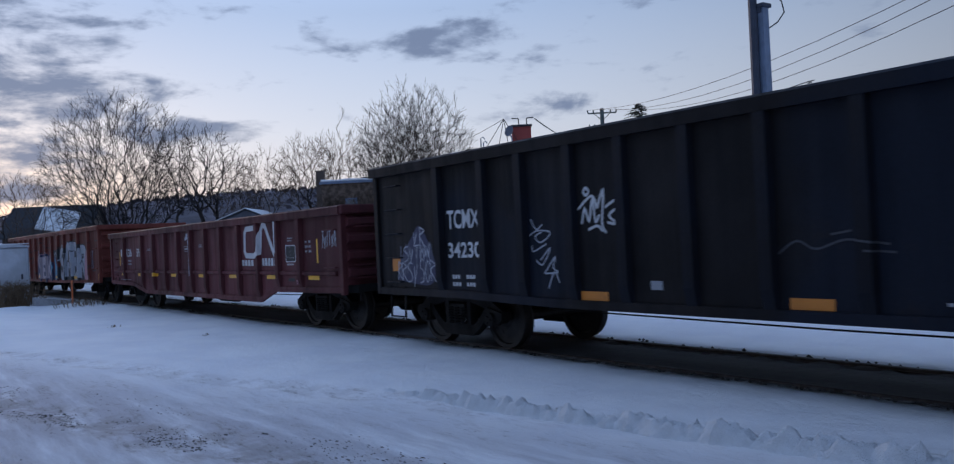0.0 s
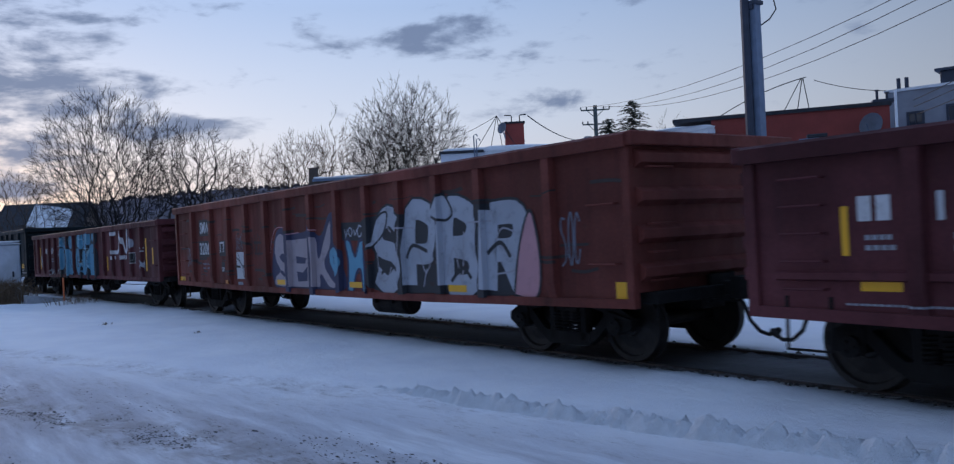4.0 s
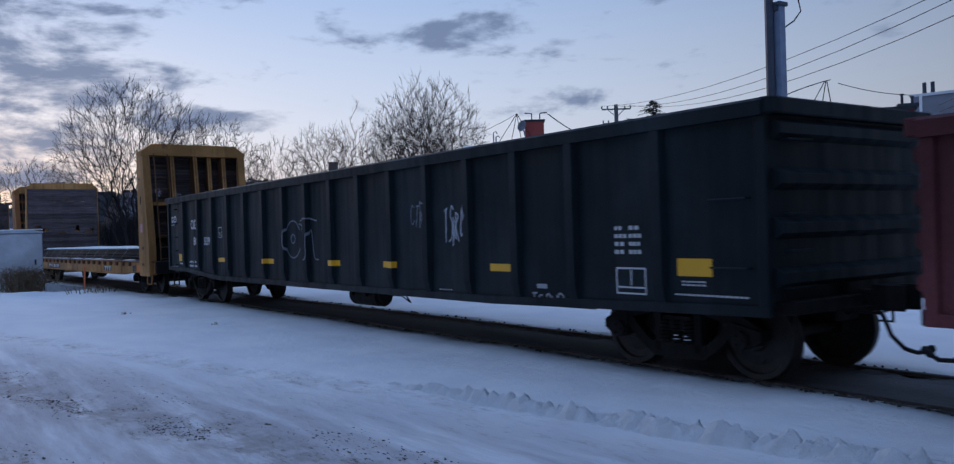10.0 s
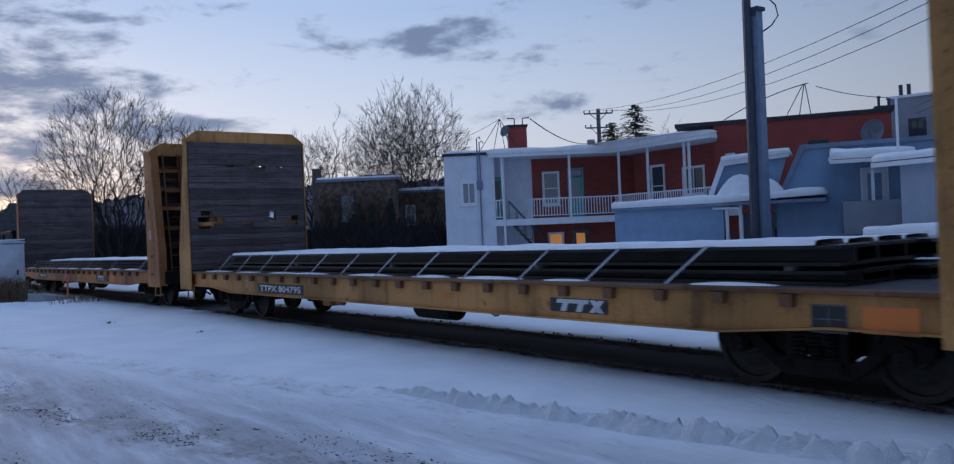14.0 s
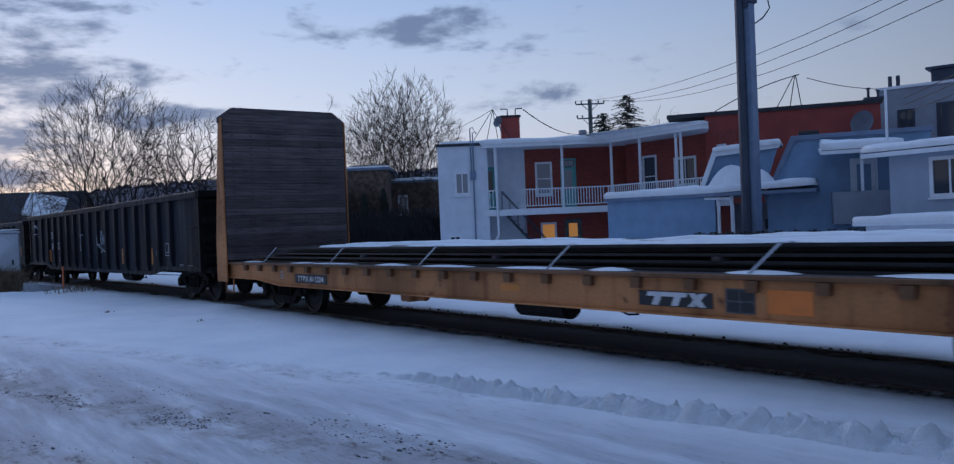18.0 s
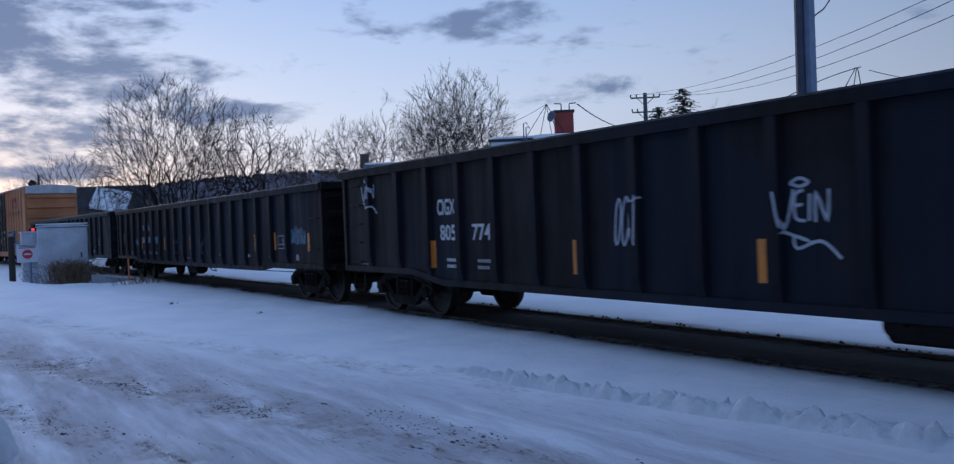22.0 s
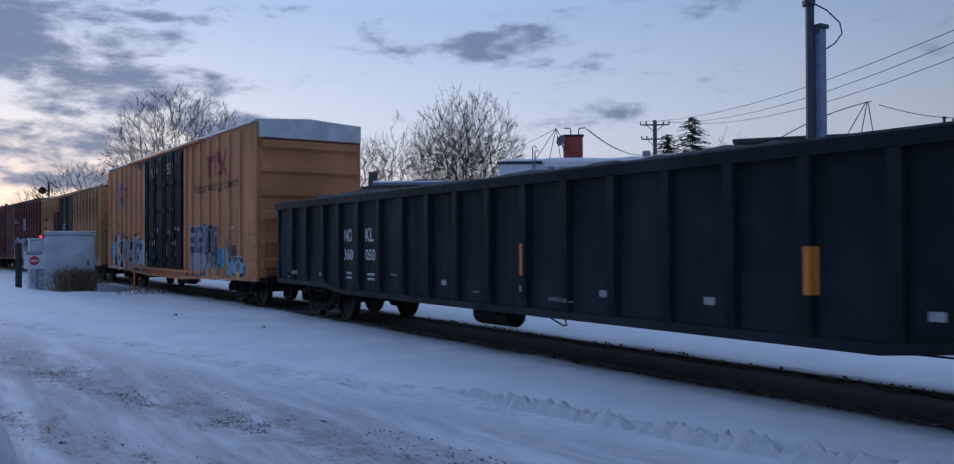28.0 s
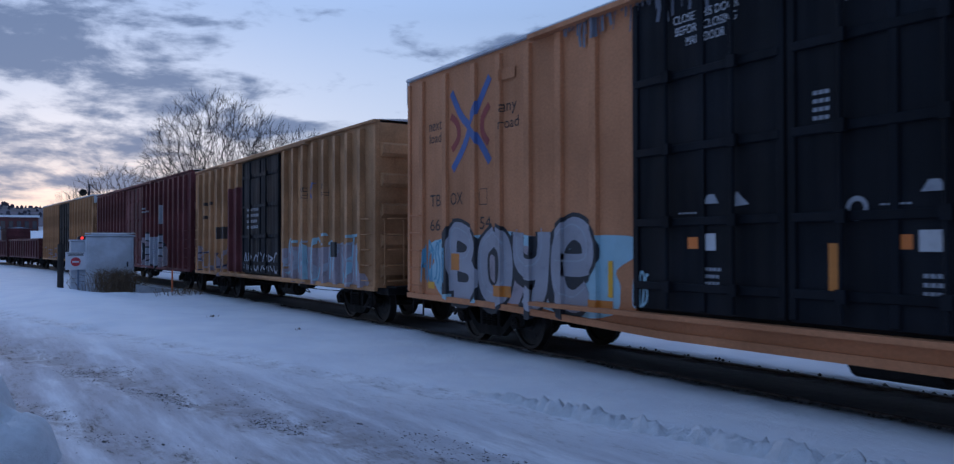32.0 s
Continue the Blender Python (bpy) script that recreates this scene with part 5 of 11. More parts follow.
def steel_load(rear, L, layers, z_base, seed, snow_at, strap_step, slant):
    """Long dark steel sections stacked on a flatcar, strapped and snowed on. Moves with its car."""
    ld = thing("steel_beam_load", "dark steel beams strapped on a flatcar, dusted with snow", "cargo", "steel loads on flatcars")
    X = lambda u: u - L / 2
    rnd = random.Random(seed)
    z = z_base
    for k, (hw, h, a, b) in enumerate(layers):
        for j in range(4):
            y0 = -hw + 2 * hw * j / 4 + 0.015
            y1 = -hw + 2 * hw * (j + 1) / 4 - 0.015
            bm = bmesh.new()
            a2, b2 = a + rnd.uniform(-0.15, 0.25), b - rnd.uniform(0, 0.4)
            m = (y0 + y1) / 2
            t = 0.035
            # wide-flange section
            pts = [(y0, z), (y1, z), (y1, z + t), (m + t / 2, z + t), (m + t / 2, z + h - t), (y1, z + h - t), (y1, z + h), (y0, z + h), (y0, z + h - t), (m - t / 2, z + h - t), (m - t / 2, z + t), (y0, z + t)]
            prism(bm, pts, "x", X(a2), X(b2))
            part("steel_beam", bm, M["steel"], ld)
        z += h + 0.045
        if k < len(layers) - 1:
            for q in range(5):
                u = a + 0.8 + (b - a - 1.6) * q / 4
                bm = bmesh.new()
                box(bm, X(u) - 0.05, X(u) + 0.05, -hw, hw, z - 0.043, z - 0.002)
                part("timber_batten", bm, M["plank"], ld)
    ztop = z - 0.045
    # broken strips of snow on the top sections
    hw = layers[-1][0]
    a, b, lay = snow_at
    nx = int((b - a) / 0.16)
    for j in range(4):
        y0, y1 = -hw + 2 * hw * j / 4 + 0.02, -hw + 2 * hw * (j + 1) / 4 - 0.02
        bm = bmesh.new()
        last = None
        for i in range(nx + 1):
            x = a + (b - a) * i / nx
            lie = noise.noise((x * 0.22, j * 3.7, seed)) + 0.5 * noise.noise((x * 0.9, j * 5.1, seed)) + lay
            if lie < 0.0 or i in (0, nx):
                last = None
                continue
            w = min(1.0, 0.35 + lie * 1.6)
            ya = y0 + (y1 - y0) * (1 - w) * (0.5 + 0.45 * noise.noise((x * 0.4, j, seed + 3)))
            yb = ya + (y1 - y0) * w
            h = min(0.05, 0.012 + lie * 0.06) * (1 + 0.4 * noise.noise((x * 3.1, j, seed)))
            row = [bm.verts.new((X(x), y, ztop + z)) for y, z in ((ya, 0.002), (ya + 0.03, h), ((ya + yb) / 2, h * 1.15), (yb - 0.03, h), (yb, 0.002))]
            if last:
                for q in range(4):
                    bm.faces.new((last[q], row[q], row[q + 1], last[q + 1]))
            last = row
        sn = part("snow_strip", bm, M["snowcap"], ld, "broken strip of wind-blown snow")
        for f in sn.data.polygons:
            f.use_smooth = True
    # straps over the near edge
    u = layers[0][2] + 1.0
    w0 = layers[0][0]
    while u < layers[0][3] - 0.6:
        bm = bmesh.new()
        y0, z0 = -1.44, 1.085
        pts = [(X(u - slant), y0, z0), (X(u), -w0 - 0.012, ztop + 0.012), (X(u), w0 + 0.012, ztop + 0.012), (X(u - slant), -y0, z0)]
        for p, q in zip(pts, pts[1:]):
            d = 0.028
            vs = [bm.verts.new((c[0] + o, c[1], c[2] + 0.004)) for c, o in ((p, -d), (p, d), (q, d), (q, -d))]
            bm.faces.new(vs)
        r = bmesh.ops.solidify(bm, geom=bm.faces[:], thickness=0.012)
        part("strap", bm, M["strap"], ld, "frosted webbing strap")
        u += strap_step
    # small drifts on the deck
    for k in range(9):
        bm = bmesh.new()
        u = 1.9 + (L - 3.8) * k / 9 + rnd.uniform(-0.4, 0.4)
        drift(bm, X(u), -1.30, 1.085, rnd.uniform(0.35, 0.9), 0.16, rnd.uniform(0.012, 0.035), seed + k)
        part("snow_drift", bm, M["snowcap"], ld)
    return ld


def drift(bm, x, y, z, rx, ry, h, seed):
    n, rings = 14, 4
    cen = bm.verts.new((x, y, z + h))
    prev = None
    for r in range(1, rings + 1):
        f = r / rings
        ring = []
        for k in range(n):
            a = 2 * math.pi * k / n
            w = 1 + 0.25 * noise.noise((math.cos(a) * 1.3, math.sin(a) * 1.3, seed * 0.7))
            ring.append(bm.verts.new((x + rx * f * w * math.cos(a), y + ry * f * w * math.sin(a), z + h * (1 - f * f))))
        for k in range(n):
            if prev is None:
                bm.faces.new((cen, ring[k], ring[(k + 1) % n]))
            else:
                bm.faces.new((prev[k], ring[k], ring[(k + 1) % n], prev[(k + 1) % n]))
        prev = ring

# ---------------------------------------------------------------- ground and track
def seam(vals):
    return sorted(set(round(v, 3) for v in vals))


def ground_z(x, y):
    """Snow surface: level with the rails beside the track, trampled lane, plough berm, heaps."""
    yc = track_y(x)
    d = abs(y - yc)
    z = -0.035
    near = min(1.0, max(0.0, (-y - 1.4) / 3.0))
    z -= 0.05 * near
    if d < 0.775:
        return -0.30
    # second track's strip lies a little lower
    if y > 1.0:
        z -= 0.06 * min(1, (y - 1.0) / 1.2)
    if abs(x) < 70 and -14 < y < 14:
        z += 0.022 * noise.noise((x * 0.9, y * 0.9, 0.3)) + 0.016 * noise.noise((x * 2.7, y * 2.7, 1.3)) + 0.010 * noise.noise((x * 5.5, y * 5.5, 3.3)) * (y < -2.2)
        # wheel ruts of the lane
        v = -x * math.sin(radians(15)) + y * math.cos(radians(15))
        for c, wd, dep in ((-3.7, 0.30, 0.04), (-1.45, 0.3, 0.03), (-5.3, 0.3, 0.035)):
            z -= dep * math.exp(-((v - c - 0.15 * noise.noise((x * 0.25, c, 0))) / wd) ** 2)
        # crest between lane and track on the far left
        z += 0.30 * math.exp(-((x + 31) / 7.0) ** 2 - ((y + 6.6) / 1.6) ** 2) + 0.10 * math.exp(-((x + 25) / 6.0) ** 2 - ((y + 4.8) / 1.0) ** 2)
        z += 0.12 * max(0.0, noise.noise((x * 0.55, y * 0.7, 4.0))) * min(1, max(0, (-x - 12) / 10))
    elif y > 14:
        z += min(1.2, (y - 14) * 0.01)
    return z


def make_ground():
    xs = [-1800, -1200, -800, -560, -400, -300, -230, -180, -150, -125, -105, -90]
    xs += [-80 + 1.0 * i for i in range(45)] + [-35 + 0.25 * i for i in range(64)] + [-19 + 0.125 * i for i in range(160)] + [1 + 0.4 * i for i in range(25)]
    xs += [12, 16, 22, 30, 42, 60, 85, 120, 170, 260, 400, 700, 1200, 1800]
    ys = [-1800, -1000, -600, -350, -220, -140, -90, -60, -42, -30, -22, -17] + [-14 + 0.4 * i for i in range(10)] + [-10 + 0.1 * i for i in range(90)]
    ys += [-0.79, -0.76, 0.76, 0.79] + [1.3 + 0.35 * i for i in range(37)] + [15, 17, 20, 25, 32, 42, 60, 90, 140, 220, 350, 600, 1000, 1800]
    xs, ys = seam(xs), seam(ys)
    verts, faces = [], []
    for x in xs:
        # lines close to the track follow its curve
        yc = track_y(max(x, -220))
        for y in ys:
            k = max(0.0, 1 - max(0.0, abs(y) - 2.0) / 25.0)
            yy = y + yc * k
            verts.append((x, yy, ground_z(x, yy)))
    n = len(ys)
    for i in range(len(xs) - 1):
        for j in range(n - 1):
            faces.append((i * n + j, (i + 1) * n + j, (i + 1) * n + j + 1, i * n + j + 1))
    me = bpy.data.meshes.new("ground")
    me.from_pydata(verts, [], faces)
    me.polygons.foreach_set("use_smooth", [True] * len(me.polygons))
    me.materials.append(M["snow"])
    g = new("ground", me)
    return tagged(g, "snow-covered ground with a trampled sandy lane", "ground", kind="structure")


def track_x():
    return [-230 + 2.0 * i for i in range(90)] + [-50 + 1.0 * i for i in range(56)] + [6 + 6.0 * i for i in range(44)]


def sweep(name, pts, material, parent=None, x_list=None, centre=track_y):
    """Sweep a (y, z) outline along the track."""
    xs = x_list or track_x()
    verts, faces = [], []
    n = len(pts)
    for x in xs:
        c = centre(x)
        verts += [(x, c + y, z) for y, z in pts]
    for i in range(len(xs) - 1):
        for j in range(n):
            k = (j + 1) % n
            faces.append((i * n + j, (i + 1) * n + j, (i + 1) * n + k, i * n + k))
    me = bpy.data.meshes.new(name)
    me.from_pydata(verts, [], faces)
    me.update()
    me.materials.append(material)
    ob = new(name, me)
    if parent:
        ob.parent = parent
    return ob


def rail_outline(y):
    return [(y - 0.07, -0.17), (y + 0.07, -0.17), (y + 0.07, -0.155), (y + 0.012, -0.135), (y + 0.012, -0.045), (y + 0.036, -0.035), (y + 0.036, -0.006), (y + 0.028, 0.0), (y - 0.028, 0.0), (y - 0.036, -0.006), (y - 0.036, -0.035), (y - 0.012, -0.045), (y - 0.012, -0.135), (y - 0.07, -0.155)]


def make_track():
    bed = thing("railway_track", "main line track in dark salted ballast between banks of snow", "track", kind="structure")
    rnd = random.Random(4)
    # ballast bed with uneven stones
    verts, faces = [], []
    xs = [-230 + 2 * i for i in range(95)] + [-40 + 0.12 * i for i in range(390)] + [6.8 + 6 * i for i in range(44)]
    ys = [-0.86, -0.83, -0.80, -0.76, -0.70, -0.64, -0.5, -0.25, 0, 0.25, 0.5, 0.62, 0.68, 0.74, 0.79, 0.83, 0.87]
    for x in xs:
        for y in ys:
            edge = min(1.0, max(0.0, (abs(y) - 0.55) / 0.12))
            z = -0.055 + (0.004 + 0.026 * edge) * rnd.uniform(-1, 1) + 0.012 * edge
            verts.append((x, track_y(x) + y + rnd.uniform(-0.02, 0.02), z))
    n = len(ys)
    for i in range(len(xs) - 1):
        for j in range(n - 1):
            faces.append((i * n + j, (i + 1) * n + j, (i + 1) * n + j + 1, i * n + j + 1))
    me = bpy.data.meshes.new("ballast")
    me.from_pydata(verts, [], faces)
    me.materials.append(M["gravel"])
    b = new("ballast", me)
    b.parent = bed
    for s in (-1, 1):
        r = sweep("rail", rail_outline(s * 0.755), M["rail"], bed)
        sweep("running_surface", [(s * 0.755 - 0.024, 0.0015), (s * 0.755 + 0.024, 0.0015), (s * 0.755 + 0.024, 0.003), (s * 0.755 - 0.024, 0.003)], M["railtop"], r)
    # loose stones scattered along both edges
    verts, faces = [], []
    for k in range(2600):
        s = rnd.choice((-1, 1))
        x = rnd.uniform(-34, 4)
        y = track_y(x) + ((-0.78 - abs(rnd.gauss(0, 0.06))) if s < 0 else (0.76 + abs(rnd.gauss(0, 0.10))))
        r = rnd.uniform(0.012, 0.04)
        z = ground_z(x, y + 0.0) + r * 0.4 if abs(y - track_y(x)) > 0.86 else -0.035
        i0 = len(verts)
        for dx, dy, dz in ((1, 0, 0), (-1, 0, 0), (0, 1, 0), (0, -1, 0), (0, 0, 1), (0, 0, -1)):
            q = r * rnd.uniform(0.7, 1.3)
            verts.append((x + dx * q, y + dy * q, z + dz * q * 0.7))
        for f in ((0, 2, 4), (2, 1, 4), (1, 3, 4), (3, 0, 4), (2, 0, 5), (1, 2, 5), (3, 1, 5), (0, 3, 5)):
            faces.append(tuple(i0 + q for q in f))
    me = bpy.data.meshes.new("loose_stones")
    me.from_pydata(verts, [], faces)
    me.materials.append(M["stone"])
    st = new("loose_stones", me)
    tagged(st, "dark stones scattered on the snow beside the rails", "stones", kind="stuff")
    # the second track, nearly buried
    side = thing("siding_track", "snow-buried second track with only the rail heads showing", "track", kind="structure")
    cen = lambda x: 4.62 - 0.154 * (x + 17.85) if x > -60 else 4.62 - 0.154 * (-42.15)
    xs = [-60 + 1.5 * i for i in range(25)]
    cen2 = lambda x: min(11.0, max(1.9, cen(x)))
    sweep("rail", [(-0.775, -0.2), (-0.735, -0.2), (-0.735, -0.083), (-0.775, -0.083)], M["rail"], side, xs, lambda x: cen2(x) + 0.2)
    return bed


make_ground()
make_track()


def snow_pile(name, label, x0, x1, y0, y1, step, height):
    """A heap lying on the ground: a fine sheet raised by height(x, y)."""
    nx, ny = int((x1 - x0) / step), int((y1 - y0) / step)
    V, F = [], []
    for i in range(nx + 1):
        for j in range(ny + 1):
            x, y = x0 + i * step, y0 + j * step
            V.append((x, y, ground_z(x, y) - 0.05 + height(x, y)))
    for i in range(nx):
        for j in range(ny):
            k = i * (ny + 1) + j
            F.append((k, k + ny + 1, k + ny + 2, k + 1))
    me = bpy.data.meshes.new(name)
    me.from_pydata(V, [], F)
    me.polygons.foreach_set("use_smooth", [True] * len(me.polygons))
    me.materials.append(M["snow_clods"])
    tagged(new(name, me), label, "snow", kind="stuff")


def berm_height(x, y):
    """Crumbled snow pushed up by a plough blade: rounded clods along a line."""
    t = (x + 9.6) / 6.6
    d = y - (-3.68 + 0.148 * (x + 9.4))
    w = 0.10 + 0.06 * max(0, t)
    ridge = math.exp(-(abs(d) / w) ** 2.4)
    ends = max(0.0, min(1, (t + 0.05) / 0.3)) * max(0.0, min(1, (1.28 - t) / 0.2))
    clods = 0.5 * noise.noise((x * 3.1, y * 3, 2)) + 0.5 * noise.noise((x * 7.5, y * 7, 5)) + 0.55 * noise.noise((x * 13, y * 13, 8)) + 0.2 * noise.noise((x * 24, y * 24, 4))
    return ends * (ridge * (0.115 + 0.06 * t) * (1 + 0.95 * max(-0.8, min(0.7, clods))) + 0.04 * max(0, clods) * math.exp(-((d + 0.25) / 0.35) ** 2))


def heap_height(x, y):
    """Shovelled snow thrown up beside the lane: a few slumped blocks."""
    h = 0.0
    for cx, cy, rx, ry, k in ((-11.2, -9.35, 2.0, 0.75, 0.78), (-8.35, -8.85, 0.75, 0.52, 0.50), (-9.3, -9.6, 1.2, 0.7, 0.62), (-7.2, -9.35, 0.8, 0.6, 0.38), (-13.8, -9.4, 1.6, 0.6, 0.4)):
        d = ((x - cx) / rx) ** 2 + ((y - cy) / ry) ** 2 + 0.25 * noise.noise((x * 1.4, y * 1.4, cx))
        h = max(h, k * max(0.0, 1 - d) ** 0.7 if d > 0 else k)
    return h * (1 + 0.4 * noise.noise((x * 1.7, y * 1.9, 7)) + 0.28 * noise.noise((x * 4, y * 4.4, 9)) + 0.14 * noise.noise((x * 9, y * 9, 3)))


snow_pile("snow_berm", "low ridge of crumbled snow left by a plough", -10.2, -1.0, -4.4, -2.0, 0.028, berm_height)
snow_pile("snow_heap", "shovelled snow heap beside the lane", -15.6, -5.9, -10.4, -8.1, 0.045, heap_height)


def lane_grit():
    """Dark clods of sand and ice lying in the wheel tracks of the lane."""
    rnd = random.Random(19)
    V, F = [], []
    c, sn = math.cos(radians(15)), math.sin(radians(15))
    for k in range(7000):
        u = rnd.uniform(-15.5, -1.5)
        v = rnd.choice((-3.8, -3.8, -3.95, -5.3, -3.3)) + rnd.gauss(0, 0.16)
        if noise.noise((u * 0.55, v * 1.6, 3.0)) + 0.4 * noise.noise((u * 2.1, v * 4, 1.0)) < 0.10:
            continue
        x, y = u * c - v * sn, u * sn + v * c
        r = abs(rnd.gauss(0, 0.0055)) + 0.003
        z = ground_z(x, y) + r * 0.1
        i = len(V)
        for dx, dy, dz in ((1, 0, 0), (-1, 0, 0), (0, 1, 0), (0, -1, 0), (0, 0, 1)):
            q = r * rnd.uniform(0.6, 1.5)
            V.append((x + dx * q * 2.2, y + dy * q, z + dz * q * 0.5))
        for f in ((0, 2, 4), (2, 1, 4), (1, 3, 4), (3, 0, 4)):
            F.append(tuple(i + q for q in f))
    me = bpy.data.meshes.new("lane_grit")
    me.from_pydata(V, [], F)
    me.materials.append(M["stone"])
    tagged(new("lane_grit", me), "dark grit scattered along the wheel tracks", "grit", kind="stuff")


lane_grit()


def spaced(a, b, n):
    return [a + (b - a) * i / (n - 1) for i in range(n)]


P66 = lambda lo, hi, L: [(0, hi), (2.9, hi), (3.9, lo), (L - 3.9, lo), (L - 2.9, hi), (L, hi)]
# car 1
L1 = 20.1
s1 = gondola("tall black steel gondola car with chalky graffiti", -12.87, L1, 2.93, [(0, 0.81), (2.4, 0.80), (4.6, 0.74), (L1 - 4.6, 0.72), (L1 - 2.4, 0.80), (L1, 0.81)],
             [1.96, 3.1, 3.95, 4.92, 5.8, 6.75, 7.7, 8.7, 9.7, 10.7, 11.7, 12.7, 13.7, 14.7, 15.7, 16.6, 17.5, 18.5], "black2", 1.75)
# car 2
L2 = 16.23
s2 = gondola("brown steel gondola car with white rail company emblem", -30.37, L2, 2.39, [(0, 0.74), (2.6, 0.70), (3.9, 0.50), (12.4, 0.50), (13.2, 0.74), (L2, 0.78)],
             [1.66, 3.6, 4.75, 5.85, 6.95, 8.0, 9.06, 10.12, 11.25, 12.35, 13.4, 14.45], "brown", 1.7, belt=1.14)
# car 3
L3 = 16.12
s3 = gondola("red oxide gondola car covered in graffiti", -48.03, L3, 2.75, [(0, 0.74), (2.4, 0.71), (5.0, 0.68), (L3 - 5.0, 0.68), (L3 - 2.4, 0.71), (L3, 0.74)],
             [1.34, 2.65] + spaced(3.75, 13.3, 10) + [14.75], "oxide", 1.6, gear=(1.2, -3.1))
# car 4
L4 = 16.48
s4 = gondola("brown gondola car with large sky-blue graffiti", -66.04, L4, 2.53, [(0, 0.80), (2.6, 0.81), (5.0, 0.82), (L4 - 2.6, 0.80), (L4, 0.79)],
             [0.91] + spaced(1.93, 14.9, 14), "brown", 1.65)
# car 5
L5 = 20.12
s5 = gondola("blue-black steel gondola car with yellow reflector patches", -87.68, L5, 2.92, [(0, 0.86), (1.6, 0.84), (4.2, 0.68), (15.6, 0.68), (17.9, 0.73), (L5, 0.77)],
             [1.5] + spaced(2.75, 17.3, 14) + [18.72], "black", 1.55)
# flatcars
L6 = 20.57
s6 = flatcar("ochre bulkhead flatcar carrying dark steel beams", -109.77, L6, "ochre", "yellow",
             (1.12, 0.88, False, {13: [(-1.05, -0.92, 0.3), (-0.5, -0.3, 0.3), (0.7, 0.85, 0.3)], 14: [(-1.1, -0.9, 0.0), (-0.62, -0.45, 0.0), (0.6, 0.8, 0.0), (1.1, 1.3, 0.0)], 6: [(-0.5, 0.2, 0.0)]},
              {7: [(-1.36, -0.95, 0.0), (-0.2, 0.1, 0.7), (1.0, 1.36, 0.4)], 8: [(-1.38, -0.7, 0.0), (0.55, 0.75, 0.0), (1.2, 1.4, 0.2)], 9: [(-1.3, -1.0, 0.3), (0.58, 0.72, 0.0)], 17: [(-0.6, -0.3, 0.75), (0.2, 0.5, 0.75), (0.8, 1.0, 0.75)], 18: [(0.05, 0.2, 0.7)]}))
L7 = 20.40
s7 = flatcar("yellow bulkhead flatcar with weathered plank ends and steel", -131.93, L7, "rustyellow", "plank", (0.98, 0.63, True, {}, {}))
# cars 8 to 10
L8 = 20.03
s8 = gondola("sooty black gondola car with upright amber reflectors", -153.35, L8, 2.88, P66(0.66, 0.82, L8), [1.2, 2.4] + spaced(3.5, 16.9, 14) + [17.9], "black2", 1.75, gear=(1.5, 3.4))
L9 = 20.29
s9 = gondola("sooty black gondola car with teal graffiti patch", -174.79, L9, 2.74, P66(0.68, 0.80, L9), [0.83, 1.82, 2.81] + spaced(3.79, 17.2, 15) + [18.2], "black2", 1.75, gear=(-2.1, 0.4))
L10 = 19.95
s10 = gondola("sooty black gondola car with heaped dark load", -196.0, L10, 2.77, P66(0.67, 0.78, L10), [1.06, 1.95, 2.95] + spaced(3.79, 17.2, 15) + [18.2], "black", 1.75, load=0.32, gear=(-1.75, 0.2))
# boxcars
L11 = 18.65
s11 = boxcar("tall ochre high-cube boxcar with black plug doors", -216.17, L11, 5.02, [(0, 0.74), (3.0, 0.72), (7.4, 0.58), (11.2, 0.58), (15.6, 0.72), (L11, 0.74)],
             [0.62, 1.56, 2.6, 3.42, 4.27, 5.1, 5.92] + [12.1, 12.75, 13.62, 14.55, 15.46, 16.42, 17.35], (6.76, 11.68), "yellow", 2.4, proud=0.06)
L12 = 15.57
s12 = boxcar("mustard boxcar with dark sliding door and faded graffiti", -233.34, L12, 4.44, [(0, 0.78), (L12, 0.78)], spaced(0.7, 5.6, 7) + spaced(9.9, 14.9, 8), (5.95, 9.4), "yellow2", 2.0, doors=1, silver=False)
L13 = 20.1
s13 = boxcar("maroon boxcar with graffiti along its lower side", -254.25, L13, 4.6, [(0, 0.78), (L13, 0.78)], spaced(0.7, 7.9, 10) + spaced(12.2, 19.4, 10), (8.3, 11.8), "maroon", 2.2, doors=2, doorpaint="maroon", silver=False)
L14 = 19.0
s14 = boxcar("mustard boxcar with dark door far down the train", -274.5, L14, 4.75, [(0, 0.78), (L14, 0.78)], spaced(0.7, 7.1, 8) + spaced(11.9, 18.3, 8), (7.6, 11.3), "yellow2", 2.2, doors=2)
L15 = 15.5
s15 = gondola("low dark gondola car far down the train", -291.9, L15, 2.4, [(0, 0.78), (L15, 0.78)], spaced(1.2, 14.3, 12), "brown", 1.7)
s16 = gondola("low brown gondola car at the tail of the view", -308.7, L15, 2.4, [(0, 0.78), (L15, 0.78)], spaced(1.2, 14.3, 12), "brown", 1.7)

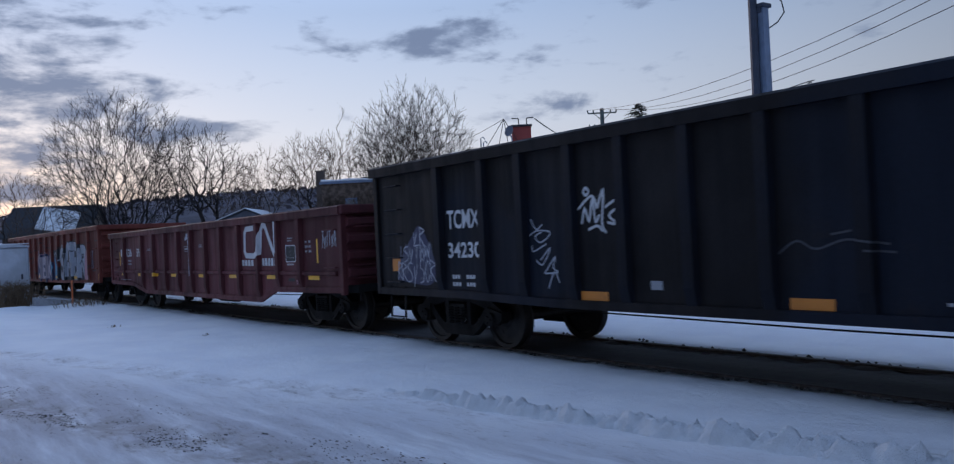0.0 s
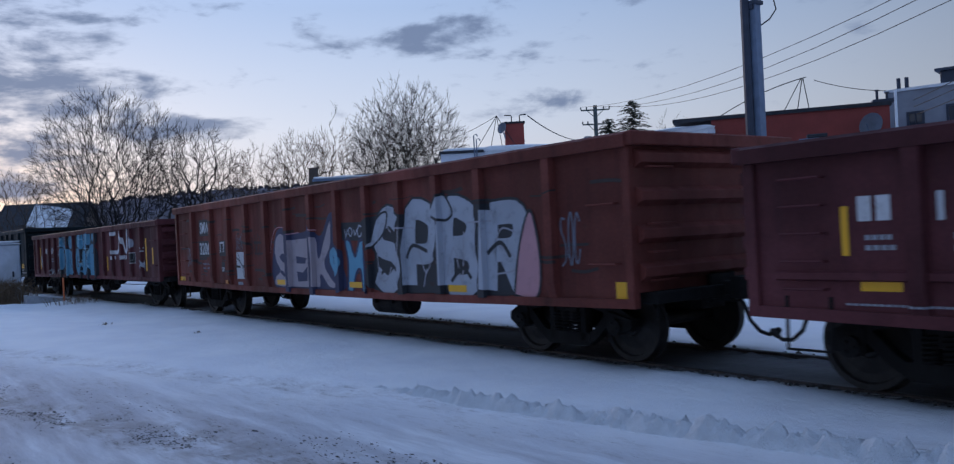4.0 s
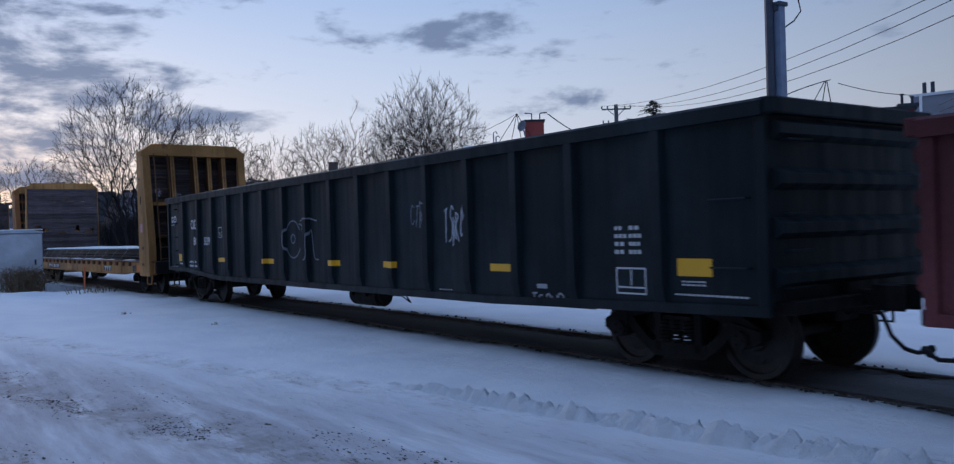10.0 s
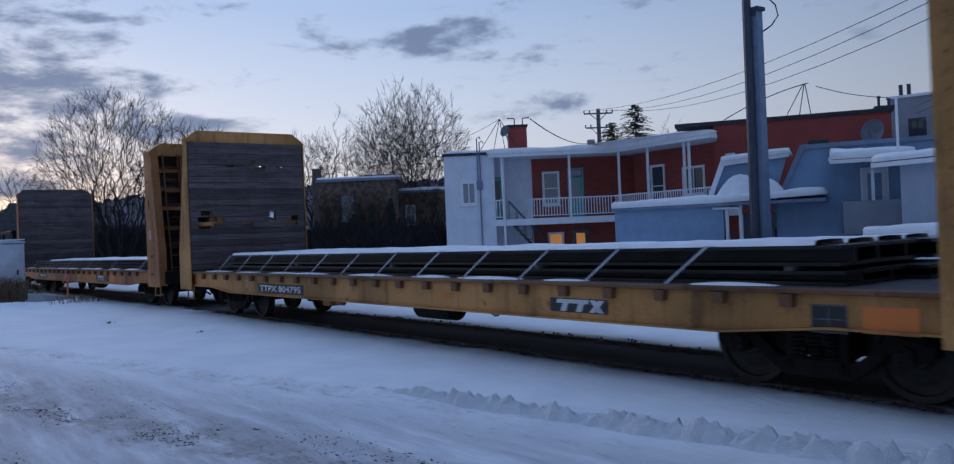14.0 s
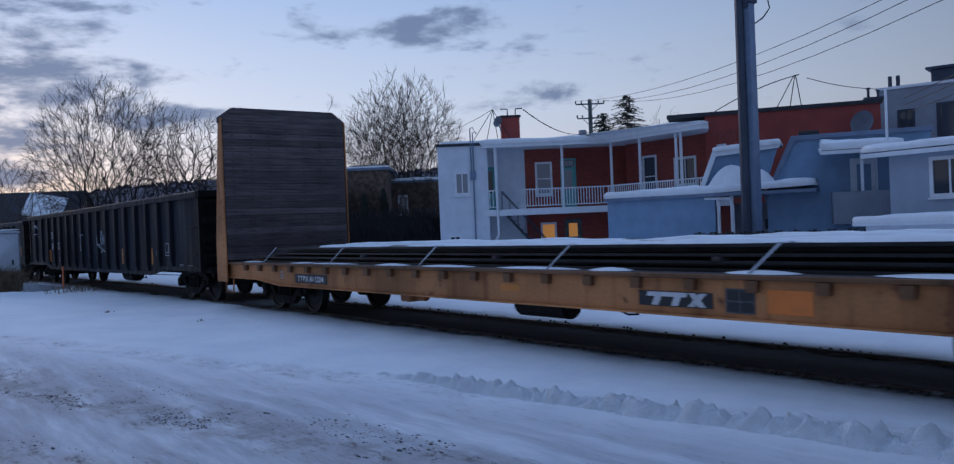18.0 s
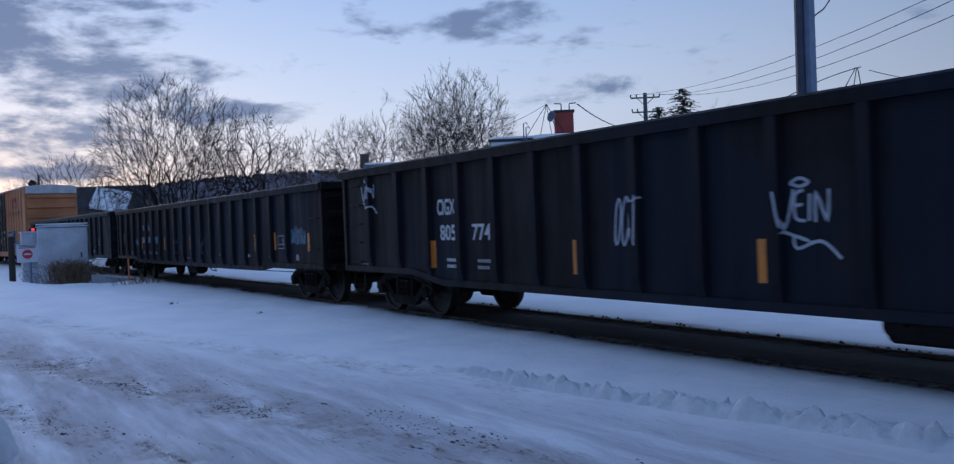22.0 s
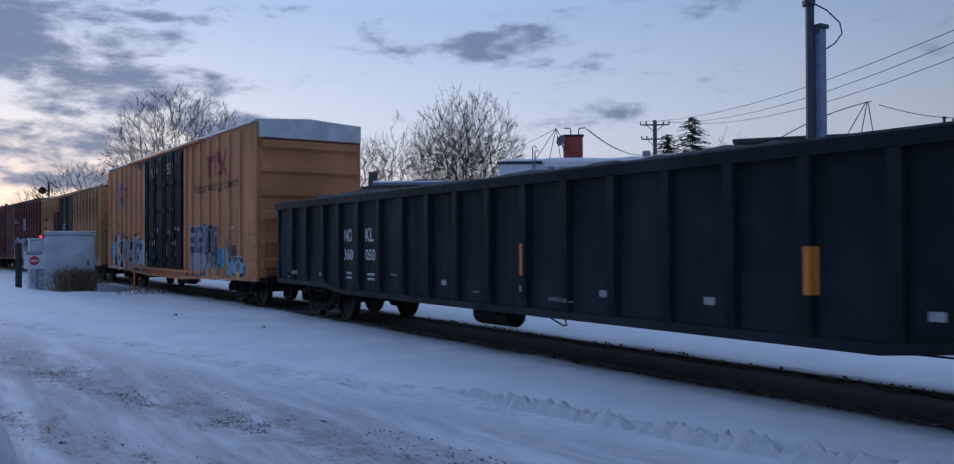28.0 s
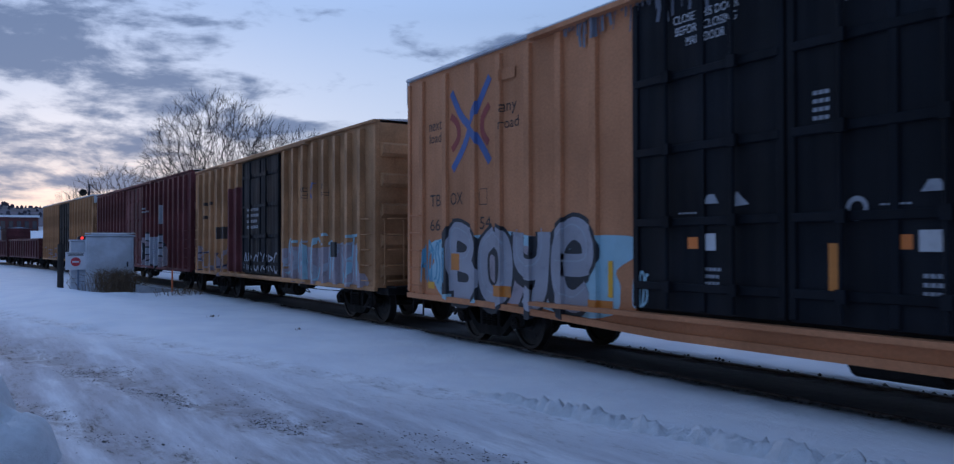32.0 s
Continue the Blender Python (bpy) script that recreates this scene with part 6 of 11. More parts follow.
# ---------------------------------------------------------------- lettering and graffiti on the cars
GLYPH = dict(
    B=[[(0.12, 0.02), (0.1, 0.97), (0.7, 0.95), (0.88, 0.75), (0.68, 0.54), (0.2, 0.52)], [(0.3, 0.52), (0.8, 0.45), (0.95, 0.24), (0.75, 0.03), (0.14, 0.03)]],
    R=[[(0.1, 0.0), (0.12, 1.0)], [(0.12, 0.95), (0.75, 0.95), (0.92, 0.75), (0.75, 0.52), (0.2, 0.5)], [(0.5, 0.5), (0.95, 0.0)]],
    O=[[(0.5, 1.0), (0.12, 0.8), (0.05, 0.5), (0.15, 0.15), (0.5, 0.0), (0.85, 0.15), (0.95, 0.5), (0.85, 0.85), (0.5, 1.0)]],
    Y=[[(0.1, 1.0), (0.12, 0.6), (0.5, 0.45), (0.85, 0.6), (0.9, 1.0)], [(0.88, 0.75), (0.8, 0.2), (0.55, 0.0), (0.3, 0.1)]],
    E=[[(0.1, 0.5), (0.85, 0.52), (0.88, 0.85), (0.5, 1.0), (0.12, 0.8), (0.05, 0.4), (0.2, 0.08), (0.55, 0.0), (0.9, 0.15)]],
    S=[[(0.92, 0.85), (0.5, 1.0), (0.1, 0.8), (0.2, 0.55), (0.75, 0.45), (0.9, 0.2), (0.5, 0.0), (0.05, 0.15)]],
    F=[[(0.12, 0.0), (0.1, 0.95), (0.9, 0.97)], [(0.12, 0.52), (0.75, 0.5)], [(0.12, 0.05), (0.9, 0.02)]],
    K=[[(0.12, 0.0), (0.1, 1.0)], [(0.92, 1.0), (0.2, 0.5), (0.95, 0.0)]],
    P=[[(0.12, 0.0), (0.1, 1.0), (0.8, 0.95), (0.9, 0.65), (0.7, 0.45), (0.15, 0.45)]],
    U=[[(0.08, 1.0), (0.1, 0.3), (0.35, 0.0), (0.7, 0.05), (0.9, 0.35), (0.92, 1.0)]],
)


def throwup(side, shapes, u0, u1, z0, z1, w, fill, line, seed, slant=0.0, name="graffiti", body=0.68, shadow=0.0, shine=""):
    """Bold sprayed forms: a wide outline stroke with a narrower fill stroke on top."""
    rnd = random.Random(seed)
    n = len(shapes)
    step = (u1 - u0) / n
    for i, g in enumerate(shapes):
        a, b = u0 + step * i + step * 0.10, u0 + step * (i + 1) - step * 0.10
        zz0, zz1 = z0 + rnd.uniform(0, 0.06), z1 - rnd.uniform(0, 0.10)
        lines = [[(a + (b - a) * x + slant * y, zz0 + (zz1 - zz0) * y) for x, y in ln] for ln in GLYPH[g]]
        if shadow:
            side.strokes([[(u - shadow, z - shadow * 0.6) for u, z in ln] for ln in lines], w, line, name, "dark shadow of sprayed graffiti", 0.0051 + 0.0003 * i)
        side.strokes(lines, w, line, name, "dark outline of sprayed graffiti", 0.0065 + 0.0003 * i)
        side.strokes(lines, w * body, fill, name, "filled sprayed graffiti", 0.009 + 0.0003 * i)
        if shine:
            side.strokes([[(u - w * 0.13, z + w * 0.13) for u, z in ln] for ln in lines[:1]], w * 0.05, shine, "highlight", "thin sprayed highlight", 0.0112 + 0.0003 * i)


def emblem(side, u0, z0, k, mat="white"):
    """The rail company's emblem as one bent ribbon."""
    pts = [(0.61, 0.90), (0.16, 0.88), (0.07, 0.76), (0.04, 0.22), (0.12, 0.08), (0.74, 0.06), (0.88, 0.16), (0.92, 0.34), (0.97, 0.84), (1.06, 0.96), (1.18, 0.92), (1.58, 0.12), (1.68, 0.06), (1.76, 0.18), (1.79, 1.02)]
    side.lay("emblem", ribbon([(u0 + x * k, z0 + y * k * 0.72) for x, y in pts], 0.115 * k), M[mat], "white ribbon-shaped company emblem", 0.006)


def blocks(side, u0, u1, z0, z1, n, mat="white", label="row of white block characters"):
    """A word kept as plain blocks."""
    q = []
    for i in range(n):
        a = u0 + (u1 - u0) * i / n
        q.append([(a, z0), (a + (u1 - u0) / n * 0.74, z0), (a + (u1 - u0) / n * 0.74, z1), (a, z1)])
    return side.lay("block_lettering", q, M[mat], label, 0.005)


def paint_car_1(s):
    s.text("TCMX", 2.14, 2.97, 1.82, 2.10)
    s.text("34230", 2.14, 2.97, 1.39, 1.62)
    s.bars(2.22, 2.95, 0.92, 1.14, 2, cols=2)
    s.rect(0.48, 0.88, 1.19, 1.41, "stripe2")
    for a in (5.01, 7.9, 10.9, 13.9, 16.4):
        s.rect(a, a + 0.46, 0.85, 0.96, "stripe2")
    s.rect(6.15, 6.32, 1.0, 1.1, "dimwhite", "small_plate")
    s.shape([(0.62, 1.05), (0.8, 1.45), (1.1, 1.72), (1.34, 1.9), (1.62, 1.6), (1.8, 1.2), (1.6, 0.98), (1.1, 1.0)], "navy", lift=0.0048)
    s.scribble(0.6, 1.8, 1.0, 1.42, 7, 0.022, "chalk", 5, "chalky blue-white graffiti scrawl")
    s.scribble(0.85, 1.66, 1.35, 1.66, 5, 0.022, "chalk", 15, "chalky blue-white graffiti scrawl", 0.0066)
    s.scribble(1.15, 1.5, 1.6, 1.9, 2, 0.024, "chalk", 16, "chalky blue-white graffiti scrawl", 0.0068)
    s.scribble(0.75, 1.7, 1.05, 1.7, 5, 0.05, "slate", 6, "dull blue graffiti scrawl", 0.0055)
    g = lambda x, y: (4.07 + (x - 210) / 125 * 0.55, 1.88 - (y - 190) / 240 * 0.92)
    s.strokes([[g(*q) for q in ln] for ln in ([(218, 190), (240, 225), (270, 210)], [(210, 245), (245, 230), (300, 235), (290, 255), (255, 270), (235, 250), (265, 235)], [(220, 280), (225, 300), (285, 275)], [(235, 330), (265, 345), (300, 290), (255, 330)], [(270, 375), (320, 320), (310, 355), (330, 370), (275, 375)], [(285, 425), (315, 370), (335, 405)])], 0.02, "chalk", "graffiti", "slanting chalk-white tag")
    g = lambda x, y: (5.03 + (x - 400) / 165 * 0.66, 2.16 - (y - 100) / 100 * 0.40)
    s.strokes([[g(*q) for q in ln] for ln in ([(423, 98), (435, 86), (447, 98), (435, 110), (423, 98)], [(398, 150), (460, 112), (480, 150)], [(412, 195), (428, 150), (445, 188), (463, 120), (472, 190), (490, 170)], [(480, 152), (510, 98), (500, 195), (515, 225)], [(515, 150), (560, 130), (565, 150), (530, 175), (560, 200), (522, 195)], [(440, 214), (480, 203), (500, 220)])], 0.032, "white", "graffiti", "white crown-like sprayed tag")
    s.strokes([[(7.8, 1.38), (8.0, 1.5), (8.2, 1.42), (8.5, 1.5), (8.9, 1.45)], [(8.35, 1.55), (8.55, 1.58)], [(8.7, 1.4), (8.95, 1.38)]], 0.02, "ghost")
    for a in (9.35, 12.4, 15.2):
        s.bars(a, a + 0.3, 0.90, 0.96, 1, "dimwhite")


def paint_car_2(s):
    blocks(s, 1.14, 1.48, 1.62, 1.84, 2)
    s.text("136", 1.82, 2.38, 1.60, 1.85)
    s.text("591", 2.92, 3.42, 1.59, 1.84)
    s.bars(1.2, 1.5, 1.32, 1.5, 2, "dimwhite")
    s.bars(1.95, 2.35, 1.30, 1.5, 2, "dimwhite")
    emblem(s, 11.5, 1.46, 1.03)
    blocks(s, 11.36, 12.05, 1.29, 1.42, 4)
    blocks(s, 12.5, 13.27, 1.29, 1.45, 5)
    s.rect(13.73, 14.16, 1.38, 1.69, "panelblack", "label_panel")
    s.border(13.71, 14.18, 1.36, 1.71, 0.025, "white", bars=[(13.74, 14.15, 1.44, 1.46), (13.92, 13.94, 1.47, 1.68)])
    s.bars(13.78, 14.1, 1.27, 1.33, 1)
    s.bars(13.82, 14.05, 1.76, 1.86, 2, "dimwhite")
    s.bars(14.62, 14.95, 1.5, 1.78, 3, "dimwhite", cols=2)
    for a in (1.14, 2.99, 4.55, 6.17, 8.41, 10.52, 12.71, 14.72):
        s.rect(a, a + 0.47 if a > 1.2 else a + 0.37, 1.01, 1.115, "stripe")
    s.rect(0.98, 1.05, 1.32, 1.76, "stripe")
    s.rect(15.12, 15.18, 1.34, 1.80, "stripe")
    s.rect(14.25, 14.4, 0.92, 1.02, "pink", "sticker")
    s.rect(13.8, 14.1, 0.97, 1.03, "panelblack", "label_panel")
    s.strokes([[(7.88, 2.26), (7.93, 1.9), (7.9, 1.6), (7.95, 1.05)]], 0.075, "chalk", "paint_drip", "white paint drip")
    s.strokes([[(7.45, 1.98), (7.62, 2.08), (7.78, 2.2)], [(7.58, 2.14), (7.64, 2.0)]], 0.07, "chalk", "paint_drip")
    s.border(7.37, 7.71, 1.68, 1.82, 0.012, "dimwhite", bars=[(7.42, 7.66, 1.73, 1.77)])
    s.bars(4.0, 4.4, 1.74, 1.82, 2, "dimwhite")
    s.bars(8.5, 8.9, 1.75, 1.84, 2, "dimwhite")
    s.scribble(15.35, 15.95, 1.62, 1.98, 6, 0.03, "chalk", 12, "scrawled white tag")
    s.bars(1.0, 2.3, 0.86, 0.9, 1, "dimwhite")


def paint_car_3(s):
    s.rect(1.72, 2.50, 1.96, 2.36, "panelblack", "label_panel")
    s.text("SMW", 1.78, 2.42, 2.02, 2.30, lift=0.007)
    s.rect(1.64, 2.48, 1.44, 1.84, "panelblack", "label_panel")
    s.text("3206", 1.72, 2.42, 1.50, 1.80, lift=0.007)
    s.rect(3.05, 3.48, 1.46, 1.82, "panelblack", "label_panel")
    s.strokes([[(3.12, 1.53), (3.12, 1.77), (3.34, 1.77), (3.30, 1.55)]], 0.045, "white", "lettering", "stencilled figures on a dark panel", 0.007, False)
    s.rect(3.16, 3.36, 1.08, 1.32, "panelblack", "label_panel")
    s.text("D", 3.2, 3.32, 1.1, 1.2, lift=0.007)
    s.rect(4.10, 4.70, 0.94, 1.54, "white", "bare_patch", "white primer patch")
    s.strokes([[(4.1, 1.42), (4.3, 1.32), (4.42, 1.25), (4.7, 1.10)], [(4.2, 1.52), (4.32, 1.3)], [(4.45, 1.24), (4.5, 1.0), (4.62, 0.98)]], 0.03, "panelblack", "crack", "dark cracks", 0.007)
    s.rect(4.14, 4.42, 0.80, 0.87, "dimwhite", "small_plate")
    for a in (0.07, 6.29, 9.38, 12.42):
        s.rect(a, a + 0.45, 0.85, 0.95, "stripe", lift=0.0135)
    s.rect(15.8, 16.08, 0.84, 1.04, "stripe")
    s.rect(3.35, 3.75, 0.82, 0.9, "stripe2")
    rnd = random.Random(303)
    for k in range(110):
        a, c = rnd.uniform(0.3, 15.5), rnd.uniform(0.9, 2.4)
        b = a + rnd.uniform(0.1, 0.7)
        s.strokes([[(a, c), ((a + b) / 2, c + rnd.gauss(0, 0.012)), (b, c + rnd.gauss(0, 0.02))]], rnd.uniform(0.01, 0.06), "scrape", "scrape", "dark scrape in the paint", 0.003 + 0.00002 * k)
    s.bars(1.9, 2.5, 1.1, 1.3, 2, "dimchalk", cols=2)
    s.scribble(0.75, 1.2, 1.2, 1.75, 4, 0.022, "dimchalk", 22)
    s.scribble(4.95, 5.5, 1.4, 1.9, 6, 0.016, "scrape", 23)
    s.scribble(4.1, 4.7, 1.55, 1.95, 6, 0.02, "dimchalk", 24)
    s.shape([(6.16, 1.6), (6.38, 1.95), (6.75, 1.98), (7.0, 1.88), (7.7, 1.9), (7.85, 2.15), (8.0, 1.92), (8.35, 1.8), (8.7, 2.18), (8.95, 2.1), (9.0, 1.5), (9.1, 0.76), (6.3, 0.80)], "navy", lift=0.0045, label="navy ground of a large graffiti piece")
    s.shape([(6.2, 1.5), (6.28, 1.78), (6.52, 1.9), (6.75, 1.8), (6.86, 1.5), (6.74, 1.32), (6.84, 1.15), (6.9, 0.82), (6.22, 0.82), (6.2, 1.0), (6.44, 1.14), (6.28, 1.3)], "lilac", "navy", 0.05)
    s.shape([(6.45, 1.42), (6.6, 1.48), (6.8, 1.38), (6.78, 1.28), (6.56, 1.32)], "navy", lift=0.0075)
    s.shape([(6.4, 1.14), (6.55, 1.05), (6.78, 0.98), (6.6, 1.12)], "navy", lift=0.0075)
    s.lay("graffiti_fill", [[(6.99, 0.82), (7.82, 0.82), (7.86, 1.2), (7.80, 1.76), (7.0, 1.74)], [(7.76, 1.76), (7.83, 2.04), (7.93, 1.78), (7.93, 1.5), (7.8, 1.5)]], M["lilac"], "greyish lilac sprayed letter", 0.0062)
    s.lay("graffiti_mark", [[(7.24, 1.42), (7.7, 1.38), (7.62, 1.27), (7.24, 1.28)], [(7.24, 1.12), (7.5, 1.1), (7.72, 1.22), (7.7, 0.94), (7.28, 0.92)]], M["navy"], "navy counters of a sprayed letter", 0.0075)
    s.shape([(7.96, 0.82), (8.0, 1.3), (7.96, 1.78), (8.16, 1.74), (8.22, 1.4), (8.48, 1.78), (8.74, 2.08), (8.72, 1.6), (8.46, 1.28), (8.72, 1.0), (9.04, 0.82), (8.6, 0.82), (8.28, 1.05), (8.24, 0.82)], "lilac", "navy", 0.06)
    s.shape([(8.66, 1.52), (8.9, 1.62), (9.12, 1.5), (9.15, 1.2), (9.0, 1.02), (8.8, 1.1), (8.64, 1.3)], "cyan", "navy", 0.05, lift=0.0078)
    s.shape([(8.85, 1.42), (8.98, 1.44), (9.0, 1.28), (8.9, 1.22)], "navy", lift=0.0092)
    s.shape([(9.3, 0.78), (9.36, 1.3), (9.28, 1.66), (9.44, 1.68), (9.62, 1.4), (9.8, 1.66), (10.02, 1.6), (10.08, 1.2), (10.02, 0.78), (9.84, 0.78), (9.8, 1.15), (9.62, 1.08), (9.5, 0.78)], "cyan", "navy", 0.06, lift=0.0078)
    s.lay("graffiti_fill", [[(9.17, 1.68), (9.96, 1.66), (9.98, 1.98), (9.16, 2.0)]], M["ink"], "dark sprayed panel", 0.0072)
    s.scribble(9.24, 9.9, 1.74, 1.93, 4, 0.035, "chalk", 36, lift=0.0088)
    s.strokes([[(6.0, 1.5), (6.12, 1.8), (6.35, 2.0), (6.72, 2.0)], [(7.0, 1.86), (7.4, 1.88)], [(7.95, 1.92), (8.15, 1.9)]], 0.016, "pink", "highlight", "thin pink sprayed edge", 0.0052)
    s.blob(10.05, 14.4, 0.78, 2.10, "ink", 35, lift=0.0045, wob=0.1, power=4)
    throwup(s, "SPBR", 10.2, 14.25, 0.88, 2.05, 0.40, "chalk", "ink", 141, body=0.80, slant=0.08)
    s.shape([(12.1, 2.0), (12.35, 2.3), (12.6, 2.02), (12.4, 1.9)], "chalk", "ink", 0.04, lift=0.0108)
    s.shape([(10.12, 1.5), (10.4, 2.0), (10.75, 2.1), (10.6, 1.75)], "chalk", "ink", 0.04, lift=0.0112)
    s.strokes([[(10.5, 1.1), (10.8, 1.25), (11.05, 1.1)], [(11.3, 1.35), (11.5, 1.55), (11.9, 1.45)], [(12.5, 1.0), (12.8, 1.2), (13.0, 1.05)], [(13.4, 1.4), (13.7, 1.55), (13.9, 1.35)]], 0.06, "ink", "graffiti", "black wild-style graffiti strokes", 0.0122)
    s.scribble(10.3, 14.2, 0.95, 1.95, 6, 0.03, "greyfill", 146, "grey wild-style graffiti strokes", 0.0118)
    s.shape([(13.95, 0.84), (14.1, 1.5), (14.35, 1.95), (14.5, 1.3), (14.4, 0.82)], "pink", "ink", 0.04, lift=0.0128)
    s.scribble(14.9, 15.25, 1.2, 1.9, 3, 0.03, "dimchalk", 39)


def paint_car_4(s):
    blocks(s, 2.08, 2.38, 1.74, 1.95, 2)
    s.text("13", 2.42, 2.74, 1.74, 1.96)
    s.text("6950", 3.08, 3.74, 1.72, 1.97)
    s.bars(3.1, 3.5, 1.36, 1.55, 2, "dimwhite", cols=1)
    s.bars(2.1, 2.5, 1.36, 1.5, 1, "panelblack")
    s.bars(4.15, 4.62, 1.95, 2.02, 1, "dimwhite")
    s.bars(4.2, 4.62, 1.6, 1.72, 2, "dimwhite")
    for a, b, c in ((0.52, 1.30, 1.76), (1.08, 1.11, 2.02), (3.70, 1.12, 1.58), (11.12, 1.09, 1.54), (13.6, 1.09, 1.56), (15.17, 1.08, 2.03), (15.76, 1.28, 1.75)):
        s.rect(a, a + 0.11, b, c, "stripe")
    s.scribble(2.98, 3.8, 0.86, 1.18, 5, 0.035, "dimwhite", 51, "white sprayed tag")
    s.scribble(4.05, 4.85, 0.86, 1.16, 4, 0.045, "dimwhite", 52, "white sprayed tag")
    s.scribble(1.2, 1.75, 1.22, 1.75, 9, 0.035, "chalk", 53, "dense white scrawled tag")
    s.shape([(4.72, 1.2), (4.7, 1.9), (4.8, 2.46), (5.2, 2.5), (5.62, 2.3), (5.7, 1.98), (6.1, 1.92), (6.6, 1.6), (6.82, 1.1), (6.7, 0.82), (5.4, 0.82), (4.9, 0.86)], "ink", lift=0.0045, label="black ground of a bubble piece")
    s.shape([(5.96, 2.2), (6.1, 2.46), (6.5, 2.44), (6.62, 2.1), (6.4, 1.84), (6.1, 1.98)], "ink", lift=0.0046)
    s.shape([(7.0, 1.1), (7.02, 1.8), (7.16, 2.42), (8.3, 2.44), (9.9, 2.44), (9.98, 1.9), (9.95, 0.84), (8.0, 0.82), (7.2, 0.86)], "ink", lift=0.0047, label="black ground of a bubble piece")
    puffs = ((4.93, 5.66, 1.86, 2.44), (4.78, 5.36, 1.12, 1.92), (5.40, 6.76, 0.86, 1.86), (6.04, 6.60, 1.88, 2.42), (7.24, 7.72, 1.90, 2.40), (7.78, 8.16, 1.84, 2.40), (8.22, 8.68, 1.76, 2.40), (7.95, 8.50, 0.88, 1.80), (7.06, 8.00, 0.90, 1.92), (8.74, 9.2, 1.98, 2.40), (8.92, 9.86, 0.87, 2.0), (8.44, 8.92, 0.86, 1.78), (9.34, 9.92, 2.04, 2.42))
    for i, (a, b, c, d) in enumerate(puffs):
        s.blob(a - 0.055, b + 0.055, c - 0.045, d + 0.045, "ink", 60 + i, "graffiti_outline", lift=0.0056 + 0.0007 * i, wob=0.05, power=2.3)
        s.blob(a, b, c, d, "cyan", 60 + i, "graffiti_fill", "sky-blue bubble of sprayed graffiti", lift=0.0059 + 0.0007 * i, wob=0.05, power=2.3)
    s.strokes([arc(5.32, 2.22, 0.15, 0.15, 0, 360), [(5.36, 2.3), (5.28, 2.24), (5.27, 2.15), (5.34, 2.13), (5.37, 2.19), (5.29, 2.21)]], 0.025, "ink", "graffiti", "small ringed sprayed numeral", 0.0152)
    s.strokes([[(5.75, 1.3), (5.95, 1.55), (5.85, 1.2)], [(6.2, 1.75), (6.35, 1.5), (6.2, 1.4), (6.45, 1.2)], [(7.25, 1.2), (7.3, 1.6)], [(7.36, 1.25), (7.42, 1.55), (7.52, 1.5), (7.5, 1.25), (7.4, 1.28)]], 0.03, "ink", lift=0.0153)
    for i, (a, b, c, d) in enumerate(puffs):
        s.strokes([[(a + 0.07, c + 0.3 * (d - c)), (a + 0.05, (c + d) / 2), (a + 0.10, d - 0.12), (a + 0.22, d - 0.05)]], 0.018, "paleblue", "highlight", "pale sprayed highlight", 0.0148)
    s.rect(7.62, 8.0, 1.36, 1.42, "rust_and_shade", "rust_patch", "rusty scrape through the graffiti", 0.0156)
    s.rect(7.66, 7.9, 1.43, 1.5, "stripe2", "rust_patch", "rusty scrape through the graffiti", 0.0155)
    rnd = random.Random(72)
    for k in range(26):
        a, c = rnd.uniform(5.1, 9.4), rnd.uniform(1.0, 2.2)
        s.strokes([[(a, c), (a + rnd.uniform(0.15, 0.4), c + rnd.gauss(0, 0.015))]], rnd.uniform(0.01, 0.03), rnd.choice(("paleblue", "cyan", "slate")), "streak", "dry streak in the sprayed fill", 0.0151 + 0.00005 * k)
    emblem(s, 11.62, 1.62, 1.0)
    blocks(s, 11.5, 12.2, 1.44, 1.55, 4)
    blocks(s, 12.62, 13.35, 1.44, 1.56, 5)
    s.rect(13.75, 14.18, 1.33, 1.62, "panelblack", "label_panel")
    s.border(13.73, 14.2, 1.31, 1.64, 0.022, "white", bars=[(13.77, 14.16, 1.40, 1.42), (14.0, 14.02, 1.43, 1.62)])
    s.lay("diamond_mark", [[(13.74, 1.91), (13.92, 1.74), (14.1, 1.91), (13.92, 2.12)]], M["chalk"], "white diamond placard")
    s.bars(14.7, 15.1, 1.6, 1.78, 2, "dimwhite", cols=2)
    s.scribble(14.55, 15.1, 1.15, 1.45, 6, 0.03, "chalk", 76, "white sprayed tag")


